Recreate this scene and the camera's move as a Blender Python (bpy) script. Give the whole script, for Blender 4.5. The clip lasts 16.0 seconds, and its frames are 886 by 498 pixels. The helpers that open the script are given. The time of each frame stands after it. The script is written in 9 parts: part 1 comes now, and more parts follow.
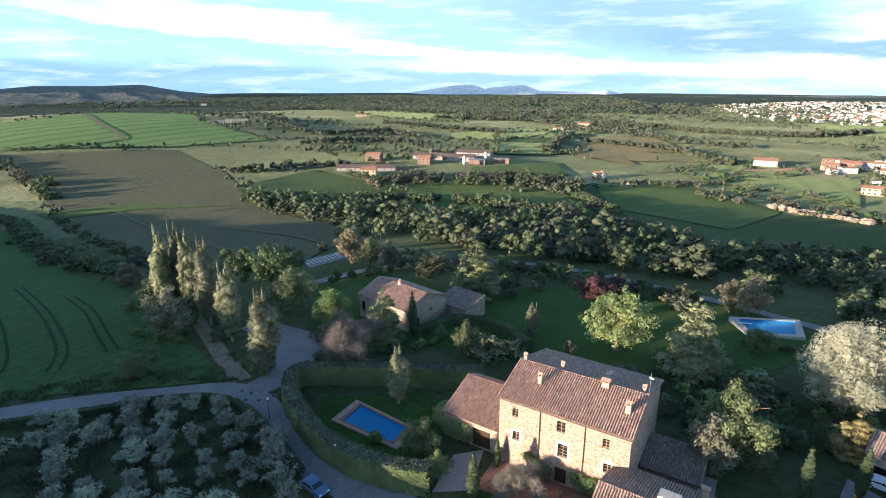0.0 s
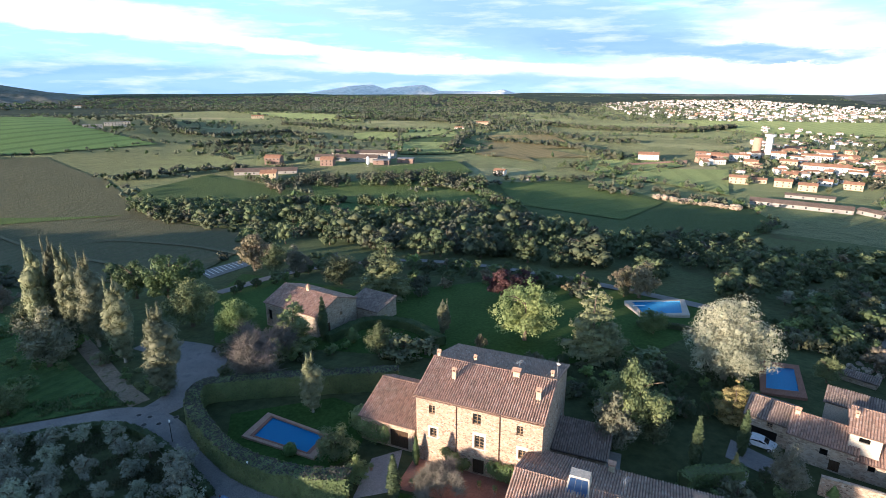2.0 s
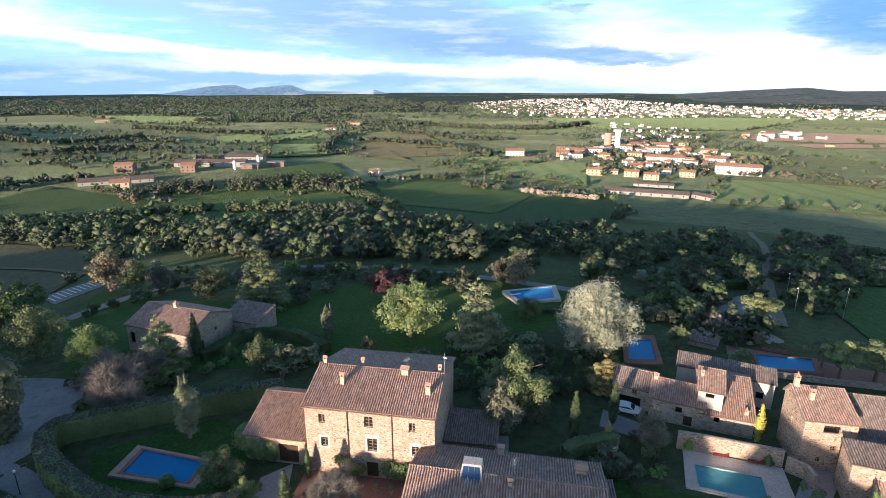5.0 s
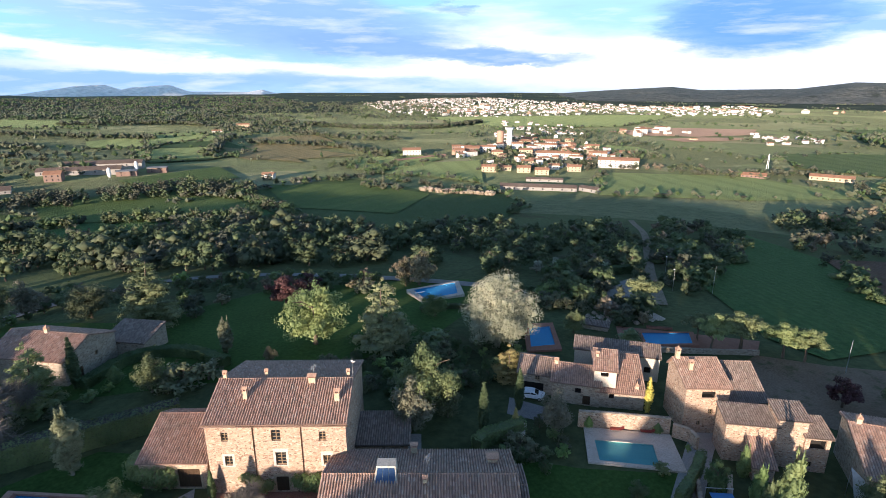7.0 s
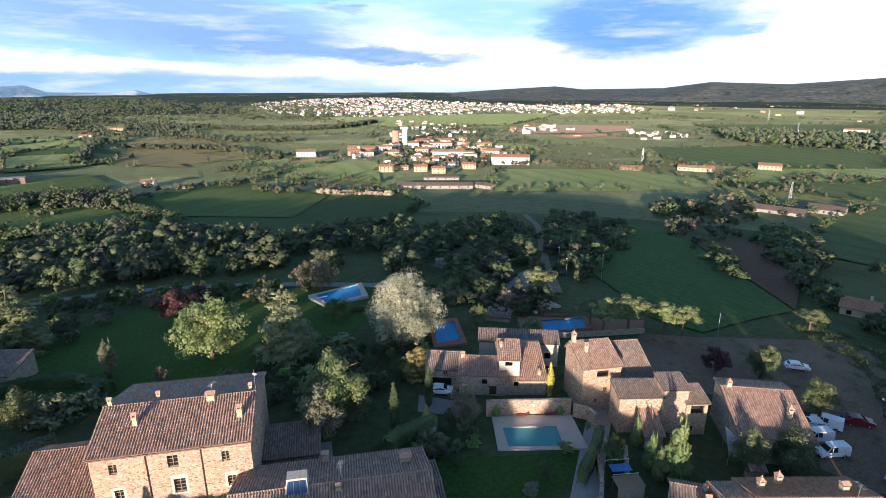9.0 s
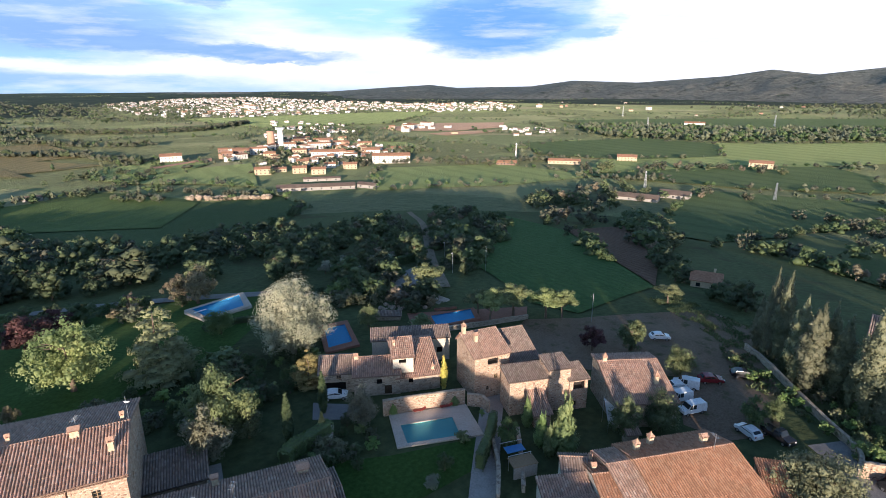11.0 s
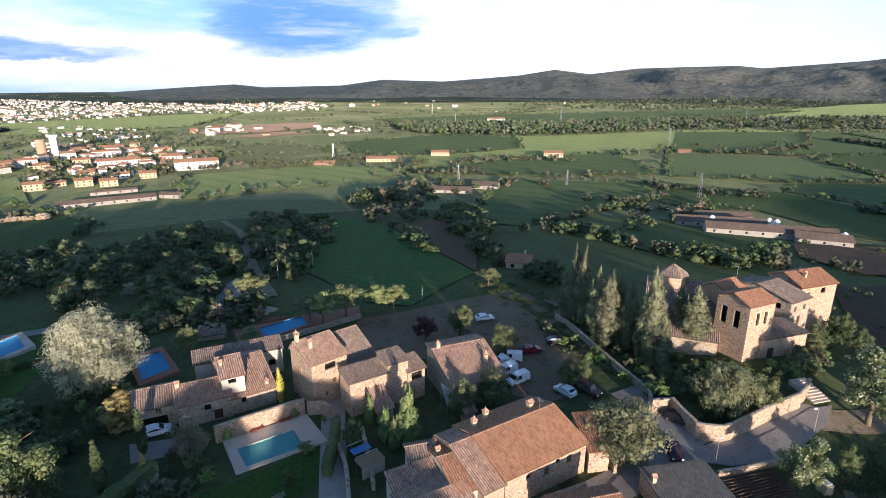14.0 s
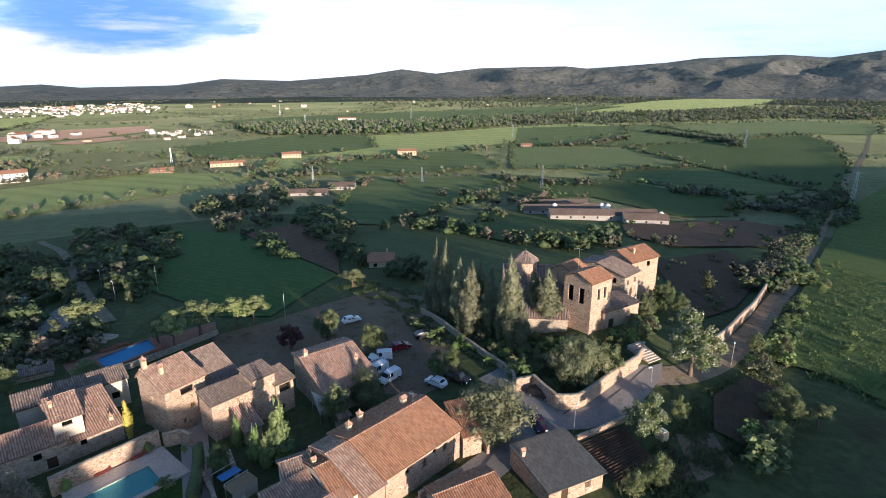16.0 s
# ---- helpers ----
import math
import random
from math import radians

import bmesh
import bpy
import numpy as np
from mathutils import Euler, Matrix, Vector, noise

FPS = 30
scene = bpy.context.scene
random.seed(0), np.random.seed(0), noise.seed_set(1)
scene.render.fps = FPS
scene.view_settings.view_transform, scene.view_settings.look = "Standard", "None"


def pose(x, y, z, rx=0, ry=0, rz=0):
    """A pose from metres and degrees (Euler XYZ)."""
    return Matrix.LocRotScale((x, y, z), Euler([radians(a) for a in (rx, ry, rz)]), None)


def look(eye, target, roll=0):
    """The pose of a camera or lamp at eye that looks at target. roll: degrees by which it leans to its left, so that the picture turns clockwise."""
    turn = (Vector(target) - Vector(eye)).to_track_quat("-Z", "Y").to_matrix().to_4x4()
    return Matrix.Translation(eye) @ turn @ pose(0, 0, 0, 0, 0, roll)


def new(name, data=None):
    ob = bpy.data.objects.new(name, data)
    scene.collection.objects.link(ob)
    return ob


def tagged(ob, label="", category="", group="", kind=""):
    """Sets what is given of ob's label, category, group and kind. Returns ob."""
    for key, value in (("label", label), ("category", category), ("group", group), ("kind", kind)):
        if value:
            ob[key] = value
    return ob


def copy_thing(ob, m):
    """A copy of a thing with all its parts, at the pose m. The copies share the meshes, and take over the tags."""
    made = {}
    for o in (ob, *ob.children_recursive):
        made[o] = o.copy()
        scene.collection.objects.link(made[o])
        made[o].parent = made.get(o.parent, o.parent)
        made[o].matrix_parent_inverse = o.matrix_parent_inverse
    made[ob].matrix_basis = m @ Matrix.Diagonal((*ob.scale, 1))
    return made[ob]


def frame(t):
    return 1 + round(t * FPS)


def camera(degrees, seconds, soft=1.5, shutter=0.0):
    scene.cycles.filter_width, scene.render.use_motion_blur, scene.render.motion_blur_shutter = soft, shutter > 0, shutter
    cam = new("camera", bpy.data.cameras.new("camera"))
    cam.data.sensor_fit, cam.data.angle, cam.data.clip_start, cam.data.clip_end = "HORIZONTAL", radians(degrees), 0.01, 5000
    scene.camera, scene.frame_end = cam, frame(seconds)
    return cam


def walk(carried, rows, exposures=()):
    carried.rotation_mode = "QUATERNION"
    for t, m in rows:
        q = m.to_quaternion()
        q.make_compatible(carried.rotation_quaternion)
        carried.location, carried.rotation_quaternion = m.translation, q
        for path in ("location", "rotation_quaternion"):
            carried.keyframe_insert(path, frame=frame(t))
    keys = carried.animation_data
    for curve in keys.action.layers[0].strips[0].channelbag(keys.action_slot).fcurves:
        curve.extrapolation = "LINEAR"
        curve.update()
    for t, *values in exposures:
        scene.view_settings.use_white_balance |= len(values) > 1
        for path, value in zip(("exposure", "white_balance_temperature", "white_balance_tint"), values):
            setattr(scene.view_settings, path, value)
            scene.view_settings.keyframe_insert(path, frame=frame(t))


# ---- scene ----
# ---- camera: a hovering eye 50 m up that only turns ----
cam = camera(77.85, 16.0, soft=0.6)
EYE = (0.0, 0.0, 50.0)
TURNS = [
    (0.0, 0.0, -16.96), (0.5, -2.39, -16.95), (1.0, -5.14, -16.96), (1.5, -7.71, -16.97), (2.0, -9.96, -16.96),
    (2.5, -11.94, -16.95), (3.0, -13.95, -16.96), (3.5, -16.04, -16.95), (4.0, -18.15, -16.95), (4.6, -21.0, -16.95),
    (5.3, -24.5, -16.96), (5.9, -27.75, -16.96), (6.5, -31.0, -16.97),
    (7.0, -33.61, -16.98), (7.5, -36.2, -16.98), (8.0, -38.88, -16.98), (8.5, -41.62, -16.98), (9.0, -44.32, -17.0),
    (9.6, -47.75, -17.03), (10.3, -52.1, -17.08), (10.9, -56.0, -17.12), (11.5, -59.9, -17.15), (12.0, -62.81, -17.16),
    (12.5, -65.63, -17.16), (13.0, -68.57, -17.18), (13.5, -71.89, -17.19), (14.0, -75.44, -17.21), (14.5, -78.96, -17.23),
    (15.0, -82.68, -17.26), (15.5, -86.79, -17.27), (16.0, -90.48, -17.28),
]
walk(cam, [(t, pose(*EYE, 90 + pitch, 0, yaw)) for t, yaw, pitch in TURNS], exposures=[(0.0, 1.36, 5850, 16), (4.0, 1.15, 5830, 16), (9.0, 0.97, 5810, 16), (16.0, 0.92, 5780, 16)])

# ---- sky and sun ----
SUN_AZ, SUN_EL = 240.0, 7.5          # compass degrees from +y clockwise, degrees up
world = bpy.data.worlds.new("world")
scene.world = world
world.use_nodes = True
wn = world.node_tree.nodes
sky_tex = wn.new("ShaderNodeTexSky")
sky_tex.sky_type = "NISHITA"
sky_tex.sun_disc = False
sky_tex.sun_elevation = radians(SUN_EL)
sky_tex.sun_rotation = radians(SUN_AZ)
sky_tex.air_density, sky_tex.dust_density, sky_tex.ozone_density = 1.0, 0.6, 2.5
wn["Background"].inputs["Strength"].default_value = 0.14
world.node_tree.links.new(sky_tex.outputs["Color"], wn["Background"].inputs["Color"])
sun_data = bpy.data.lights.new("sun", "SUN")
sun_data.energy, sun_data.angle, sun_data.color = 5.0, radians(0.6), (1.0, 0.80, 0.57)
sun = new("sun", sun_data)
_az, _el = radians(SUN_AZ), radians(SUN_EL)
SUN_DIR = Vector((math.sin(_az) * math.cos(_el), math.cos(_az) * math.cos(_el), math.sin(_el)))
sun.matrix_world = look((-200, -150, 120), Vector((-200, -150, 120)) - SUN_DIR)


# ---- the lie of the land ----
R_KNOTS = [0, 60, 85, 110, 150, 220, 330, 440, 600, 900, 5200]
Z_KNOTS = [0, 0, -0.3, -1.5, -5, -15, -30, -39, -42, -42, -42]
KNOLLS = [(101, -33, 4.5, 15), (-600, 900, 40, 260), (0, 660, 9, 110), (-260, 1500, 12, 300)]
# Added bank behind the eye, never in view; heights set to shade the village.
SHADE_BANK_S = [-170, -125, -100, -75, -62, -56, -48, -30, -20, -11, -8.6, -5.8, -3.2, 6, 20, 36, 50, 74, 110, 190, 240]
SHADE_BANK_Z = [0, 14, 15.5, 19, 19, 16.5, 12, 20.5, 22.8, 24.2, 19.2, 19.2, 23.5, 20.5, 15.5, 13, 13, 16.5, 14, 10, 0]
SUN_X, SUN_Y = 0.866, 0.5            # the way the light travels over the ground


def ter(x, y):
    """Height of the ground; works on numbers and arrays."""
    x, y = np.asarray(x, float), np.asarray(y, float)
    r = np.hypot(x, y)
    z = sum(np.interp(r + d, R_KNOTS, Z_KNOTS) for d in (-9, -3, 3, 9)) / 4
    for kx, ky, h, s in KNOLLS:
        z = z + h * np.exp(-((x - kx) ** 2 + (y - ky) ** 2) / (2 * s * s))
    z = z + np.clip((r - 300) / 500, 0, 1) * 2.2 * np.sin(x / 173 + 1) * np.cos(y / 211)
    along, side = x * SUN_X + y * SUN_Y, x * SUN_Y - y * SUN_X
    # Added hill out of view behind the eye, shaped to shade the valley.
    shade_crest = 57 - 13 / (1 + np.exp(-(side - 30) / 10)) + 1.5 * np.sin(side / 23) + 1.5 * np.sin(side / 9.5 + 1) + 46 / (1 + np.exp(-(side - 310) / 45)) + 6 / (1 + np.exp(-(side + 330) / 25)) / (1 + np.exp((side + 50) / 20))
    z = z + shade_crest * np.exp(-((along + 265) / 75) ** 2) * np.exp(-(side / np.where(side > 0, 1100, 520)) ** 4)
    # The unseen nearer bank, with a ragged top and gaps that let sun through.
    bank = np.interp(side, SHADE_BANK_S, SHADE_BANK_Z) + np.clip(1 - np.abs(side) / 170, 0, 1) * (1.0 * np.sin(side / 4.1) + 0.8 * np.sin(side / 2.3 + 2) + 0.7 * np.sin(side / 7.7))
    z = z + bank * np.exp(-((along + 60) / 17) ** 2)
    return z


def gz(x, y):
    return float(ter(x, y))


# ---- materials ----
def nodes_of(name):
    m = bpy.data.materials.new(name)
    m.use_nodes = True
    nt = m.node_tree
    return m, nt, nt.nodes["Principled BSDF"]


def add(nt, kind, **values):
    n = nt.nodes.new("ShaderNode" + kind)
    for k, v in values.items():
        n.inputs[k.replace("_", " ")].default_value = v
    return n


def coords(nt, scale=(1, 1, 1), out="Object"):
    tc = nt.nodes.new("ShaderNodeTexCoord")
    mp = nt.nodes.new("ShaderNodeMapping")
    mp.inputs["Scale"].default_value = scale
    nt.links.new(tc.outputs[out], mp.inputs["Vector"])
    return mp.outputs["Vector"]


def noise_tex(nt, vec, scale, detail=4.0, rough=0.6):
    n = add(nt, "TexNoise", Scale=scale, Detail=detail, Roughness=rough)
    nt.links.new(vec, n.inputs["Vector"])
    return n.outputs["Fac"]


def ramp(nt, fac, stops):
    r = nt.nodes.new("ShaderNodeValToRGB")
    e = r.color_ramp.elements
    while len(e) < len(stops):
        e.new(0.5)
    for el, (p, c) in zip(e, stops):
        el.position, el.color = p, (*c, 1)
    nt.links.new(fac, r.inputs["Fac"])
    return r.outputs["Color"]


def mix(nt, fac, a, b, mode="MIX"):
    n = nt.nodes.new("ShaderNodeMix")
    n.data_type, n.blend_type = "RGBA", mode
    for sock, v in ((n.inputs[0], fac), (n.inputs[6], a), (n.inputs[7], b)):
        if isinstance(v, bpy.types.NodeSocket):
            nt.links.new(v, sock)
        else:
            sock.default_value = (*v, 1) if isinstance(v, tuple) else v
    return n.outputs[2]


def bump(nt, bsdf, height, strength=0.4, dist=0.05):
    b = add(nt, "Bump", Strength=strength, Distance=dist)
    nt.links.new(height, b.inputs["Height"])
    nt.links.new(b.outputs["Normal"], bsdf.inputs["Normal"])


def blotchy(name, dark, light, big=0.3, fine=4.0, rough=0.9, bump_by=0.4, spot=None, stretch=(1, 1, 1), dist=0.05):
    """A rough surface that varies at a large and at a fine scale."""
    m, nt, b = nodes_of(name)
    v = coords(nt, stretch)
    n1, n2 = noise_tex(nt, v, big), noise_tex(nt, v, fine)
    c = ramp(nt, n1, [(0.32, dark), (0.68, light)])
    c = mix(nt, 0.45, c, ramp(nt, n2, [(0.3, tuple(x * 0.55 for x in dark)), (0.7, tuple(min(1, x * 1.35) for x in light))]))
    if spot:
        c = mix(nt, ramp(nt, noise_tex(nt, v, big * 2.7, 5), [(0.55, (0, 0, 0)), (0.7, (1, 1, 1))]), c, spot)
    nt.links.new(c, b.inputs["Base Color"])
    b.inputs["Roughness"].default_value = rough
    b.inputs["Specular IOR Level"].default_value = 0.05
    bump(nt, b, n2, bump_by, dist)
    return m


def plain(name, col, rough=0.6, metal=0.0, wear=0.12, scale=3.0):
    m, nt, b = nodes_of(name)
    n = noise_tex(nt, coords(nt), scale)
    nt.links.new(ramp(nt, n, [(0.3, tuple(x * (1 - wear) for x in col)), (0.7, tuple(min(1, x * (1 + wear)) for x in col))]), b.inputs["Base Color"])
    b.inputs["Roughness"].default_value, b.inputs["Metallic"].default_value = rough, metal
    return m


def stone_wall(name, stones, mortar, size=2.6, flat=(1, 1, 1.7)):
    """Rubble masonry: irregular stones in recessed mortar."""
    m, nt, b = nodes_of(name)
    v = coords(nt, flat)
    wob = mix(nt, 0.12, v, noise_col(nt, v, 2.2))
    cell = add(nt, "TexVoronoi", Scale=size, Randomness=0.95)
    edge = add(nt, "TexVoronoi", Scale=size, Randomness=0.95)
    edge.feature = "DISTANCE_TO_EDGE"
    for n in (cell, edge):
        nt.links.new(wob, n.inputs["Vector"])
    sep = nt.nodes.new("ShaderNodeSeparateColor")
    nt.links.new(cell.outputs["Color"], sep.inputs["Color"])
    c = ramp(nt, sep.outputs[0], stones)
    c = mix(nt, 0.2, c, ramp(nt, noise_tex(nt, v, 0.5), [(0.3, tuple(x * 0.6 for x in mortar)), (0.7, mortar)]))
    joint = ramp(nt, edge.outputs["Distance"], [(0.015, (1, 1, 1)), (0.07, (0, 0, 0))])
    c = mix(nt, joint, c, mortar)
    nt.links.new(c, b.inputs["Base Color"])
    b.inputs["Roughness"].default_value = 0.92
    b.inputs["Specular IOR Level"].default_value = 0.2
    bump(nt, b, ramp(nt, edge.outputs["Distance"], [(0.0, (0, 0, 0)), (0.12, (1, 1, 1))]), 0.7, 0.06)
    return m


def noise_col(nt, v, scale):
    n = add(nt, "TexNoise", Scale=scale, Detail=2.0)
    nt.links.new(v, n.inputs["Vector"])
    return n.outputs["Color"]


def tile_mat(name, cols, lichen=(0.16, 0.15, 0.11)):
    """Barrel tiles: each tile takes its own shade; UVs count tiles."""
    m, nt, b = nodes_of(name)
    tc = nt.nodes.new("ShaderNodeTexCoord")
    fl = nt.nodes.new("ShaderNodeVectorMath")
    fl.operation = "FLOOR"
    nt.links.new(tc.outputs["UV"], fl.inputs[0])
    wh = nt.nodes.new("ShaderNodeTexWhiteNoise")
    nt.links.new(fl.outputs[0], wh.inputs["Vector"])
    v = coords(nt)
    mean = tuple(sum(k[1][i] for k in cols) / len(cols) * 1.25 for i in range(3))
    c = mix(nt, 0.4, ramp(nt, wh.outputs["Value"], cols), mean)
    big = noise_tex(nt, v, 0.45, 5, 0.65)
    c = mix(nt, ramp(nt, big, [(0.45, (0, 0, 0)), (0.72, (0.4, 0.4, 0.4))]), c, lichen)
    c = mix(nt, ramp(nt, noise_tex(nt, v, 7), [(0.5, (0, 0, 0)), (0.75, (0.25, 0.25, 0.25))]), c, (0.07, 0.06, 0.05))
    # Trough of each tile darkened in colour, standing for the shade between rows.
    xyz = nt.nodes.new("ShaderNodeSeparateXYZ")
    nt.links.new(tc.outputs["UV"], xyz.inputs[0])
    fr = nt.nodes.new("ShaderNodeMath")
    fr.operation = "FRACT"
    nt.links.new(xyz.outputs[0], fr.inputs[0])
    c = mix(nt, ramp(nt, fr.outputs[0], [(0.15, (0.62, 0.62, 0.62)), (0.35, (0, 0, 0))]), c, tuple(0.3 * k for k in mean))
    nt.links.new(c, b.inputs["Base Color"])
    b.inputs["Roughness"].default_value = 0.85
    b.inputs["Specular IOR Level"].default_value = 0.25
    bump(nt, b, noise_tex(nt, v, 18), 0.3, 0.02)
    return m


def leaf_mat(name, dark, light, glow=0.35, rough=0.6):
    """Foliage: leaves differ one by one and tree by tree, and let some light through."""
    m, nt, b = nodes_of(name)
    geo = nt.nodes.new("ShaderNodeNewGeometry")
    info = nt.nodes.new("ShaderNodeObjectInfo")
    c = ramp(nt, geo.outputs["Random Per Island"], [(0.0, tuple(a * 0.6 + d * 0.4 for a, d in zip(dark, light))), (1.0, tuple(a * 0.2 + d * 0.8 for a, d in zip(dark, light)))])
    hs = nt.nodes.new("ShaderNodeHueSaturation")
    for sock, lo, hi in (("Value", 0.75, 1.25), ("Hue", 0.485, 0.512), ("Saturation", 0.74, 0.95)):
        mr = nt.nodes.new("ShaderNodeMapRange")
        mr.inputs["To Min"].default_value, mr.inputs["To Max"].default_value = lo, hi
        nt.links.new(info.outputs["Random"], mr.inputs["Value"])
        nt.links.new(mr.outputs[0], hs.inputs[sock])
    spread = nt.nodes.new("ShaderNodeHueSaturation")
    patchy = noise_tex(nt, geo.outputs["Position"], 0.16, 3)
    for sock, lo, hi in (("Value", 0.68, 1.35), ("Hue", 0.525, 0.48)):
        mr = nt.nodes.new("ShaderNodeMapRange")
        mr.inputs["From Min"].default_value, mr.inputs["From Max"].default_value = 0.3, 0.7
        mr.inputs["To Min"].default_value, mr.inputs["To Max"].default_value = lo, hi
        nt.links.new(patchy, mr.inputs["Value"])
        nt.links.new(mr.outputs[0], spread.inputs[sock])
    nt.links.new(c, spread.inputs["Color"])
    nt.links.new(spread.outputs[0], hs.inputs["Color"])
    nt.links.new(hs.outputs[0], b.inputs["Base Color"])
    b.inputs["Roughness"].default_value = rough
    b.inputs["Specular IOR Level"].default_value = 0.3
    tr = nt.nodes.new("ShaderNodeBsdfTranslucent")
    nt.links.new(hs.outputs[0], tr.inputs["Color"])
    ms = nt.nodes.new("ShaderNodeMixShader")
    ms.inputs[0].default_value = glow
    nt.links.new(b.outputs[0], ms.inputs[1])
    nt.links.new(tr.outputs[0], ms.inputs[2])
    nt.links.new(ms.outputs[0], nt.nodes["Material Output"].inputs["Surface"])
    return m


def field_mat(name, a, b2, c2, rows=0.0, row_dark=(0.05, 0.05, 0.03), turn=0.0, strong=0.55, furs=0.10):
    """A cultivated field: mottled, with faint drill rows or tracks."""
    m, nt, b = nodes_of(name)
    v = coords(nt)
    c = ramp(nt, noise_tex(nt, v, 0.012, 5), [(0.3, a), (0.55, b2), (0.75, c2)])
    fine = noise_tex(nt, v, 0.5, 6, 0.7)
    c = mix(nt, 0.5, c, ramp(nt, fine, [(0.3, tuple(x * 0.6 for x in a)), (0.7, tuple(x * 1.3 for x in c2))]))
    if rows:
        w = add(nt, "TexWave", Scale=rows, Distortion=1.5, Detail=2.0)
        mp = nt.nodes.new("ShaderNodeMapping")
        mp.inputs["Rotation"].default_value = (0, 0, radians(turn))
        nt.links.new(v, mp.inputs["Vector"])
        nt.links.new(mp.outputs[0], w.inputs["Vector"])
        c = mix(nt, ramp(nt, w.outputs["Fac"], [(0.55, (0, 0, 0)), (0.9, (strong, strong, strong))]), c, row_dark)
    nt.links.new(c, b.inputs["Base Color"])
    b.inputs["Roughness"].default_value = 0.95
    b.inputs["Specular IOR Level"].default_value = 0.1
    bump(nt, b, fine, 1.0, 1.6)
    furry(b, c2, furs)
    return m


def furry(b, tint, weight=0.10):
    """Upright blades catch low light: a sheen over the ground colour."""
    b.inputs["Sheen Weight"].default_value = weight
    b.inputs["Sheen Roughness"].default_value = 0.45
    b.inputs["Sheen Tint"].default_value = (*[min(1, 0.06 + x * 2.6) for x in tint], 1)


def mosaic_mat(name):
    """Far farmland: a patchwork of many small fields, seen too far off to build each."""
    m, nt, b = nodes_of(name)
    v = coords(nt, (1, 1, 0))
    w = mix(nt, 0.10, v, noise_col(nt, v, 0.004))
    cell = add(nt, "TexVoronoi", Scale=0.0062, Randomness=0.9)
    cell.distance = "CHEBYCHEV"
    nt.links.new(v, cell.inputs["Vector"])
    sep = nt.nodes.new("ShaderNodeSeparateColor")
    nt.links.new(cell.outputs["Color"], sep.inputs["Color"])
    c = ramp(nt, sep.outputs[0], [(0.0, (0.10, 0.125, 0.065)), (0.25, (0.12, 0.145, 0.066)), (0.45, (0.155, 0.18, 0.08)), (0.6, (0.19, 0.205, 0.097)), (0.72, (0.28, 0.25, 0.15)), (0.85, (0.15, 0.185, 0.08)), (1.0, (0.28, 0.21, 0.15))])
    west = nt.nodes.new("ShaderNodeMapRange")
    west.inputs["From Min"].default_value, west.inputs["From Max"].default_value = 1100, -200
    west.inputs["To Max"].default_value = 0.085
    xyz = nt.nodes.new("ShaderNodeSeparateXYZ")
    nt.links.new(v, xyz.inputs[0])
    nt.links.new(xyz.outputs[0], west.inputs["Value"])
    more = nt.nodes.new("ShaderNodeMath")
    nt.links.new(noise_tex(nt, v, 0.0035, 6, 0.6), more.inputs[0])
    nt.links.new(west.outputs[0], more.inputs[1])
    woods = ramp(nt, more.outputs[0], [(0.50, (0, 0, 0)), (0.56, (1, 1, 1))])
    c = mix(nt, woods, c, ramp(nt, noise_tex(nt, v, 0.09, 4, 0.7), [(0.35, (0.035, 0.045, 0.03)), (0.65, (0.085, 0.095, 0.06))]))
    fine = noise_tex(nt, v, 0.12, 5, 0.7)
    c = mix(nt, 0.3, c, ramp(nt, fine, [(0.3, (0.08, 0.10, 0.05)), (0.7, (0.22, 0.235, 0.115))]))
    nt.links.new(c, b.inputs["Base Color"])
    b.inputs["Roughness"].default_value = 0.95
    b.inputs["Specular IOR Level"].default_value = 0.1
    bump(nt, b, fine, 1.0, 3.0)
    furry(b, (0.17, 0.18, 0.07), 0.30)
    return m


M = {}
M["stone"] = stone_wall("rubble_stone", [(0.0, (0.17, 0.10, 0.068)), (0.25, (0.43, 0.26, 0.175)), (0.55, (0.60, 0.42, 0.30)), (0.8, (0.34, 0.235, 0.175)), (1.0, (0.68, 0.57, 0.45))], (0.52, 0.40, 0.30), 4.0)
M["stone_grey"] = stone_wall("grey_rubble_stone", [(0.0, (0.20, 0.155, 0.12)), (0.4, (0.38, 0.30, 0.225)), (0.75, (0.50, 0.42, 0.33)), (1.0, (0.30, 0.25, 0.20))], (0.42, 0.35, 0.27))
M["ashlar"] = stone_wall("dressed_stone", [(0.0, (0.38, 0.29, 0.19)), (0.5, (0.47, 0.37, 0.26)), (1.0, (0.42, 0.32, 0.22))], (0.46, 0.38, 0.28), 1.6, (1, 1, 1.2))
M["render"] = blotchy("ochre_render", (0.42, 0.33, 0.22), (0.55, 0.45, 0.32), 0.5, 5, 0.9, 0.2)
M["cream"] = blotchy("cream_render", (0.48, 0.42, 0.34), (0.60, 0.54, 0.45), 0.5, 5, 0.9, 0.15)
M["white"] = blotchy("whitewash", (0.56, 0.53, 0.48), (0.72, 0.69, 0.63), 0.4, 5, 0.85, 0.15)
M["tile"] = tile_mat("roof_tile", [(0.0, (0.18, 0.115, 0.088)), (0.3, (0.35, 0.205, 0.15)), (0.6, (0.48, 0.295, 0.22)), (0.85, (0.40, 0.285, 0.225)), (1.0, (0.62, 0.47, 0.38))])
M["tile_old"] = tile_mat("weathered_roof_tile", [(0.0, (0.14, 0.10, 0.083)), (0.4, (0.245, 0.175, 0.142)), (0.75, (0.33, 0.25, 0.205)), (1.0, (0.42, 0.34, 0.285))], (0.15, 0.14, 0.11))
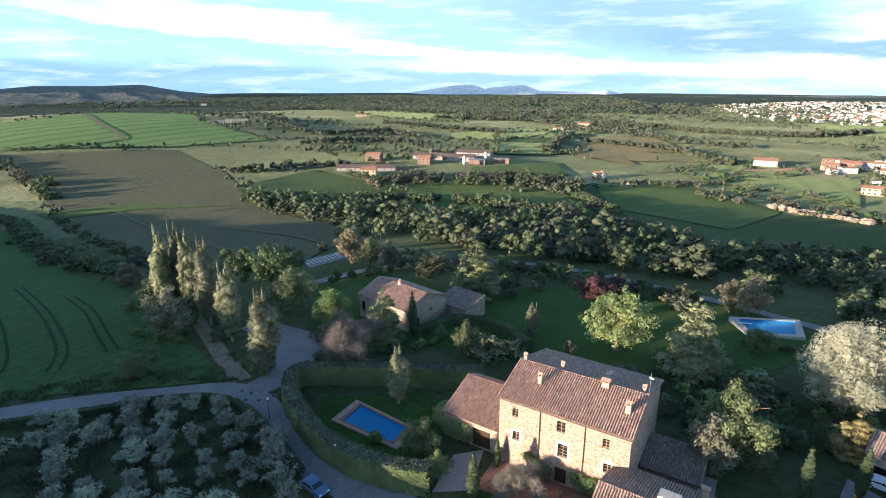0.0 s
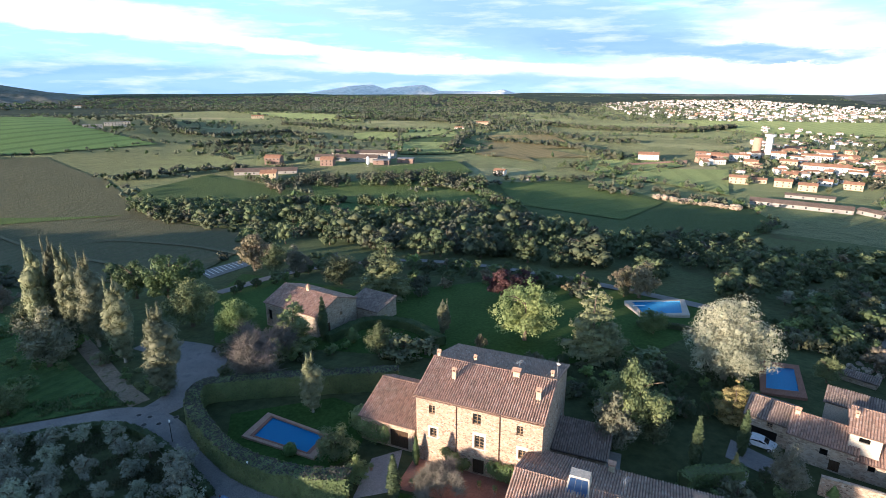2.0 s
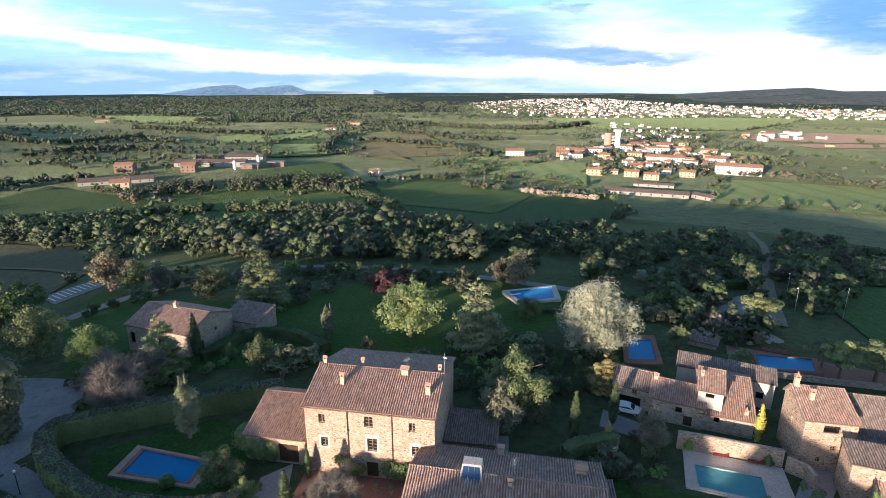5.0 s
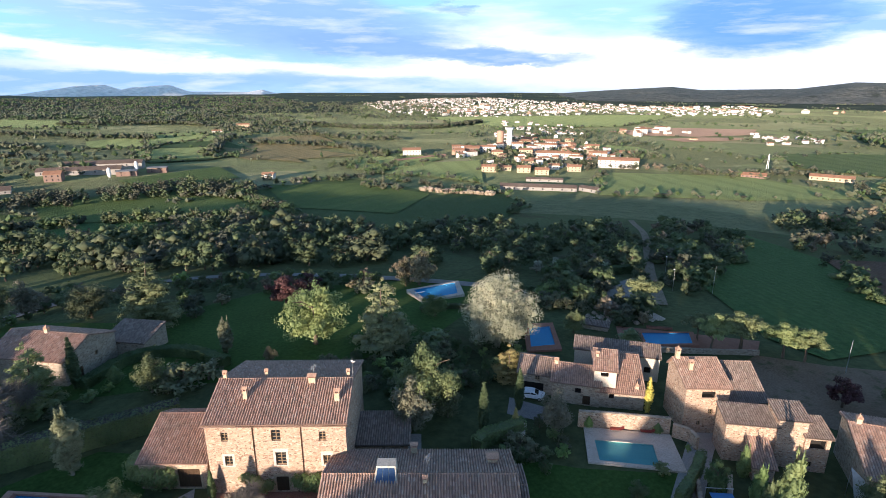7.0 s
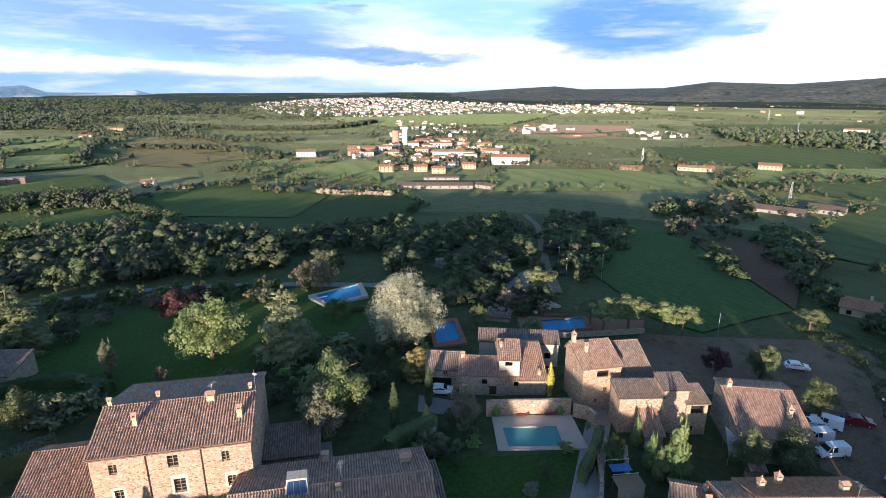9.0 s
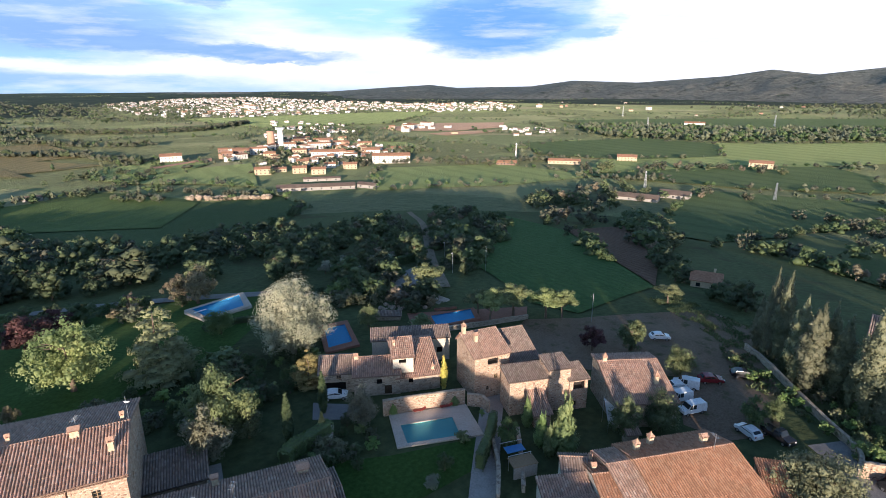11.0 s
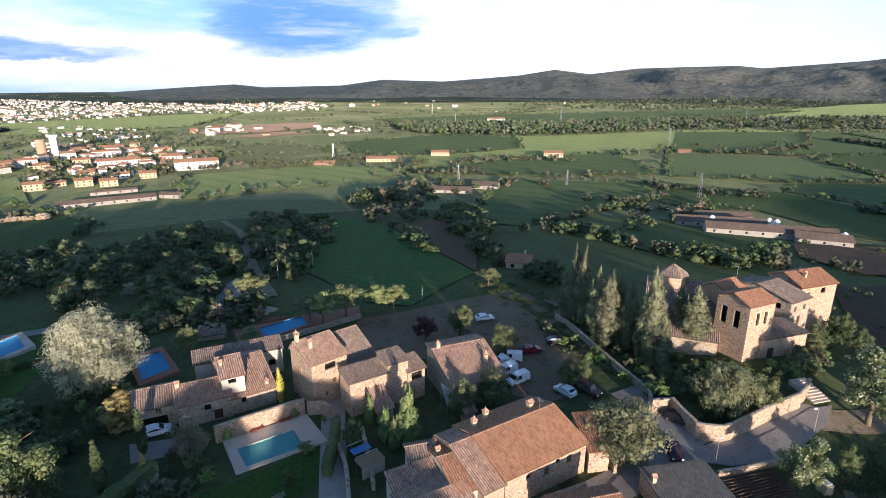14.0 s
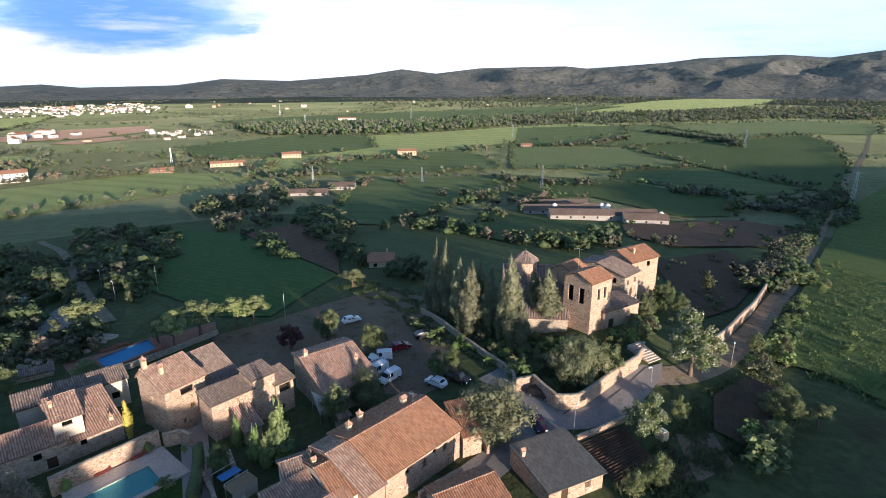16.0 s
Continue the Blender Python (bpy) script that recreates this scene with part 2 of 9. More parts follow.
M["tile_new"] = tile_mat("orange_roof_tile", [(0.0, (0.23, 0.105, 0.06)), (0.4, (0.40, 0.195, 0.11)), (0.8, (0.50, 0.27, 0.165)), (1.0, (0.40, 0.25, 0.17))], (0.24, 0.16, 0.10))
M["brick"] = blotchy("dull_brick", (0.21, 0.14, 0.115), (0.30, 0.205, 0.165), 0.4, 3, 0.9, 0.2)
M["terracotta"] = blotchy("terracotta", (0.38, 0.22, 0.145), (0.52, 0.34, 0.25), 1.5, 9, 0.85, 0.2)
M["wood"] = blotchy("dark_wood", (0.05, 0.032, 0.02), (0.10, 0.065, 0.04), 1.0, 9, 0.7, 0.3, stretch=(6, 6, 0.6))
M["wood_pale"] = blotchy("weathered_wood", (0.22, 0.15, 0.09), (0.34, 0.24, 0.15), 1.0, 9, 0.8, 0.3, stretch=(6, 6, 0.6))
M["iron"] = plain("dark_iron", (0.04, 0.04, 0.04), 0.5, 0.6)
M["steel"] = plain("galvanised_steel", (0.55, 0.56, 0.57), 0.4, 0.9)
M["pipe"] = plain("brown_pipe", (0.10, 0.05, 0.03), 0.5, 0.2)
M["asphalt"] = blotchy("road_surface", (0.195, 0.18, 0.168), (0.28, 0.26, 0.242), 0.25, 6, 0.9, 0.2, spot=(0.17, 0.165, 0.16))
M["concrete"] = blotchy("concrete", (0.26, 0.24, 0.22), (0.36, 0.34, 0.31), 0.3, 6, 0.9, 0.2)
M["paving"] = blotchy("stone_paving", (0.42, 0.35, 0.28), (0.58, 0.50, 0.42), 0.6, 5, 0.85, 0.2)
M["red_paving"] = blotchy("red_paving", (0.24, 0.12, 0.085), (0.34, 0.18, 0.13), 0.6, 6, 0.85, 0.2)
M["dirt"] = blotchy("bare_earth", (0.15, 0.105, 0.07), (0.23, 0.165, 0.115), 0.12, 3, 0.95, 0.5, spot=(0.09, 0.09, 0.045))
M["track"] = blotchy("earth_track", (0.19, 0.15, 0.105), (0.29, 0.23, 0.165), 0.3, 3, 0.95, 0.4, spot=(0.09, 0.10, 0.04))
M["soil"] = blotchy("tilled_soil", (0.07, 0.045, 0.032), (0.12, 0.08, 0.055), 0.4, 3, 0.95, 0.8)
M["lawn"] = blotchy("mown_lawn", (0.028, 0.060, 0.014), (0.055, 0.105, 0.025), 0.06, 1.6, 0.95, 0.4)
M["ground"] = blotchy("rough_grass", (0.042, 0.055, 0.026), (0.085, 0.10, 0.045), 0.02, 0.6, 0.95, 0.9, spot=(0.055, 0.05, 0.028), dist=0.3)
M["mosaic"] = mosaic_mat("far_farmland")
M["woodland"] = blotchy("far_woodland_floor", (0.035, 0.045, 0.03), (0.075, 0.085, 0.055), 0.004, 0.03, 0.95, 0.9, spot=(0.12, 0.135, 0.07), dist=4)
for _k in ("lawn", "ground"):
    furry(M[_k].node_tree.nodes["Principled BSDF"], (0.09, 0.115, 0.04), 0.16)
M["crop"] = field_mat("young_crop", (0.056, 0.112, 0.033), (0.076, 0.145, 0.044), (0.10, 0.17, 0.055), 0.10, (0.036, 0.08, 0.032), 35, 0.3)
M["rows"] = field_mat("drilled_crop", (0.09, 0.165, 0.045), (0.12, 0.195, 0.06), (0.14, 0.21, 0.07), 0.011, (0.06, 0.10, 0.03), 25, 0.7, 0.25)
M["grass"] = field_mat("grass_field", (0.055, 0.085, 0.028), (0.075, 0.112, 0.038), (0.095, 0.128, 0.05))
# Coloured bright for open sun; wide dark stripes stand in for long shadows.
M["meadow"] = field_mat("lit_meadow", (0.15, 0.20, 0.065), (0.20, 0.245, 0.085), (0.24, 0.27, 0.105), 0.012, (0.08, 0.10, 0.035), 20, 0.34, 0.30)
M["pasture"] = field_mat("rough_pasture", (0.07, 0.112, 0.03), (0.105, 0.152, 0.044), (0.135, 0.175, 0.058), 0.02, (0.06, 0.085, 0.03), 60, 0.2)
# Copy of the meadow with shade put into its darker colour.
M["meadow_dim"] = field_mat("shaded_meadow", (0.075, 0.112, 0.042), (0.10, 0.14, 0.052), (0.125, 0.16, 0.064), 0.012, (0.045, 0.065, 0.028), 20, 0.3, 0.14)
M["vines"] = field_mat("young_vineyard", (0.075, 0.115, 0.045), (0.115, 0.155, 0.06), (0.16, 0.195, 0.085), 0.07, (0.05, 0.07, 0.032), 62, 0.75, 0.2)
M["plough_red"] = field_mat("red_ploughed_field", (0.34, 0.185, 0.12), (0.40, 0.23, 0.155), (0.44, 0.26, 0.18), 0.05, (0.30, 0.17, 0.11), 30, 0.3, 0.3)
M["stubble"] = field_mat("stubble", (0.098, 0.096, 0.052), (0.122, 0.116, 0.066), (0.148, 0.138, 0.08), 0.04, (0.10, 0.11, 0.05), 15)
M["plough"] = field_mat("ploughed_field", (0.13, 0.078, 0.05), (0.17, 0.105, 0.07), (0.20, 0.125, 0.085), 0.12, (0.09, 0.055, 0.035), 40)
M["dry"] = field_mat("dry_grass_field", (0.21, 0.165, 0.075), (0.27, 0.21, 0.10), (0.30, 0.24, 0.12), 0.03, (0.17, 0.16, 0.06), 50)
M["poplar"] = leaf_mat("poplar_leaves", (0.13, 0.145, 0.065), (0.30, 0.31, 0.16))
M["silver"] = leaf_mat("silver_poplar_leaves", (0.33, 0.34, 0.205), (0.46, 0.46, 0.30), 0.3)
M["lime"] = leaf_mat("bright_leaves", (0.12, 0.156, 0.0456), (0.276, 0.324, 0.114))
M["leaf"] = leaf_mat("green_leaves", (0.086, 0.116, 0.040), (0.205, 0.245, 0.088))
M["valley_leaf"] = leaf_mat("valley_leaves", (0.058, 0.078, 0.034), (0.105, 0.13, 0.055), 0.15, 0.8)
M["valley_sage"] = leaf_mat("valley_sage_leaves", (0.07, 0.08, 0.043), (0.125, 0.134, 0.075), 0.12, 0.8)
M["dark_leaf"] = leaf_mat("dark_leaves", (0.0438, 0.0725, 0.0275), (0.119, 0.163, 0.0562))
M["olive"] = leaf_mat("olive_leaves", (0.225, 0.245, 0.165), (0.39, 0.41, 0.29), 0.25)
M["cypress"] = leaf_mat("cypress_foliage", (0.085, 0.095, 0.045), (0.20, 0.21, 0.11), 0.2)
M["cedar"] = leaf_mat("cedar_needles", (0.17, 0.205, 0.065), (0.40, 0.44, 0.14), 0.2)
M["sage"] = leaf_mat("sage_leaves", (0.10, 0.108, 0.052), (0.20, 0.205, 0.10), 0.2)
M["gold"] = leaf_mat("golden_foliage", (0.299, 0.23, 0.0345), (0.575, 0.46, 0.0805), 0.25)
M["grey_leaf"] = leaf_mat("grey_green_leaves", (0.125, 0.12, 0.075), (0.23, 0.22, 0.14), 0.2)
M["far_leaf"] = leaf_mat("far_woodland_leaves", (0.062, 0.074, 0.04), (0.13, 0.14, 0.08), 0.1)
M["russet"] = leaf_mat("russet_foliage", (0.12, 0.095, 0.055), (0.24, 0.195, 0.115), 0.2)
M["plum"] = leaf_mat("purple_leaves", (0.045, 0.016, 0.018), (0.12, 0.045, 0.04), 0.2)
M["blossom"] = leaf_mat("pale_blossom", (0.30, 0.28, 0.24), (0.62, 0.58, 0.52), 0.2)
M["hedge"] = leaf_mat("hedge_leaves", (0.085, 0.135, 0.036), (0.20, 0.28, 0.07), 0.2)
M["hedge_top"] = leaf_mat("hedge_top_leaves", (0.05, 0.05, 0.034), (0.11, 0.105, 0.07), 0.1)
M["twig"] = leaf_mat("bare_twigs", (0.14, 0.12, 0.09), (0.24, 0.205, 0.155), 0.05, 0.9)
M["reed"] = leaf_mat("dry_reeds", (0.26, 0.20, 0.11), (0.48, 0.39, 0.24), 0.1)
M["bark"] = blotchy("bark", (0.10, 0.075, 0.055), (0.20, 0.155, 0.115), 2, 12, 0.95, 0.7, stretch=(3, 3, 0.5))
M["bark_pale"] = blotchy("pale_bark", (0.30, 0.26, 0.20), (0.42, 0.37, 0.30), 2, 12, 0.95, 0.5, stretch=(3, 3, 0.5))
M["pool_wall"] = blotchy("pool_lining", (0.05, 0.24, 0.46), (0.06, 0.28, 0.52), 0.6, 6, 0.5, 0.05)
M["pool_pale"] = blotchy("pale_pool_lining", (0.16, 0.36, 0.34), (0.20, 0.42, 0.40), 0.6, 6, 0.5, 0.05)
M["car_white"] = plain("white_car_paint", (0.78, 0.79, 0.80), 0.25)
M["car_red"] = plain("dark_red_car_paint", (0.20, 0.02, 0.025), 0.25)
M["car_purple"] = plain("plum_car_paint", (0.055, 0.018, 0.035), 0.25)
M["car_black"] = plain("black_car_paint", (0.02, 0.02, 0.023), 0.2)
M["car_blue"] = plain("blue_grey_car_paint", (0.10, 0.16, 0.26), 0.25)
M["tyre"] = plain("tyre_rubber", (0.02, 0.02, 0.02), 0.85)
M["rim"] = plain("alloy_rim", (0.5, 0.5, 0.52), 0.35, 0.9)
M["cloth"] = plain("white_cloth", (0.62, 0.60, 0.56), 0.9)
M["blue_cover"] = plain("blue_cover", (0.06, 0.20, 0.45), 0.5)
M["red_plastic"] = plain("red_plastic", (0.24, 0.035, 0.03), 0.5)
M["lamp_white"] = plain("white_lamp_head", (0.8, 0.8, 0.78), 0.4)


def glass_mat(name, col=(0.02, 0.024, 0.028), rough=0.08):
    m, nt, b = nodes_of(name)
    b.inputs["Base Color"].default_value = (*col, 1)
    b.inputs["Roughness"].default_value = rough
    b.inputs["Specular IOR Level"].default_value = 0.6
    return m


M["glass"] = glass_mat("window_glass")
M["solar"] = glass_mat("solar_glass", (0.03, 0.06, 0.13), 0.1)
M["dark"] = plain("dark_inside", (0.02, 0.017, 0.015), 0.95)


def water_mat(name, tint):
    m, nt, b = nodes_of(name)
    b.inputs["Base Color"].default_value = (*tint, 1)
    b.inputs["Roughness"].default_value = 0.04
    b.inputs["IOR"].default_value = 1.12
    b.inputs["Transmission Weight"].default_value = 1.0
    b.inputs["Specular IOR Level"].default_value = 0.25
    bump(nt, b, noise_tex(nt, coords(nt), 1.4, 3), 0.08, 0.05)
    return m


M["water"] = water_mat("pool_water", (0.70, 0.92, 0.98))


# ---- building kit ----
def mesh_of(name, verts, faces, mats, uvs=None, smooth=False, slots=None):
    me = bpy.data.meshes.new(name)
    me.from_pydata([tuple(v) for v in verts], [], faces)
    for m in (mats if isinstance(mats, (list, tuple)) else [mats]):
        me.materials.append(m)
    if slots is not None:
        me.polygons.foreach_set("material_index", slots)
    if uvs is not None:
        layer = me.uv_layers.new(name="tiles")
        layer.data.foreach_set("uv", np.asarray(uvs, np.float32).ravel())
    if smooth:
        me.polygons.foreach_set("use_smooth", [True] * len(me.polygons))
    me.update()
    return me


def np_mesh(name, V, F, mats, slots=None, smooth=False):
    """A mesh straight from arrays: V n x 3, F m x k."""
    me = bpy.data.meshes.new(name)
    V, F = np.asarray(V, np.float32), np.asarray(F, np.int32)
    m, k = F.shape
    me.vertices.add(len(V))
    me.vertices.foreach_set("co", V.ravel())
    me.loops.add(m * k)
    me.loops.foreach_set("vertex_index", F.ravel())
    me.polygons.add(m)
    me.polygons.foreach_set("loop_start", np.arange(0, m * k, k, dtype=np.int32))
    for mt in (mats if isinstance(mats, (list, tuple)) else [mats]):
        me.materials.append(mt)
    if slots is not None:
        me.polygons.foreach_set("material_index", np.asarray(slots, np.int32))
    if smooth:
        me.polygons.foreach_set("use_smooth", np.ones(m, bool))
    me.update(calc_edges=True)
    return me


def part(name, me, parent=None, label="", m=None):
    ob = new(name, me)
    if parent is not None:
        ob.parent = parent
    if m is not None:
        ob.matrix_basis = m
    return tagged(ob, label)


def thing(name, label, category, m=None, group="", kind=""):
    ob = new(name)
    ob.empty_display_size = 0.3
    if m is not None:
        ob.matrix_basis = m
    return tagged(ob, label, category, group, kind)


class Shape:
    """Collects vertices and faces of one part."""

    def __init__(self):
        self.v, self.f = [], []

    def face(self, *pts):
        n = len(self.v)
        self.v += [tuple(p) for p in pts]
        self.f.append(tuple(range(n, n + len(pts))))
        return self

    def box(self, x0, y0, z0, x1, y1, z1, taper=0.0):
        n, t = len(self.v), taper
        self.v += [(x0, y0, z0), (x1, y0, z0), (x1, y1, z0), (x0, y1, z0),
                   (x0 + t, y0 + t, z1), (x1 - t, y0 + t, z1), (x1 - t, y1 - t, z1), (x0 + t, y1 - t, z1)]
        self.f += [tuple(n + i for i in q) for q in ((3, 2, 1, 0), (4, 5, 6, 7), (0, 1, 5, 4), (1, 2, 6, 5), (2, 3, 7, 6), (3, 0, 4, 7))]
        return self

    def tube(self, pts, r, sides=8, caps=True):
        """A tube through pts; r one radius or one for each point."""
        pts = [Vector(p) for p in pts]
        rs = r if isinstance(r, (list, tuple)) else [r] * len(pts)
        n0 = len(self.v)
        for i, p in enumerate(pts):
            d = (pts[min(i + 1, len(pts) - 1)] - pts[max(i - 1, 0)]).normalized()
            a = d.orthogonal().normalized()
            b = d.cross(a)
            for k in range(sides):
                w = 2 * math.pi * k / sides
                self.v.append(tuple(p + (a * math.cos(w) + b * math.sin(w)) * rs[i]))
        for i in range(len(pts) - 1):
            for k in range(sides):
                k2 = (k + 1) % sides
                self.f.append((n0 + i * sides + k, n0 + i * sides + k2, n0 + (i + 1) * sides + k2, n0 + (i + 1) * sides + k))
        if caps:
            self.f.append(tuple(n0 + k for k in reversed(range(sides))))
            self.f.append(tuple(n0 + (len(pts) - 1) * sides + k for k in range(sides)))
        return self

    def mesh(self, name, mat, smooth=False):
        return mesh_of(name, self.v, self.f, mat, smooth=smooth)


def holed(s, put, w, h, holes, depth, z0=0.0):
    """A wall w x h with real openings (u, z, width, height) and reveals; put(u, z, d) places a point, d into the wall."""
    us = sorted({0.0, w, *[v for o in holes for v in (o[0] - o[2] / 2, o[0] + o[2] / 2)]})
    zs = sorted({z0, h, *[v for o in holes for v in (o[1], o[1] + o[3])]})
    for a, b in zip(us, us[1:]):
        for c, d in zip(zs, zs[1:]):
            cu, cz = (a + b) / 2, (c + d) / 2
            if not any(abs(cu - o[0]) < o[2] / 2 and o[1] < cz < o[1] + o[3] for o in holes):
                s.face(put(a, c, 0), put(b, c, 0), put(b, d, 0), put(a, d, 0))
    for o in holes:
        a, b, c, d = o[0] - o[2] / 2, o[0] + o[2] / 2, o[1], o[1] + o[3]
        s.face(put(a, c, 0), put(a, c, depth), put(b, c, depth), put(b, c, 0))
        s.face(put(a, d, 0), put(b, d, 0), put(b, d, depth), put(a, d, depth))
        s.face(put(a, c, 0), put(a, d, 0), put(a, d, depth), put(a, c, depth))
        s.face(put(b, c, 0), put(b, c, depth), put(b, d, depth), put(b, d, 0))


def inside(poly, x, y):
    hit = np.zeros(np.shape(x), bool)
    for (x0, y0), (x1, y1) in zip(poly, poly[1:] + poly[:1]):
        if y0 != y1:
            hit ^= ((y0 > y) != (y1 > y)) & (x < (x1 - x0) * (y - y0) / (y1 - y0) + x0)
    return hit


def tiled(name, o, u, v, poly, mat, parent, label="", pitch=0.32, course=0.5, relief=0.165):
    """Barrel tiles over a flat polygon given in (u, v) metres from o; v runs up the slope."""
    o, u, v = Vector(o), Vector(u).normalized(), Vector(v).normalized()
    n = u.cross(v).normalized()
    if n.z < 0:
        n = -n
    us, vs = [p[0] for p in poly], [p[1] for p in poly]
    u0, u1, v0, v1 = min(us), max(us), min(vs), max(vs)
    cols = max(1, round((u1 - u0) / pitch))
    pu = (u1 - u0) / cols
    rows = max(1, round((v1 - v0) / course))
    pv = (v1 - v0) / rows
    prof = [(0.0, 0.0), (0.22, 0.2), (0.42, 0.95), (0.72, 0.95)]
    gu = np.array([u0 + pu * (c + a) for c in range(cols) for a, _ in prof] + [u1])
    hu = np.array([h for c in range(cols) for _, h in prof] + [0.0]) * relief
    gv, hv = [], []
    for r in range(rows):
        gv += [v0 + pv * r, v0 + pv * (r + 0.999)]
        hv += [0.045, 0.012]
    gv, hv = np.array(gv), np.array(hv)
    rng = np.random.default_rng(int(abs(o.x * 13 + o.y * 7)) + cols)
    sag = rng.normal(0, 0.012, (cols + 1, rows))
    NU, NV = len(gu), len(gv)
    UU, VV = np.meshgrid(gu, gv, indexing="ij")
    HH = hu[:, None] + hv[None, :] + sag[np.minimum(np.arange(NU) // 4, cols)][:, np.arange(NV) // 2]
    P = (np.array(o)[None, None] + UU[..., None] * np.array(u) + VV[..., None] * np.array(v) + (HH + 0.02)[..., None] * np.array(n)).reshape(-1, 3)
    cu, cv = (UU[:-1, :-1] + UU[1:, 1:]) / 2, (VV[:-1, :-1] + VV[1:, 1:]) / 2
    ok = inside([tuple(map(float, p)) for p in poly], cu, cv)
    i, j = np.nonzero(ok)
    F = np.stack([i * NV + j, (i + 1) * NV + j, (i + 1) * NV + j + 1, i * NV + j + 1], -1)
    uvt = np.stack([(i // 4) + np.array([0.1, 0.4, 0.6, 0.9])[i % 4], (j // 2) + 0.5], -1)
    # the deck under the tiles
    base = len(P)
    deck = [o + u * a + v * b - n * d for d in (0.005, 0.12) for a, b in poly]
    k = len(poly)
    me = bpy.data.meshes.new(name)
    faces = [tuple(q) for q in F.tolist()] + [tuple(range(base, base + k)), tuple(range(base + 2 * k - 1, base + k - 1, -1))]
    faces += [(base + a, base + (a + 1) % k, base + k + (a + 1) % k, base + k + a) for a in range(k)]
    me.from_pydata(P.tolist() + [tuple(p) for p in deck], [], faces)
    me.materials.append(mat)
    uv = me.uv_layers.new(name="tiles")
    loops = np.zeros((len(me.loops), 2), np.float32)
    loops[: len(F) * 4] = np.repeat(uvt, 4, axis=0)
    uv.data.foreach_set("uv", loops.ravel())
    me.update()
    return part(name, me, parent, label)


def ridge_caps(name, a, b, mat, parent, r=0.13):
    a, b = Vector(a), Vector(b)
    d = (b - a)
    n = max(1, round(d.length / 0.42))
    side = Vector((-d.y, d.x, 0)).normalized()
    s = Shape()
    for i in range(n):
        p, q = a + d * (i / n), a + d * ((i + 1) / n)
        r0, r1 = r * 1.08, r * 0.94
        arc = [math.pi * k / 5 for k in range(6)]
        n0 = len(s.v)
        for pt, rr in ((p, r0), (q, r1)):
            s.v += [tuple(pt + side * (math.cos(w) * rr) + Vector((0, 0, math.sin(w) * rr))) for w in arc]
        s.f += [(n0 + k, n0 + k + 1, n0 + 7 + k, n0 + 6 + k) for k in range(5)]
        s.f += [tuple(n0 + k for k in range(6))]
    return part(name, s.mesh(name, mat), parent)


def chimney(parent, x, y, z, h=1.3, w=0.5, mat=None, style="gable"):
    """Masonry stack with a small tiled cap."""
    mat = mat or M["render"]
    s = Shape().box(-w / 2, -w / 2, -0.5, w / 2, w / 2, h * 0.72)
    st = part("chimney", s.mesh("chimney", mat), parent, m=pose(x, y, z))
    c = Shape()
    for sx in (-1, 1):
        for sy in (-1, 1):
            c.box(sx * w * 0.42 - 0.06, sy * w * 0.42 - 0.06, h * 0.72, sx * w * 0.42 + 0.06, sy * w * 0.42 + 0.06, h * 0.86)
    c.box(-w * 0.62, -w * 0.62, h * 0.68, w * 0.62, w * 0.62, h * 0.73)
    t, g = w * 0.68, h * 0.86
    if style == "gable":
        c.face((-t, -t, g), (t, -t, g), (t, 0, g + 0.28), (-t, 0, g + 0.28))
        c.face((-t, t, g), (-t, 0, g + 0.28), (t, 0, g + 0.28), (t, t, g))
        c.face((-t, -t, g), (-t, 0, g + 0.28), (-t, t, g))
        c.face((t, -t, g), (t, t, g), (t, 0, g + 0.28))
        c.face((-t, -t, g), (-t, t, g), (t, t, g), (t, -t, g))
    else:
        c.box(-t, -t, g, t, t, g + 0.12, 0.1)
        c.box(-t * 0.6, -t * 0.6, g + 0.12, t * 0.6, t * 0.6, g + 0.34, 0.14)
        c.box(-0.06, -0.06, g + 0.34, 0.06, 0.06, g + 0.6, 0.02)
    part("cap", c.mesh("cap", M["terracotta"]), st, "small terracotta cap")
    return st


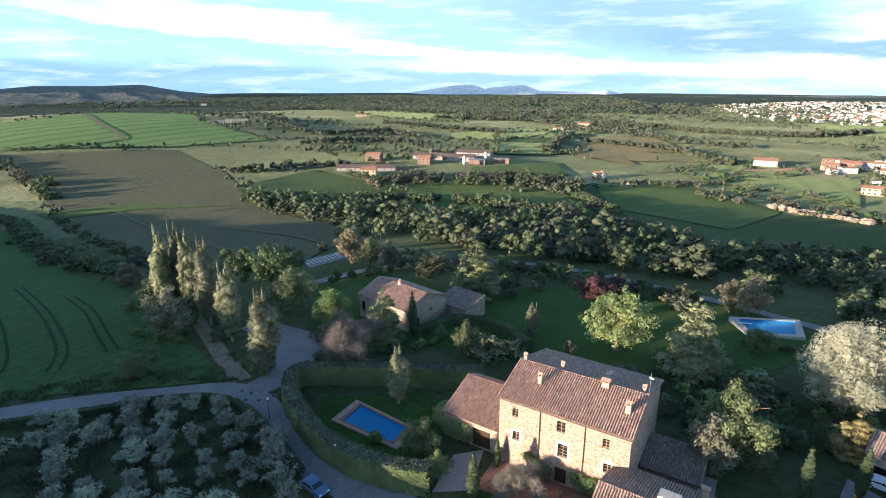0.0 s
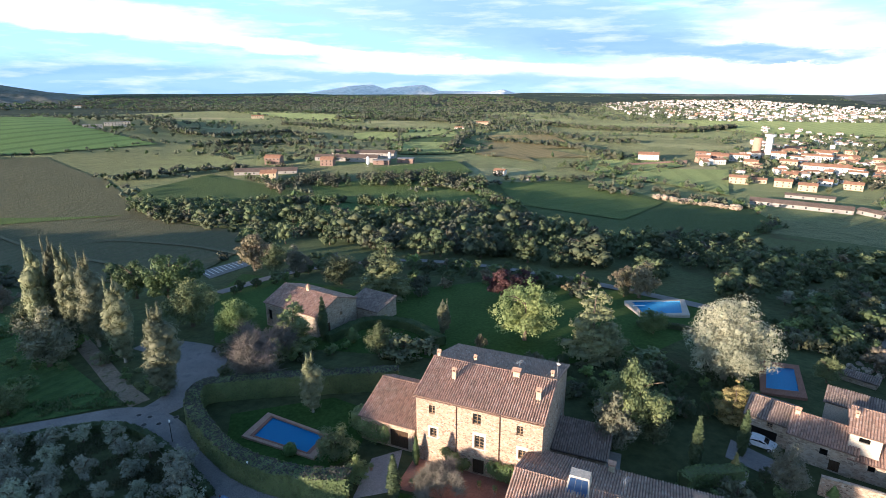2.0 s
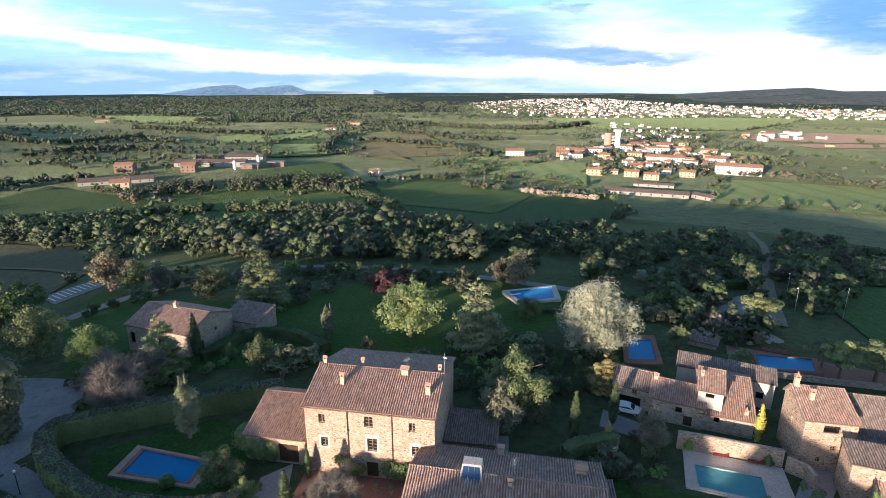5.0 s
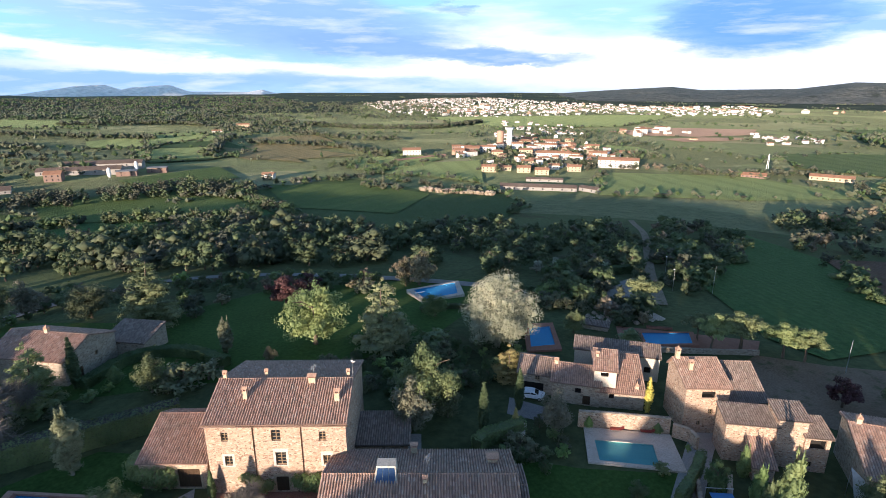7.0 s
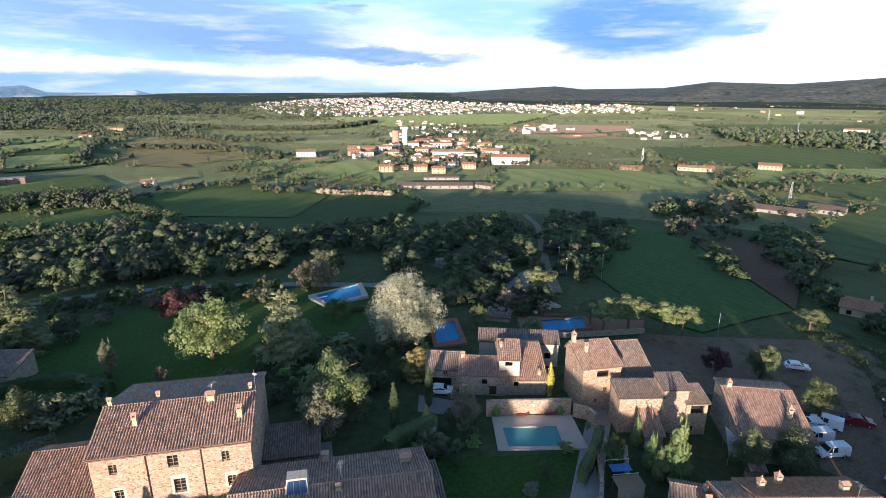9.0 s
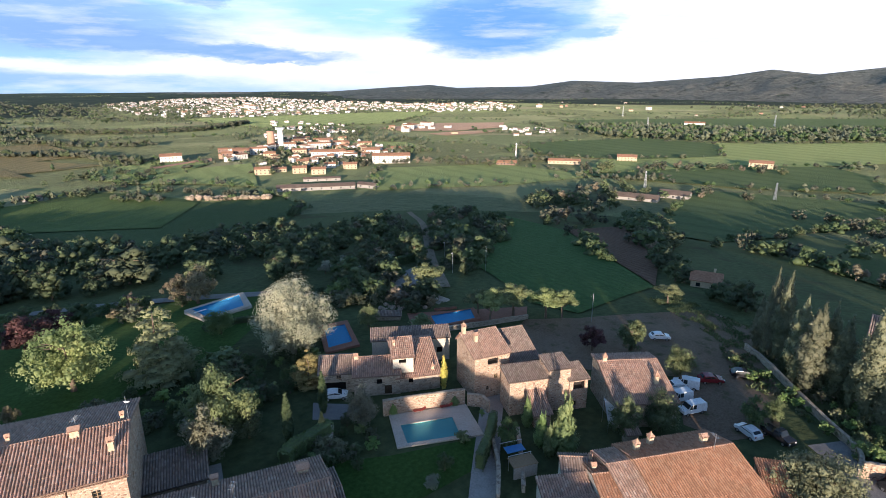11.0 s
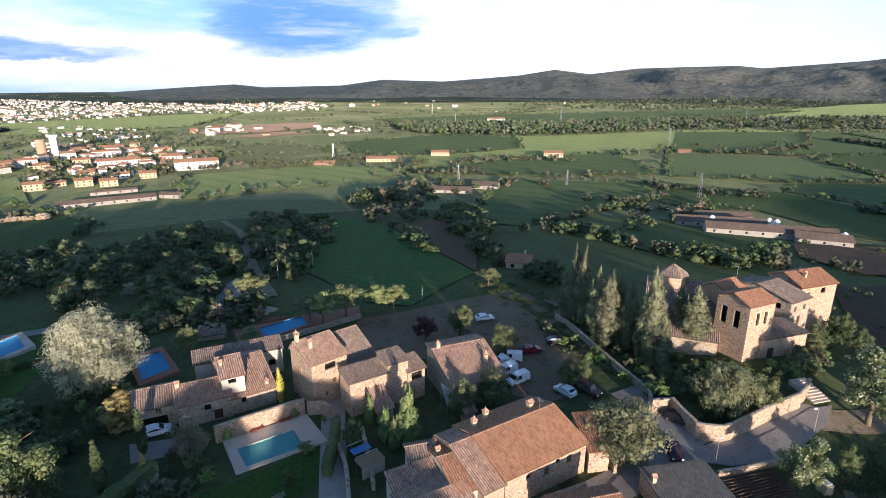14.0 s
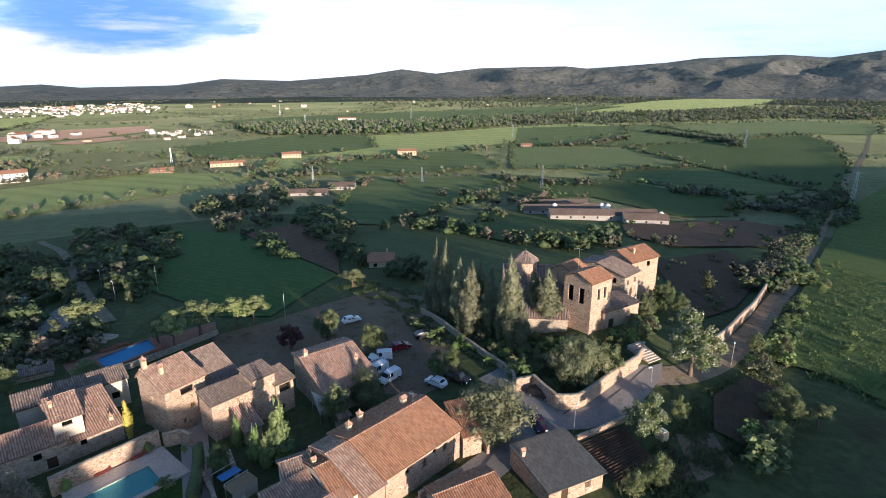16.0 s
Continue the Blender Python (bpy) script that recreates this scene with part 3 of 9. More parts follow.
def window_part(parent, put, u, z, w, h, depth, kind):
    """Fills an opening: framed panes, a boarded door, or an open dark recess."""
    d = depth - 0.06
    a, b, t = u - w / 2, u + w / 2, min(0.09, w * 0.12)

    def bar(s, a0, b0, c0, d0, near, deep):
        P = [put(*q) for q in ((a0, c0, near), (b0, c0, near), (b0, d0, near), (a0, d0, near), (a0, c0, deep), (b0, c0, deep), (b0, d0, deep), (a0, d0, deep))]
        n = len(s.v)
        s.v += P
        s.f += [tuple(n + i for i in q) for q in ((0, 1, 2, 3), (7, 6, 5, 4), (0, 4, 5, 1), (1, 5, 6, 2), (2, 6, 7, 3), (3, 7, 4, 0))]

    if kind in ("door", "gate"):
        s = Shape()
        n = max(2, round(w / 0.35))
        bar(s, a + 0.01, b - 0.01, z + 0.03, z + h - 0.01, d + 0.035, d + 0.06)
        door = part("door", s.mesh("door", M["wood"]), parent, "dark wooden plank door")
        for i in range(n):
            s = Shape()
            bar(s, a + w * i / n + 0.012, a + w * (i + 1) / n - 0.012, z + 0.02, z + h, d - 0.05, d + 0.04)
            part("plank", s.mesh("plank", M["wood"]), door)
        for k in (0.2, 0.78):
            s = Shape()
            bar(s, a, b, z + h * k, z + h * k + 0.12, d - 0.08, d - 0.045)
            part("ledge", s.mesh("ledge", M["wood"]), door)
        return door
    if kind == "open":
        s = Shape()
        s.face(put(a, z, depth + 1.0), put(b, z, depth + 1.0), put(b, z + h, depth + 1.0), put(a, z + h, depth + 1.0))
        for p, q in (((a, z), (b, z)), ((b, z), (b, z + h)), ((b, z + h), (a, z + h)), ((a, z + h), (a, z))):
            s.face(put(*p, depth), put(*q, depth), put(*q, depth + 1.0), put(*p, depth + 1.0))
        return part("opening", s.mesh("opening", M["dark"]), parent, "dark open recess")
    s = Shape()
    for q in ((a, a + t, z, z + h), (b - t, b, z, z + h), (a + t, b - t, z, z + t), (a + t, b - t, z + h - t, z + h), (u - t / 2, u + t / 2, z + t, z + h - t)):
        bar(s, *q, d - 0.05, d + 0.05)
    rows = 1 if h < 0.9 else (2 if h < 1.7 else 3)
    for k in range(1, rows + 1):
        zz = z + h * k / (rows + 1)
        for a1, b1 in ((a + t, u - t / 2), (u + t / 2, b - t)):
            bar(s, a1, b1, zz - t / 3, zz + t / 3, d - 0.03, d + 0.03)
    win = part("window", s.mesh("window_frame", M["white"] if kind == "pale" else M["wood_pale"]), parent)
    g = Shape().face(put(a + t, z + t, d + 0.06), put(b - t, z + t, d + 0.06), put(b - t, z + h - t, d + 0.06), put(a + t, z + h - t, d + 0.06))
    part("pane", g.mesh("pane", M["glass"]), win, "dark window glass")
    return win


def surround(parent, put, u, z, w, h, mat, arch=False):
    """A dressed surround that stands a little proud of the wall."""
    s, k = Shape(), 0.28
    strips = [(u - w / 2 - k, u - w / 2, z - 0.15, z + h), (u + w / 2, u + w / 2 + k, z - 0.15, z + h), (u - w / 2 - k, u + w / 2 + k, z + h, z + h + (0.55 if arch else 0.32)), (u - w / 2, u + w / 2, z - 0.18, z)]
    for a, b, c, d in strips:
        s.face(put(a, c, -0.03), put(b, c, -0.03), put(b, d, -0.03), put(a, d, -0.03))
        for p, q in (((a, c), (b, c)), ((b, c), (b, d)), ((b, d), (a, d)), ((a, d), (a, c))):
            s.face(put(*p, 0.02), put(*q, 0.02), put(*q, -0.03), put(*p, -0.03))
    return part("surround", s.mesh("surround", mat), parent, "pale plastered window surround")


def house(name, label, x, y, az, L, D, he, hr, dr=None, hb=None, z=None, wall="stone", tile="tile", front=(), right=(), left=(), stacks=(),
          over=0.35, base=-1.0, category="house", caps="terracotta", group=""):
    """A gabled house. Its front runs L metres from (x, y) on the compass bearing az; y local goes back D metres.
    he: eaves at the front, hr: ridge, dr: the ridge's distance from the front, hb: eaves at the back. Openings: (u, z, w, h, kind)."""
    dr = D / 2 if dr is None else dr
    z = gz(x, y) if z is None else z
    if hb is None:
        hb = hr - (D - dr) * (hr - he) / max(dr, 0.1) if dr < D - 0.05 else hr
    root = thing(name, label, category, pose(x, y, z, 0, 0, 90 - az), group)
    W = M[wall]
    s = Shape()
    fp = lambda u, h, d: (u, d, h)
    rp = lambda u, h, d: (L - d, u, h)
    lp = lambda u, h, d: (d, D - u, h)
    bp = lambda u, h, d: (L - u, D - d, h)
    lo = min(he, hb)
    holed(s, fp, L, he, [o[:4] for o in front], 0.3, base)
    holed(s, rp, D, lo, [o[:4] for o in right], 0.3, base)
    holed(s, lp, D, lo, [o[:4] for o in left], 0.3, base)
    holed(s, bp, L, hb, [], 0.3, base)
    top = [(0, he), (dr, hr), (D, hb)] if dr < D - 0.05 else [(0, he), (D, hr)]
    if dr <= 0.05:
        top = [(0, hr), (D, hb)]
    gab = [(0, lo)] + [p for p in top if p[1] > lo + 1e-6] + [(D, lo)]
    if len(gab) > 2:
        s.face(*[(L, a, b) for a, b in reversed(gab)][::-1])
        s.face(*[(0, a, b) for a, b in reversed(gab)])
    part("wall", s.mesh("wall", W), root)
    for put, holes in ((fp, front), (rp, right), (lp, left)):
        for o in holes:
            window_part(root, put, *o[:4], 0.3, o[4] if len(o) > 4 else "win")
            if len(o) > 5:
                surround(root, put, *o[:4], M[o[5]], len(o) > 6)
    T = M[tile]
    a = 0.3
    if dr > 0.05:
        S = math.hypot(dr, hr - he)
        vf = Vector((0, dr, hr - he)) / S
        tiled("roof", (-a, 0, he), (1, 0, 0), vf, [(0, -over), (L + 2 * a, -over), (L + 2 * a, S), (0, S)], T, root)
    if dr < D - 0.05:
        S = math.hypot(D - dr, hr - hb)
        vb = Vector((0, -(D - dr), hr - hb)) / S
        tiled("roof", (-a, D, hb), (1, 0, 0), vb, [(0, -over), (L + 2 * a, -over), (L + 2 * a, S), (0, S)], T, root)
    if 0.05 < dr < D - 0.05:
        ridge_caps("ridge_tiles", (-a, dr, hr + 0.02), (L + a, dr, hr + 0.02), M[caps], root)

    def roof_z(v):
        return he + (hr - he) * v / dr if v < dr else hr - (hr - hb) * (v - dr) / max(D - dr, 0.1)
    for st in stacks:
        chimney(root, st[0], st[1], roof_z(st[1]), *st[2:])
    return root


def patch(name, poly, mat, dz, label, step=8.0, category="ground"):
    """A sheet that follows the ground inside a polygon, with a shallow edge."""
    bm = bmesh.new()
    bm.faces.new([bm.verts.new((px, py, 0)) for px, py in poly])
    xs, ys = [p[0] for p in poly], [p[1] for p in poly]
    for axis, lo, hi in ((0, min(xs), max(xs)), (1, min(ys), max(ys))):
        v = lo + step
        while v < hi:
            co, no = [0, 0, 0], [0, 0, 0]
            co[axis], no[axis] = v, 1
            bmesh.ops.bisect_plane(bm, geom=bm.verts[:] + bm.edges[:] + bm.faces[:], plane_co=co, plane_no=no)
            v += step
    bmesh.ops.triangulate(bm, faces=bm.faces[:])
    for vt in bm.verts:
        vt.co.z = gz(vt.co.x, vt.co.y) + dz
    for f in bm.faces:
        if f.normal.z < 0:
            f.normal_flip()
    bm.normal_update()
    for f in bm.faces:
        if f.normal.z < 0:
            f.normal_flip()
    me = bpy.data.meshes.new(name)
    bm.to_mesh(me)
    bm.free()
    me.materials.append(mat)
    return tagged(new(name, me), label, category, kind="structure")


def smooth_line(pts, step=2.0):
    """A Catmull-Rom line through pts, every step metres or so."""
    P = [Vector((*p, 0)) for p in pts]
    P = [P[0] * 2 - P[1]] + P + [P[-1] * 2 - P[-2]]
    out = []
    for i in range(1, len(P) - 2):
        n = max(1, int((P[i + 1] - P[i]).length / step))
        for k in range(n):
            t = k / n
            a, b, c, d = P[i - 1], P[i], P[i + 1], P[i + 2]
            out.append(0.5 * (2 * b + (c - a) * t + (2 * a - 5 * b + 4 * c - d) * t * t + (3 * b - a - 3 * c + d) * t ** 3))
    out.append(P[-2])
    return out


def ribbon(name, pts, width, mat, dz, label, step=2.0, category="road"):
    """A road along a line, laid on the ground."""
    line = smooth_line(pts, step)
    V, F = [], []
    for i, p in enumerate(line):
        d = (line[min(i + 1, len(line) - 1)] - line[max(i - 1, 0)]).normalized()
        n = Vector((-d.y, d.x, 0))
        w = width if not callable(width) else width(i / (len(line) - 1))
        for k in range(-2, 3):
            q = p + n * (w * k / 4)
            V.append((q.x, q.y, gz(q.x, q.y) + dz))
    for i in range(len(line) - 1):
        for k in range(4):
            a = i * 5 + k
            F.append((a, a + 5, a + 6, a + 1))
    me = mesh_of(name, V, F, mat)
    return tagged(new(name, me), label, category, kind="structure")


# ---- the ground: one sheet out to the horizon ----
def build_ground():
    az = np.concatenate([np.arange(-48, 138, 0.5), np.arange(138, 205, 3.0), np.arange(205, 285, 1.0), np.arange(285, 312, 3.0)])
    rr = np.concatenate([[0.001], np.geomspace(12, 5150, 150)])
    A, R = np.meshgrid(np.radians(az), rr, indexing="ij")
    X, Y = R * np.sin(A), R * np.cos(A)
    V = np.stack([X, Y, ter(X, Y)], -1).reshape(-1, 3)
    n, m = len(az), len(rr)
    i, j = np.meshgrid(np.arange(n), np.arange(m - 1), indexing="ij")
    i2 = (i + 1) % n
    F = np.stack([i * m + j, i2 * m + j, i2 * m + j + 1, i * m + j + 1], -1).reshape(-1, 4)[:, ::-1]
    ob = new("ground", np_mesh("ground", V, F, [M["ground"], M["mosaic"], M["woodland"]], slots=((R[i, j] > 340).astype(int) + (R[i, j] > np.where((A[i, j] < 0.42) | (A[i, j] > 5.4), 1750, 2300))).ravel(), smooth=True))
    tagged(ob, "rough green grassland falling away to a wide plain", "ground", kind="structure")


build_ground()


FIELDS, HEDGED = [], []


def field(kind, *pts):
    FIELDS.append(list(pts))
    if kind not in ("pasture", "dry", "soil", "plough_red"):
        HEDGED.append(list(pts))
    names = {"crop": "dark green young crop in a field", "stubble": "grey-brown stubble field with faint tracks", "rows": "green crop field with drill rows",
             "grass": "dark green grass field", "plough_red": "red-brown ploughed field on the plain", "pasture": "rough green pasture beside the track", "soil": "dark tilled garden plot with scattered plants", "meadow": "sunlit yellow-green meadow on the plain", "meadow_dim": "green meadow on the plain, coloured darker as if shaded", "vines": "light green young vineyard in rows", "plough": "reddish-brown ploughed field", "dry": "tan dry grass field"}
    far = min(math.hypot(*p) for p in pts)
    patch("field", list(pts), M[kind], (0.12 if far < 130 else (0.35 if far < 500 else 0.9)) + len(FIELDS) * 0.012, names[kind], max(6.0, far / 22), "field")


# ---- sky backdrop: clouds over a pale sky, far behind everything ----
def build_sky():
    azs, els = np.arange(-75, 166, 2.5), np.concatenate([np.arange(-2.2, 10, 0.6), [12, 16, 20]])
    R = 4950
    V, uv = [], []
    for a in azs:
        for e in els:
            V.append((R * math.sin(radians(a)) * math.cos(radians(e)), R * math.cos(radians(a)) * math.cos(radians(e)), 50 + R * math.sin(radians(e))))
            uv.append((a, e))
    m = len(els)
    F = [(i * m + j, i * m + j + 1, (i + 1) * m + j + 1, (i + 1) * m + j) for i in range(len(azs) - 1) for j in range(m - 1)]
    mat = bpy.data.materials.new("cloudy_sky")
    mat.use_nodes = True
    nt = mat.node_tree
    nt.nodes.remove(nt.nodes["Principled BSDF"])
    em = nt.nodes.new("ShaderNodeEmission")
    nt.links.new(em.outputs[0], nt.nodes["Material Output"].inputs["Surface"])
    uvn = nt.nodes.new("ShaderNodeUVMap")
    uvn.uv_map = "tiles"

    def warp(scale, amount):
        mp = nt.nodes.new("ShaderNodeMapping")
        mp.inputs["Scale"].default_value = scale
        nt.links.new(uvn.outputs[0], mp.inputs["Vector"])
        c = nt.nodes.new("ShaderNodeTexNoise")
        c.inputs["Scale"].default_value, c.inputs["Detail"].default_value, c.inputs["Roughness"].default_value = 1.0, 9.0, 0.62
        nt.links.new(mp.outputs[0], c.inputs["Vector"])
        s = nt.nodes.new("ShaderNodeVectorMath")
        s.operation = "SUBTRACT"
        s.inputs[1].default_value = (0.5, 0.5, 0.5)
        nt.links.new(c.outputs["Color"], s.inputs[0])
        k = nt.nodes.new("ShaderNodeVectorMath")
        k.operation = "MULTIPLY"
        k.inputs[1].default_value = amount
        nt.links.new(s.outputs[0], k.inputs[0])
        a = nt.nodes.new("ShaderNodeVectorMath")
        a.operation = "ADD"
        nt.links.new(uvn.outputs[0], a.inputs[0])
        nt.links.new(k.outputs[0], a.inputs[1])
        return a.outputs[0], c.outputs["Fac"]

    soft, soft_n = warp((0.10, 0.45, 1), (14, 2.6, 0))
    hard, hard_n = warp((0.20, 0.75, 1), (9, 2.6, 0))

    def blob(vec, a0, e0, wa, we, edge, slope=0.0):
        """1 inside a soft ellipse of the sky, 0 outside."""
        sep = nt.nodes.new("ShaderNodeSeparateXYZ")
        nt.links.new(vec, sep.inputs[0])

        def mth(op, x, y=None):
            n = nt.nodes.new("ShaderNodeMath")
            n.operation = op
            for k, v in enumerate((x, y)):
                if v is None:
                    continue
                if isinstance(v, bpy.types.NodeSocket):
                    nt.links.new(v, n.inputs[k])
                else:
                    n.inputs[k].default_value = v
            return n.outputs[0]
        da = mth("SUBTRACT", sep.outputs[0], a0)
        de = mth("SUBTRACT", mth("SUBTRACT", sep.outputs[1], e0), mth("MULTIPLY", da, slope))
        q = mth("ADD", mth("POWER", mth("ABSOLUTE", mth("DIVIDE", da, wa)), 2.0), mth("POWER", mth("ABSOLUTE", mth("DIVIDE", de, we)), 2.0))
        mr = nt.nodes.new("ShaderNodeMapRange")
        mr.interpolation_type = "SMOOTHSTEP"
        mr.inputs["From Min"].default_value, mr.inputs["From Max"].default_value = 1 + edge, 1 - edge
        nt.links.new(q, mr.inputs["Value"])
        return mr.outputs[0]

    def col(fac, a, b):
        return mix(nt, fac, a, b)

    sep0 = nt.nodes.new("ShaderNodeSeparateXYZ")
    nt.links.new(uvn.outputs[0], sep0.inputs[0])
    mr = nt.nodes.new("ShaderNodeMapRange")
    mr.inputs["From Min"].default_value, mr.inputs["From Max"].default_value = -2, 8
    nt.links.new(sep0.outputs[1], mr.inputs["Value"])
    c = ramp(nt, mr.outputs[0], [(0.0, (0.40, 0.62, 0.86)), (0.25, (0.50, 0.74, 0.95)), (0.6, (0.46, 0.84, 1.0)), (1.0, (0.42, 0.82, 1.0))])
    # long pale streak, sloping down to the east, and the wide bright haze
    c = col(blob(soft, -19, 5.4, 10, 1.3, 0.9, -0.05), c, (1.05, 1.05, 1.04))
    c = col(blob(soft, -2, 2.7, 32, 0.7, 0.9, -0.10), c, (1.06, 1.06, 1.05))
    c = col(blob(soft, 16, 1.2, 22, 0.6, 0.9, -0.01), c, (1.0, 1.03, 1.05))
    c = col(blob(soft, 78, 3.2, 44, 5.5, 0.75), c, (1.12, 1.12, 1.10))
    c = col(blob(hard, 44, 2.2, 16, 2.6, 0.9), c, (1.08, 1.08, 1.07))
    c = col(blob(soft, 51, 6.6, 10, 2.3, 0.9), c, (0.52, 0.86, 1.02))
    c = col(blob(soft, 128, 7.5, 26, 5.0, 0.9), c, (0.88, 1.02, 1.08))
    # blue-grey banks
    c = col(blob(soft, -30, 0.3, 30, 1.5, 0.8), c, (0.30, 0.52, 0.78))
    c = col(blob(soft, 2, 0.1, 28, 0.75, 0.9), c, (0.38, 0.60, 0.90))
    c = col(blob(soft, 13, 5.9, 21, 3.2, 0.6, -0.09), c, (0.46, 0.70, 0.93))
    c = col(blob(soft, 19, 5.6, 15, 2.7, 0.9, -0.10), c, (0.36, 0.57, 0.86))
    c = col(blob(hard, 26, 3.6, 9, 1.0, 0.8, -0.05), c, (0.32, 0.52, 0.82))
    c = col(blob(hard, 37.5, 2.5, 10, 0.65, 0.8, -0.05), c, (0.33, 0.53, 0.80))
    c = col(blob(hard, 40, 1.75, 3.2, 0.22, 0.8), c, (0.36, 0.54, 0.85))
    c = col(blob(hard, 34.4, 6.7, 2.0, 0.4, 0.8, -0.1), c, (0.36, 0.60, 0.92))
    c = col(blob(hard, 63, 5.6, 9.5, 3.0, 0.55, 0.0), c, (0.40, 0.66, 0.92))
    c = col(blob(hard, 61.5, 5.0, 7.0, 2.6, 0.7, 0.02), c, (0.23, 0.47, 0.82))
    c = col(blob(hard, 70, 4.2, 3.4, 0.35, 0.8), c, (0.42, 0.66, 0.94))
    wisp = nt.nodes.new("ShaderNodeMapping")
    wisp.inputs["Scale"].default_value = (0.13, 0.9, 1)
    wisp.inputs["Rotation"].default_value = (0, 0, radians(-4))
    nt.links.new(uvn.outputs[0], wisp.inputs["Vector"])
    streak = noise_tex(nt, wisp.outputs[0], 1.0, 9, 0.58)
    c = mix(nt, ramp(nt, streak, [(0.50, (0, 0, 0)), (0.72, (0.55, 0.55, 0.55))]), c, (1.02, 1.04, 1.06))
    c = mix(nt, ramp(nt, streak, [(0.28, (0.30, 0.30, 0.30)), (0.46, (0, 0, 0))]), c, (0.46, 0.66, 0.92))
    nt.links.new(c, em.inputs["Color"])
    em.inputs["Strength"].default_value = 0.55
    me = mesh_of("sky_backdrop", V, F, mat, uvs=[uv[k] for f in F for k in f], smooth=True)
    tagged(new("backdrop", me), "pale evening sky with blue-grey cloud banks", "sky", kind="structure")


build_sky()

# ---- hills round the plain ----
M["hill"] = blotchy("wooded_hillside", (0.09, 0.097, 0.088), (0.175, 0.168, 0.145), 0.006, 0.04, 0.95, 0.9, spot=(0.05, 0.06, 0.045), dist=12)
M["rock"] = blotchy("pale_rock_slope", (0.50, 0.51, 0.54), (0.68, 0.66, 0.64), 0.004, 0.03, 0.95, 0.7, spot=(0.70, 0.66, 0.62), dist=8)


def hills(name, label, profile, r_top, depth, mat, rough=12.0, folds=24.0, seed=0, grain=300.0):
    """A range whose skyline follows (bearing, elevation) knots; its slopes fold down to the plain."""
    a0, a1 = profile[0][0], profile[-1][0]
    azs = np.linspace(a0, a1, int((a1 - a0) / 0.22))
    ts = np.linspace(0, 1, 22)
    top = np.interp(azs, [p[0] for p in profile], [p[1] for p in profile])
    V = []
    for a, e in zip(azs, top):
        zt = 50 + r_top * math.tan(radians(e))
        for t in ts:
            r = r_top - depth * (1 - t)
            x, y = r * math.sin(radians(a)), r * math.cos(radians(a))
            n = 0.9 - 1.5 * abs(noise.noise(Vector((x / grain + seed, y / grain, 0)))) - 0.7 * abs(noise.noise(Vector((x / grain * 2.3, y / grain * 2.3, seed)))) + 0.10 * noise.fractal(Vector((x / 110, y / 110, seed)), 0.9, 2.0, 2)
            ease = t ** 1.35
            z = -46 + (zt + 46) * ease + n * folds * math.sin(math.pi * min(1, t * 1.02)) + noise.noise(Vector((a * 3.1, seed, t))) * rough * ease * (0.15 if t > 0.97 else 1)
            z = min(z, 50 + r * math.tan(radians(e)) - (1 - t) * 45)
            V.append((x, y, z))
        r = r_top + 150
        V.append((r * math.sin(radians(a)), r * math.cos(radians(a)), -46))
    m = len(ts) + 1
    F = [(i * m + j, i * m + j + 1, (i + 1) * m + j + 1, (i + 1) * m + j) for i in range(len(azs) - 1) for j in range(m - 1)]
    ob = new(name, mesh_of(name, V, F, mat, smooth=True))
    return tagged(ob, label, "hill", kind="structure")


hills("hill_massif", "grey limestone massif on the horizon", [(-5, -1.25), (-3.7, -1.1), (-0.8, -0.66), (0.8, -0.38), (3.0, -0.26), (4.2, -0.69), (5.0, -0.5), (5.9, -0.47), (6.8, -0.36), (8.1, -0.3), (9.6, -0.88), (14.7, -0.95), (16.0, -0.73), (17.1, -1.04), (20, -1.3)], 4800, 520, M["rock"], 4, 34, 3, 170)
hills("hill_west", "low wooded hill beyond the fields", [(-60, -1.1), (-44.3, -0.91), (-37.8, -0.55), (-35.6, -0.33), (-31, -0.35), (-27.8, -0.24), (-24.7, -0.82), (-20.9, -1.2)], 4300, 1500, M["hill"], 2, 26, 9, 260)
hills("hill_town", "low wooded rise behind the town", [(22, -1.55), (28, -1.3), (33, -1.1), (37, -1.05), (41, -1.35), (44, -1.5)], 4300, 300, M["hill"], 2, 10, 5, 120)
hills("hill_south", "long wooded mountain range", [(38, -1.6), (43.8, -1.19), (51.0, -0.72), (55.4, -0.47), (58.1, -0.75), (65.4, -0.6), (69.4, -0.06), (75.5, -0.23), (82.9, 0.33), (86.4, 0.87), (89.8, 0.45), (94.1, 0.95), (98.3, 1.05), (102.4, 1.12), (104.5, 0.9), (111.6, 1.38), (114.4, 1.74), (120.9, 1.92), (124.2, 1.64), (127.7, 2.12), (135, 2.3), (150, 1.6)], 4650, 1750, M["hill"], 3, 85, 1, 480)


field('crop', (-369, 337), (-267, 320), (-200, 257), (-133, 184), (-105, 163), (-81.3, 143.2), (-54.2, 105.4), (-38.5, 86.5), (-47.6, 84.5), (-63.3, 82.8), (-74.9, 81.4), (-87.9, 71.5))
field('stubble', (-497, 575), (-451, 583), (-313, 647), (-213, 536), (-156, 433), (-114, 354), (-59, 299), (-43, 234), (-49, 184), (-98, 178), (-150, 239), (-249, 343), (-339, 456), (-424, 539))
field('rows', (-636, 671), (-603, 763), (-571, 928), (-847, 1783), (-382, 894), (-236, 762), (-326, 661), (-477, 596), (-545, 570))
field('grass', (-173, 482), (-129, 556), (-74, 497), (-30, 448), (-66, 384), (-143, 422))
field('crop', (-29, 289), (-31, 375), (34, 432), (84, 460), (105, 427), (103, 333), (39, 315), (-7, 283))
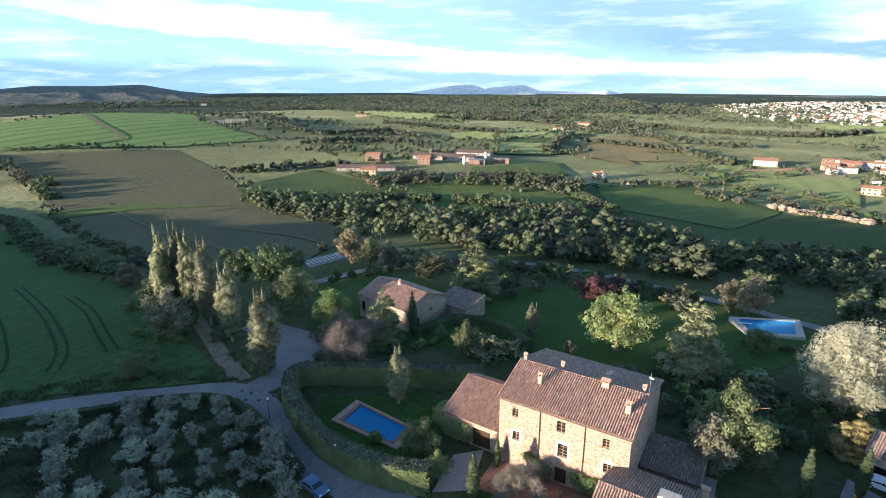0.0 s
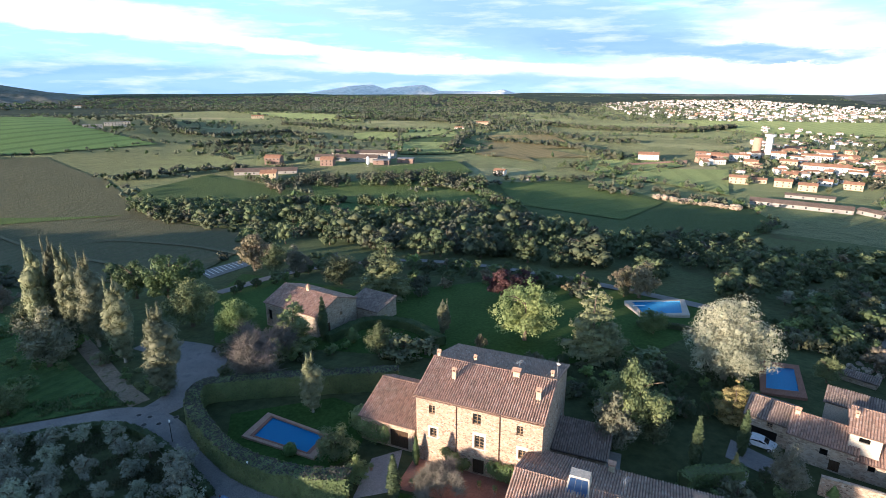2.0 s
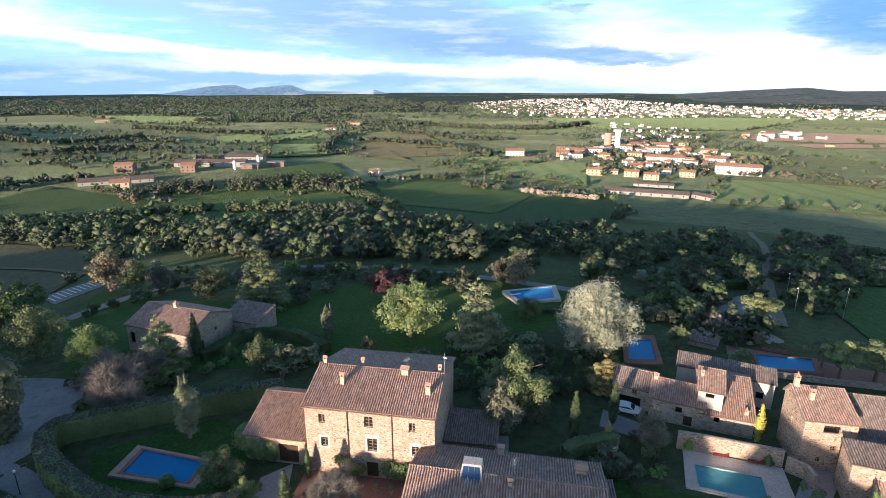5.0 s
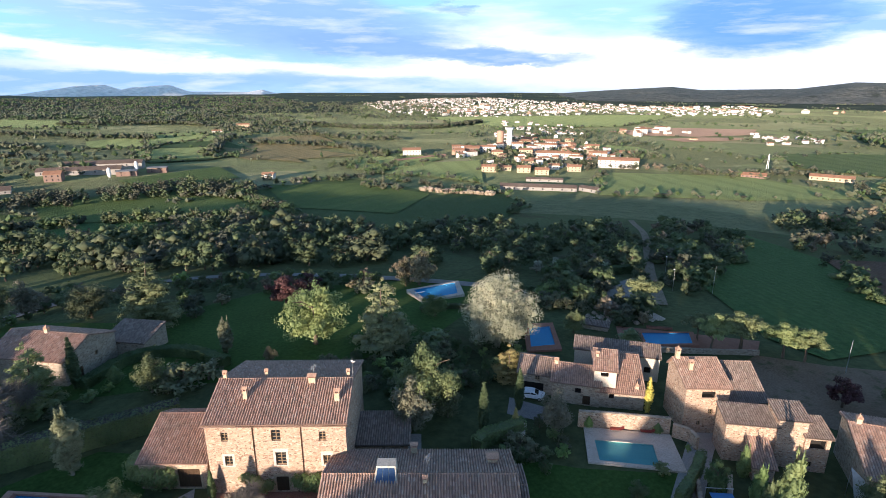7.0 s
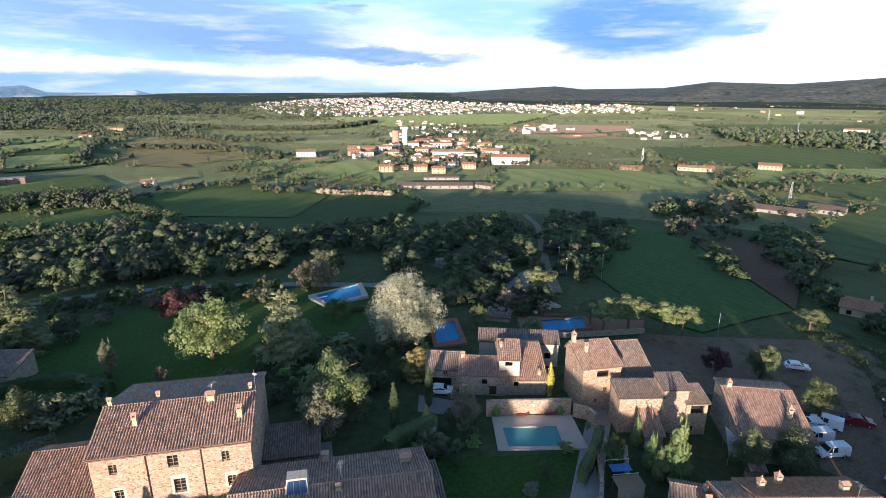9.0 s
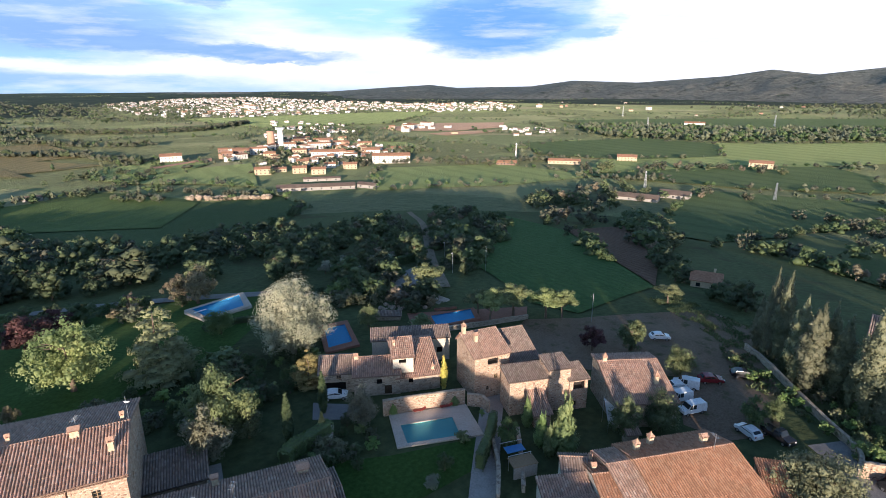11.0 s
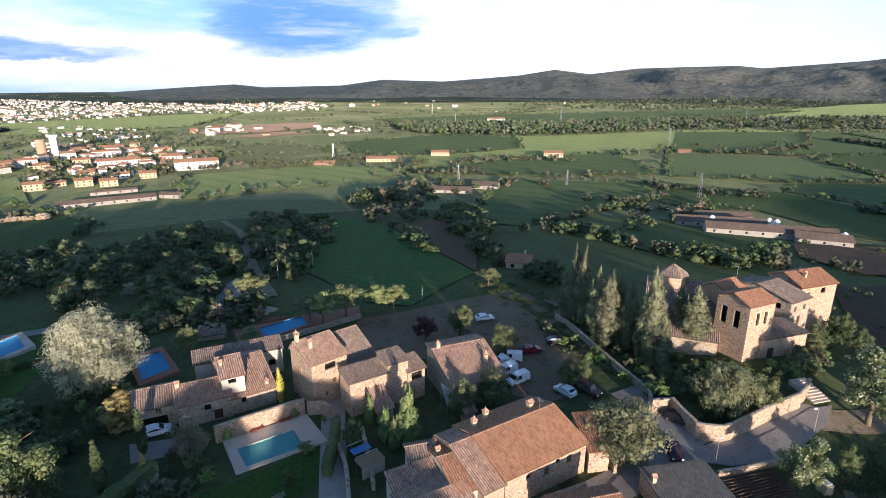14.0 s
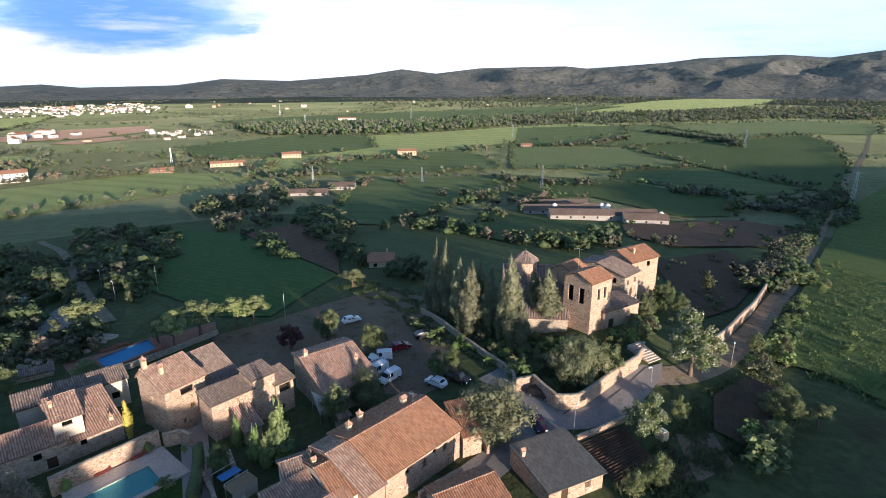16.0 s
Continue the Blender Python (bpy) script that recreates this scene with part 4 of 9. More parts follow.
field('grass', (121, 472), (215, 498), (240, 444), (241, 369), (293, 352), (258, 280), (212, 251), (147, 206), (119, 242), (99, 261), (116, 371))
field('dry', (50, 692), (73, 839), (187, 921), (136, 739))
field('dry', (162, 735), (211, 844), (243, 869), (307, 656), (235, 661), (171, 677))
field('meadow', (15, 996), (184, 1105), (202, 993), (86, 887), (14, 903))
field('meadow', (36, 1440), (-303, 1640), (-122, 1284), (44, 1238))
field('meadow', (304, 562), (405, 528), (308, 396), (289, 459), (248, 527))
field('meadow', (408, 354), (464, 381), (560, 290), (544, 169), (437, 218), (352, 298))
field('crop', (305, 160), (255, 95), (153.5, 29.7), (139.7, 33.3), (116.8, 38.6), (117.5, 50.8), (146, 82.9), (236, 119))
field('plough', (255, 94), (303, 75), (225, 43), (153.7, 29.5))
field('meadow', (696, 349), (860, 312), (944, 65), (1171, -294), (1119, -376), (938, -319), (843, -116), (583, 146), (561, 190), (761, 225))
field('plough_red', (848, 711), (1057, 702), (1156, 591), (1014, 526), (889, 557), (819, 630))
field('plough_red', (800, 560), (888, 545), (946, 490), (874, 488), (792, 514))
field('meadow', (606, 632), (668, 507), (643, 450), (565, 502), (542, 577))
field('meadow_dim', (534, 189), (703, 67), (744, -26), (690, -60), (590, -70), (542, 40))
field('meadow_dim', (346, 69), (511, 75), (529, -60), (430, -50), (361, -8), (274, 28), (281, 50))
field('grass', (245, -9), (330, -40), (269, -87), (231, -73), (220, -26))
field('vines', (778, -103), (775, -178), (752, -257), (595, -283), (572, -180), (585, -78))
field('grass', (770, -266), (846, -444), (939, -626), (751, -543), (571, -430), (440, -322), (595, -286))
field('meadow_dim', (563, -182), (587, -280), (480, -334), (438, -288), (436, -236), (476, -201), (514, -166))
field('grass', (543, -70), (507, -160), (461, -195), (424, -234), (338, -185), (330, -150), (419, -121), (413, -71), (430, -56))
field('vines', (1161, -440), (1272, -829), (1154, -918), (938, -750), (962, -631), (890, -476))
field('meadow', (1590, -206), (1708, -384), (2376, -888), (3123, -1727), (2886, -1799), (1891, -1052), (1552, -662))
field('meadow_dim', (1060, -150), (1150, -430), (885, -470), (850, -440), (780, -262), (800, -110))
field('pasture', (147, -105), (249, -185), (386, -297), (483, -401), (536, -545), (72.2, -85.2), (77.8, -73.5), (87.2, -70.8), (92.6, -62.6), (114.9, -79.2))
field('soil', (183, -76), (217, -120), (166, -105), (124.8, -73.5), (111.9, -57.2), (142.4, -64.5))
field('soil', (77.5, -44.5), (84.2, -53.4), (80.5, -58.5), (72.2, -51.9), (64.7, -43.8), (69, -40.5))
field('plough', (289, -100), (325, -181), (299, -206), (237, -155), (218, -100), (245, -88))
field('meadow_dim', (1272, 506), (1605, 118), (1971, -483), (1868, -615), (1572, -389), (1241, 35), (1132, 361))
field('meadow', (800, 1296), (1064, 1143), (1462, 966), (964, 780), (718, 872))
field('grass', (100, 1003), (191, 1049), (209, 770), (126, 688), (62, 667))
field('pasture', (-280, 366), (-228, 399), (-143, 385), (-216, 377), (-252, 347))
field('dry', (237, 959), (362, 951), (334, 745), (239, 762))
field('meadow', (80, 1068), (199, 1085), (205, 938), (97, 920))
field('meadow', (63, 868), (169, 851), (144, 702), (55, 711))
field('dry', (176, 847), (231, 736), (221, 624), (166, 710))
field('pasture', (-31, 481), (20, 507), (100, 480), (102, 375), (42, 370), (-23, 412))
field('pasture', (136, 491), (216, 462), (237, 376), (163, 299), (120, 367))
field('meadow', (261, 610), (362, 645), (377, 564), (295, 521), (250, 542))
field('pasture', (26, 560), (125, 623), (127, 542), (60, 500))
field('meadow_dim', (768, 361), (943, 227), (907, 110), (770, 91), (673, 185), (658, 287))
LANE = [
    (-83.8, 61.9),
    (-79.1, 70.7),
    (-70.8, 76.2),
    (-59.3, 79.5),
    (-46.3, 81.7),
    (-37.1, 82.8),
    (-30.9, 79.5),
    (-25.4, 72.6),
    (-20.2, 65.8),
    (-14.4, 60.4),
    (-7.2, 56.0),
    (-0.2, 52.3),
]
DRIVE = [
    (-33.1, 82.4),
    (-29.4, 87.1),
    (-28.7, 95.9),
    (-29.8, 102.6),
    (-35.8, 108.1),
    (-43.7, 113.0),
]
TRACK = [
    (-35.4, 86.3),
    (-41.3, 93.7),
    (-49.0, 105.1),
    (-59.0, 120.1),
]
MAIN_ROAD = [
    (-36.5, 148.4),
    (-15.7, 172.2),
    (15, 181),
    (39.6, 168.1),
    (59.7, 148.2),
    (74.8, 130.2),
    (90.1, 111.0),
]
STREET = [
    (49.3, 4.9),
    (56.3, -1.7),
    (62.6, -7.2),
    (68.7, -12.7),
    (73.2, -19.5),
    (78.4, -27.1),
    (83.3, -33.7),
    (82.6, -38.9),
]
CART = [
    (82.4, -35.9),
    (83.7, -42.6),
    (88.5, -50.1),
    (97.2, -58.6),
    (112.7, -72.1),
    (133.6, -89.0),
    (170, -118),
    (240, -172),
    (357, -262),
    (456, -340),
    (558, -427),
    (757, -590),
    (1009, -784),
]
STREET_UP = [
    (73.2, -18.2),
    (76.4, -13.9),
    (82.1, -12.3),
    (86.1, -9.4),
]
ALLEY = [
    (48.2, 26.0),
    (54.5, 29.1),
    (61.1, 32.2),
    (68.5, 35.6),
    (72.3, 36.4),
    (76.4, 33.1),
    (78.1, 27.5),
]
HILL_PATH = [
    (-567, 892),
    (-482, 786),
    (-422, 723),
    (-397, 686),
    (-415, 642),
    (-437, 616),
]
FAR_LANE = [
    (116.7, 76.3),
    (145.7, 100.3),
    (188, 132),
    (237, 170),
    (275, 207),
]
DRAIN = [
    (60.4, -5.5),
    (64.7, -9.8),
    (69.7, -15.0),
    (74.3, -20.6),
]
COURT = [(117, 95), (136, 99.5), (126, 86), (111.5, 77.5), (103.5, 82)]
LOT = [
    (106.0, 47.2),
    (113.9, 37.6),
    (123.8, 29.2),
    (139.9, 13.8),
    (129.4, 1.0),
    (113.0, 1.4),
    (102.1, -2.2),
    (85.4, -3.5),
    (79.5, 2.7),
    (80.2, 8.9),
    (95.6, 13.4),
    (89.2, 26.9),
    (89.3, 38.5),
    (98.5, 46.5),
]
LAWN = [
    (-28.8, 109.7),
    (-36.6, 144.9),
    (-34.5, 174.5),
    (5.7, 136.1),
    (38.5, 143.9),
    (71.4, 130.7),
    (89.7, 120.8),
    (78.7, 100.9),
    (55.2, 87.7),
    (39.0, 86.9),
    (18.5, 91.6),
    (-2.8, 99.6),
]

ribbon("road_lane", LANE, 5.2, M["asphalt"], 0.08, "grey asphalt lane past the olive grove", 1.5)
ribbon("road_drive", DRIVE, lambda t: 5.0 + 4 * math.sin(3.1 * t), M["asphalt"], 0.10, "asphalt driveway to the walled garden")
ribbon("road_track", TRACK, 3.2, M["track"], 0.10, "earth farm track between field and trees")
ribbon("road_main", MAIN_ROAD, 4.6, M["asphalt"], 0.25, "asphalt country road below the gardens", 3.0)
ribbon("road_street", STREET, lambda t: 7.5 - 3.2 * min(1, t * 2.5), M["asphalt"], 0.10, "asphalt village street round the churchyard wall", 1.5)
ribbon("road_street_up", STREET_UP, 6.5, M["asphalt"], 0.14, "asphalt street up to the parking yard", 1.5)
ribbon("road_alley", ALLEY, 3.6, M["concrete"], 0.10, "narrow concrete alley between garden walls", 1.5)
ribbon("road_far_lane", FAR_LANE, 3.4, M["track"], 0.3, "narrow lane into the valley", 3.0)
ribbon("road_cart_track", CART, lambda t: 5.0 - 1.2 * t, M["track"], 0.12, "earth cart track along the garden wall", 1.5)
ribbon("road_hill_path", HILL_PATH, 5.0, M["track"], 1.9, "pale earth path between the hillside fields", 20.0)
patch("pavement_lot", LOT, M["dirt"], 0.09, "bare earth parking yard with worn grass", 4.0, "yard")
patch("pavement_street", [(59.7, -4.8), (65.6, -8.3), (70.9, -12.1), (78.6, -13.4), (76.2, -15.4), (73.0, -18.6), (73.4, -23.5), (79.0, -30.2), (84.6, -36.0), (86.4, -39.6), (81.2, -37.0), (72.7, -29.8), (69.4, -21.9), (69.4, -18.9), (63.4, -11.9), (58.8, -7.3)], M["asphalt"], 0.2, "worn asphalt where the village street widens", 2.5, "street")
patch("lawn", LAWN, M["lawn"], 0.08, "mown lawn of the large garden", 5.0, "lawn")


M["tyre_mark"] = blotchy("crushed_crop", (0.022, 0.045, 0.02), (0.04, 0.07, 0.03), 0.5, 3, 0.95, 0.4)
M["mown_strip"] = blotchy("mown_strip", (0.14, 0.13, 0.075), (0.18, 0.165, 0.10), 0.3, 2, 0.95, 0.4)


def side_line(pts, d):
    """The same line moved d metres to its right."""
    out = []
    for i, p in enumerate(pts):
        a, b = pts[max(i - 1, 0)], pts[min(i + 1, len(pts) - 1)]
        L = math.dist(a, b)
        out.append((p[0] + (b[1] - a[1]) / L * d, p[1] - (b[0] - a[0]) / L * d))
    return out


TRAM_A = [(-137.0, 167.3), (-107.3, 136.9), (-89.3, 116.8), (-77.5, 102.3), (-72.5, 92.5)]
TRAM_B = [(-107.2, 148.2), (-89.5, 129.7), (-74.7, 111.3), (-66.2, 101.1)]
for _line in (TRAM_A, side_line(TRAM_A, 2.0), side_line(TRAM_A, 10), side_line(TRAM_A, 12.0), TRAM_B, side_line(TRAM_B, 2.0)):
    ribbon("ground_tyre_mark", _line, 0.55, M["tyre_mark"], 0.24, "dark tyre mark through the young crop", 2.0, "tyre mark")
for _line in ([(-128.5, 290.4), (-114.1, 288), (-72.0, 250.0), (-43.7, 214.8)], [(-156.5, 362.3), (-146.2, 372), (-122.6, 363.9), (-96.2, 340.4), (-64, 312)], [(-250, 400), (-190, 330), (-130, 262), (-80, 205)]):
    ribbon("ground_mown_strip", _line, 2.2, M["mown_strip"], 0.75, "pale mown strip across the stubble field", 4.0, "field strip")


# ---- houses of the village ----
S_ = "cream"
house("farmhouse", "large sunlit rubble-stone farmhouse with a tiled gable roof", 7.6, 64.1, 122.5, 17.2, 16.0, 10.2, 12.4, 6.7, 9.8, z=0, wall="stone", tile="tile",
      front=[(2.3, 7.6, 0.85, 1.3), (8.6, 7.6, 1.15, 1.6), (14.3, 7.6, 0.85, 1.3), (2.5, 4.1, 0.95, 1.4, "win", S_), (9.0, 4.1, 1.3, 1.9, "win", S_, 1), (14.7, 4.1, 0.95, 1.4, "win", S_, 1),
             (8.9, 0.1, 1.6, 2.3, "door", "ashlar")],
      right=[(4.0, 6.5, 0.7, 1.0), (9.5, 6.5, 0.7, 1.0)],
      stacks=[(0.5, 6.9, 1.1, 0.45), (4.1, 3.6, 1.7, 0.5), (12.1, 6.2, 1.1, 0.9), (15.8, 3.2, 1.7, 0.6), (5.6, 8.0, 1.0, 0.4), (16.6, 7.6, 1.0, 0.4)])
house("farmhouse_wing", "low stone wing with a tiled roof and an arched garage door", 0.2, 70.0, 123, 8.7, 10.0, 4.0, 6.3, 7.2, 5.0, z=0, wall="stone", tile="tile",
      front=[(6.2, 0.05, 2.9, 2.9, "gate", "ashlar")], stacks=[(7.6, 6.6, 1.1, 0.5)])
house("garden_house", "stone house with a weathered tile roof in the garden", -19.3, 118.0, 132, 15.5, 12.5, 5.0, 7.3, 6.2, 5.0, z=-1.6, wall="stone_grey", tile="tile",
      front=[(1.3, 1.0, 1.2, 2.4, "open"), (9.5, 2.2, 1.0, 1.4)], right=[(2.5, 2.6, 0.7, 1.8), (3.2, 0.1, 1.5, 2.2, "door"), (7.5, 2.6, 0.7, 0.9)],
      stacks=[(7.5, 6.0, 1.2, 0.7, None, "flat")])
house("garden_house_wing", "low lean-to of the garden house with an old tile roof", -1.6, 119.5, 132, 9.0, 7.0, 2.9, 4.4, 7.0, z=-1.9, wall="stone_grey", tile="tile_old", front=[(2.0, 0.1, 1.6, 2.0, "open")])
house("roofed_house", "long stone house with lit tiles and a solar panel box", 14.6, 46.6, 123.6, 22.0, 12.6, 4.7, 6.9, 5.8, 4.8, z=0, wall="stone", tile="tile",
      left=[(5.0, 2.0, 0.8, 1.1)], stacks=[(19.6, 9.2, 1.2, 1.1, None, "gable"), (11.6, 4.9, 0.8, 0.5), (10.0, 12.0, 1.6, 0.7)])
house("roofed_house_annexe", "small tiled annexe with an arched dark opening", 33.4, 37.4, 123.6, 2.6, 8.5, 3.6, 4.4, 4.2, 3.6, z=0, wall="render", tile="tile_old", front=[(1.3, 0.1, 1.7, 2.4, "open")])
house("shed", "low shed with a grey tiled single-pitch roof", 24.6, 60.5, 122.5, 8.2, 6.5, 2.5, 3.4, 6.5, z=0, wall="stone_grey", tile="tile_old")
house("row_house", "stone row house with an arched garage", 56.2, 61.6, 140, 5.6, 6.5, 3.7, 5.2, 3.4, 3.7, wall="stone_grey", tile="tile_old", front=[(2.6, 0.1, 3.4, 1.9, "open"), (3.2, 2.5, 0.8, 1.0)])
house("row_house_middle", "stone row house with a weathered tile roof", 58.6, 56.1, 139, 7.6, 6.5, 3.8, 5.4, 3.6, 3.8, wall="stone_grey", tile="tile", front=[(4.2, 2.0, 0.9, 1.0, "open"), (5.6, 0.1, 1.2, 1.7, "door")], stacks=[(0.4, 3.3, 0.9, 0.6)])
house("row_house_tall", "raised house block with a lit tile roof and cream front", 63.5, 51.7, 137, 3.4, 5.0, 6.4, 7.9, 4.4, 7.2, wall="cream", tile="tile", base=3.4, front=[(1.6, 5.2, 1.2, 0.7, "open")], stacks=[(0.4, 2.6, 0.9, 0.4)])
house("row_house_end", "stone end house with a long lit tile roof", 63.4, 50.9, 133, 7.4, 9.5, 2.9, 5.5, 8.4, 5.2, wall="stone_grey", tile="tile", front=[(2.4, 1.6, 0.8, 0.9, "open")], stacks=[(6.3, 1.0, 0.9, 0.5, None, "flat")])
house("rear_house", "long cream house with an old tile roof behind the row", 69.4, 61.4, 139.5, 14.5, 3.6, 5.0, 5.9, 3.6, z=-1, wall="cream", tile="tile_old", front=[(12.6, 1.8, 1.1, 1.2, "open")])
house("tower_house", "tall stone tower house with a lit tile roof", 68.6, 39.0, 124.5, 6.3, 7.2, 7.7, 9.6, 5.6, 8.0, wall="stone", tile="tile", front=[(3.3, 5.9, 2.0, 1.1, "open"), (3.9, 3.2, 0.7, 0.9), (2.4, 1.3, 0.6, 0.8)],
      left=[(3.5, 4.5, 0.5, 1.2)], stacks=[(0.4, 5.4, 1.9, 0.6, None, "flat"), (1.6, 3.2, 1.7, 0.55)])
house("tower_house_wing", "stone wing with a lichened hipped tile roof", 73.7, 35.8, 126, 6.0, 8.0, 5.4, 8.4, 6.6, 7.6, wall="stone", tile="tile_old", front=[(1.9, 3.0, 0.6, 0.9), (3.1, 3.4, 0.5, 0.5)])
house("lane_house", "stone house with a low tiled roof above the alley", 67.7, 32.2, 133, 6.4, 4.2, 6.0, 6.6, 4.2, wall="stone", tile="tile_old", base=-2)
house("lane_house_block", "small raised stone block with a tiled roof", 72.2, 27.7, 133, 3.6, 4.0, 7.4, 7.9, 4.0, wall="stone", tile="tile_old")
house("lane_house_terrace", "stone house with an open upper terrace", 74.4, 25.1, 133, 3.1, 4.0, 5.4, 6.2, 4.0, wall="stone", tile="tile_old", front=[(1.6, 3.5, 2.0, 1.4, "open"), (1.0, 0.6, 0.7, 0.9, "open")])
house("lane_house_porch", "sloping tiled porch roof between the lane houses", 67.0, 27.6, 133, 2.6, 4.2, 2.2, 4.2, 4.2, wall="stone", tile="tile")
house("yard_house", "stone house with a large tile roof beside the parking yard", 73.7, 17.5, 143, 9.4, 11.5, 4.1, 6.6, 8.6, 6.1, wall="stone_grey", tile="tile", front=[(7.6, 0.8, 0.7, 1.0)], stacks=[(0.9, 8.6, 1.1, 0.6, None, "flat"), (7.4, 3.6, 1.9, 0.6, None, "flat")])
house("street_house", "stone house with a broad orange tile roof on the street", 54.3, 6.4, 133.8, 13.3, 11.2, 4.6, 6.6, 6.6, 5.2, wall="stone", tile="tile_new", front=[(3.6, 2.9, 0.8, 0.8, "open"), (6.6, 2.2, 0.9, 1.3), (8.4, 3.3, 0.7, 0.7, "open"), (10.4, 2.6, 0.9, 1.2)],
      stacks=[(10.5, 8.2, 1.3, 0.7), (4.2, 10.0, 1.6, 0.6, None, "flat"), (1.6, 9.0, 1.4, 0.6, None, "flat")])
house("street_house_low", "narrow stone house with a dull tile roof", 52.1, 8.6, 133.7, 3.0, 10.5, 4.0, 6.0, 7.2, 5.2, wall="stone", tile="tile", front=[(1.4, 1.6, 0.8, 1.0)])
house("small_house", "small cream house with a lit tile roof", 51.3, 11.6, 140.4, 3.9, 8.2, 3.9, 5.3, 5.2, 4.4, wall="cream", tile="tile_new", front=[(2.0, 1.4, 0.8, 1.0)], stacks=[(0.4, 6.4, 0.9, 0.5)])
house("back_house", "low block with a dark tile roof and a lit white wall", 55.2, 18.6, 150, 4.6, 3.4, 3.8, 4.6, 2.2, 4.0, wall="cream", tile="tile_old", stacks=[(3.6, 2.0, 0.8, 0.4, None, "flat")])
house("small_house_lean_to", "lean-to with lit brown tiles below a white wall", 48.6, 17.4, 139, 5.8, 5.4, 2.7, 4.0, 5.4, wall="cream", tile="tile")
house("street_house_end", "narrow stone end house with a mono-pitch tile roof", 63.7, -3.3, 158, 2.8, 6.4, 3.5, 5.0, 6.4, wall="stone", tile="tile_new")


# ---- plants ----
def leaves(rng, blobs, n, size, fill=0.35, droop=0.0, aspect=1.6):
    """n small leaf sprays over and in the blobs (x, y, z, rx, ry, rz)."""
    B = np.array(blobs, float)
    w = (B[:, 3] * B[:, 5] + B[:, 4] * B[:, 5] + B[:, 3] * B[:, 4])
    pick = rng.choice(len(B), n, p=w / w.sum())
    d = rng.normal(size=(n, 3))
    d /= np.linalg.norm(d, axis=1, keepdims=True)
    rad = np.where(rng.random(n) < fill, rng.random(n) ** (1 / 3), rng.uniform(0.72, 1.16, n))
    c = B[pick, :3] + d * B[pick, 3:] * rad[:, None]
    nrm = d * 1.0 + rng.normal(size=(n, 3)) * 0.36 + np.array([0, 0, 0.2])
    nrm /= np.linalg.norm(nrm, axis=1, keepdims=True)
    a = np.cross(nrm, rng.normal(size=(n, 3)) + np.array([0, 0, -droop]))
    a /= np.linalg.norm(a, axis=1, keepdims=True)
    b = np.cross(nrm, a)
    s = size * rng.uniform(0.6, 1.35, n)[:, None]
    a, b = a * s / 2 * aspect ** 0.5, b * s / 2 / aspect ** 0.5
    V = np.stack([c - a * 0.95 - b * 0.75, c + a - b * rng.uniform(-0.2, 0.7, n)[:, None], c - a * 0.1 + b * 1.1], 1).reshape(-1, 3)
    return V, np.arange(3 * n).reshape(-1, 3)


def ball():
    """A small faceted ball of 18 corners, shared by all crown cores."""
    V = [(0, 0, 1), (0, 0, -1)]
    for z, r in ((0.62, 0.78), (-0.62, 0.78)):
        V += [(r * math.cos(k * math.pi / 4), r * math.sin(k * math.pi / 4), z) for k in range(8)]
    F = []
    for k in range(8):
        a, b = 2 + k, 2 + (k + 1) % 8
        F += [(0, a, b), (1, b + 8, a + 8), (a, a + 8, b + 8), (a, b + 8, b)]
    return np.array(V, float), np.array(F)


BALL_V, BALL_F = ball()
OCTA_V = np.array([(1, 0, 0), (0, 1, 0), (-1, 0, 0), (0, -1, 0), (0, 0, 1), (0, 0, -1)], float)
OCTA_F = np.array([(0, 1, 4), (1, 2, 4), (2, 3, 4), (3, 0, 4), (1, 0, 5), (2, 1, 5), (3, 2, 5), (0, 3, 5)])


def crown(rng, blobs, n, size, fill=0.15, core=0.56, aspect=1.5, fine=True):
    """Foliage: an uneven dense core in each clump, leaf sprays over it. Returns corners, faces and the count of core corners."""
    B = np.array(blobs, float)
    CV, CT = (BALL_V, BALL_F) if fine else (OCTA_V * 1.3, OCTA_F)
    C = CV[None] * (B[:, None, 3:] * core) * rng.uniform(0.78, 1.14, (len(B), len(CV), 1)) + B[:, None, :3]
    CF = CT[None] + (np.arange(len(B)) * len(CV))[:, None, None]
    V, F = leaves(rng, blobs, n, size, fill, aspect=aspect)
    nc = len(B) * len(CV)
    return np.concatenate([C.reshape(-1, 3), V]), np.concatenate([CF.reshape(-1, 3), F + nc]), nc


def trunk_shape(rng, h, r, limbs, spread, top, lean=0.0):
    s = Shape()
    bend = [(rng.normal(0, 0.03 * h) * t + lean * t * h, rng.normal(0, 0.03 * h) * t, top * t) for t in (0, 0.3, 0.65, 1)]
    s.tube([(0, 0, -0.4)] + bend, [r * 1.35, r * 1.15, r * 0.8, r * 0.55, r * 0.2], 7)
    for k in range(limbs):
        t = rng.uniform(0.3, 0.85)
        base = Vector(bend[1]).lerp(Vector(bend[3]), t)
        w = rng.uniform(0, 2 * math.pi)
        out = spread * rng.uniform(0.5, 0.9)
        tip = base + Vector((math.cos(w) * out, math.sin(w) * out, rng.uniform(0.25, 0.9) * out))
        mid = base.lerp(tip, 0.5) + Vector((0, 0, 0.1 * out))
        s.tube([base, mid, tip], [r * 0.45, r * 0.3, r * 0.08], 5, False)
    return s


KINDS = {}


def kind(name, words, category, h, make, leaf, bark="bark"):
    KINDS[name] = dict(words=words, category=category, h=h, make=make, leaf=leaf, bark=bark, root=None, meshes=None)


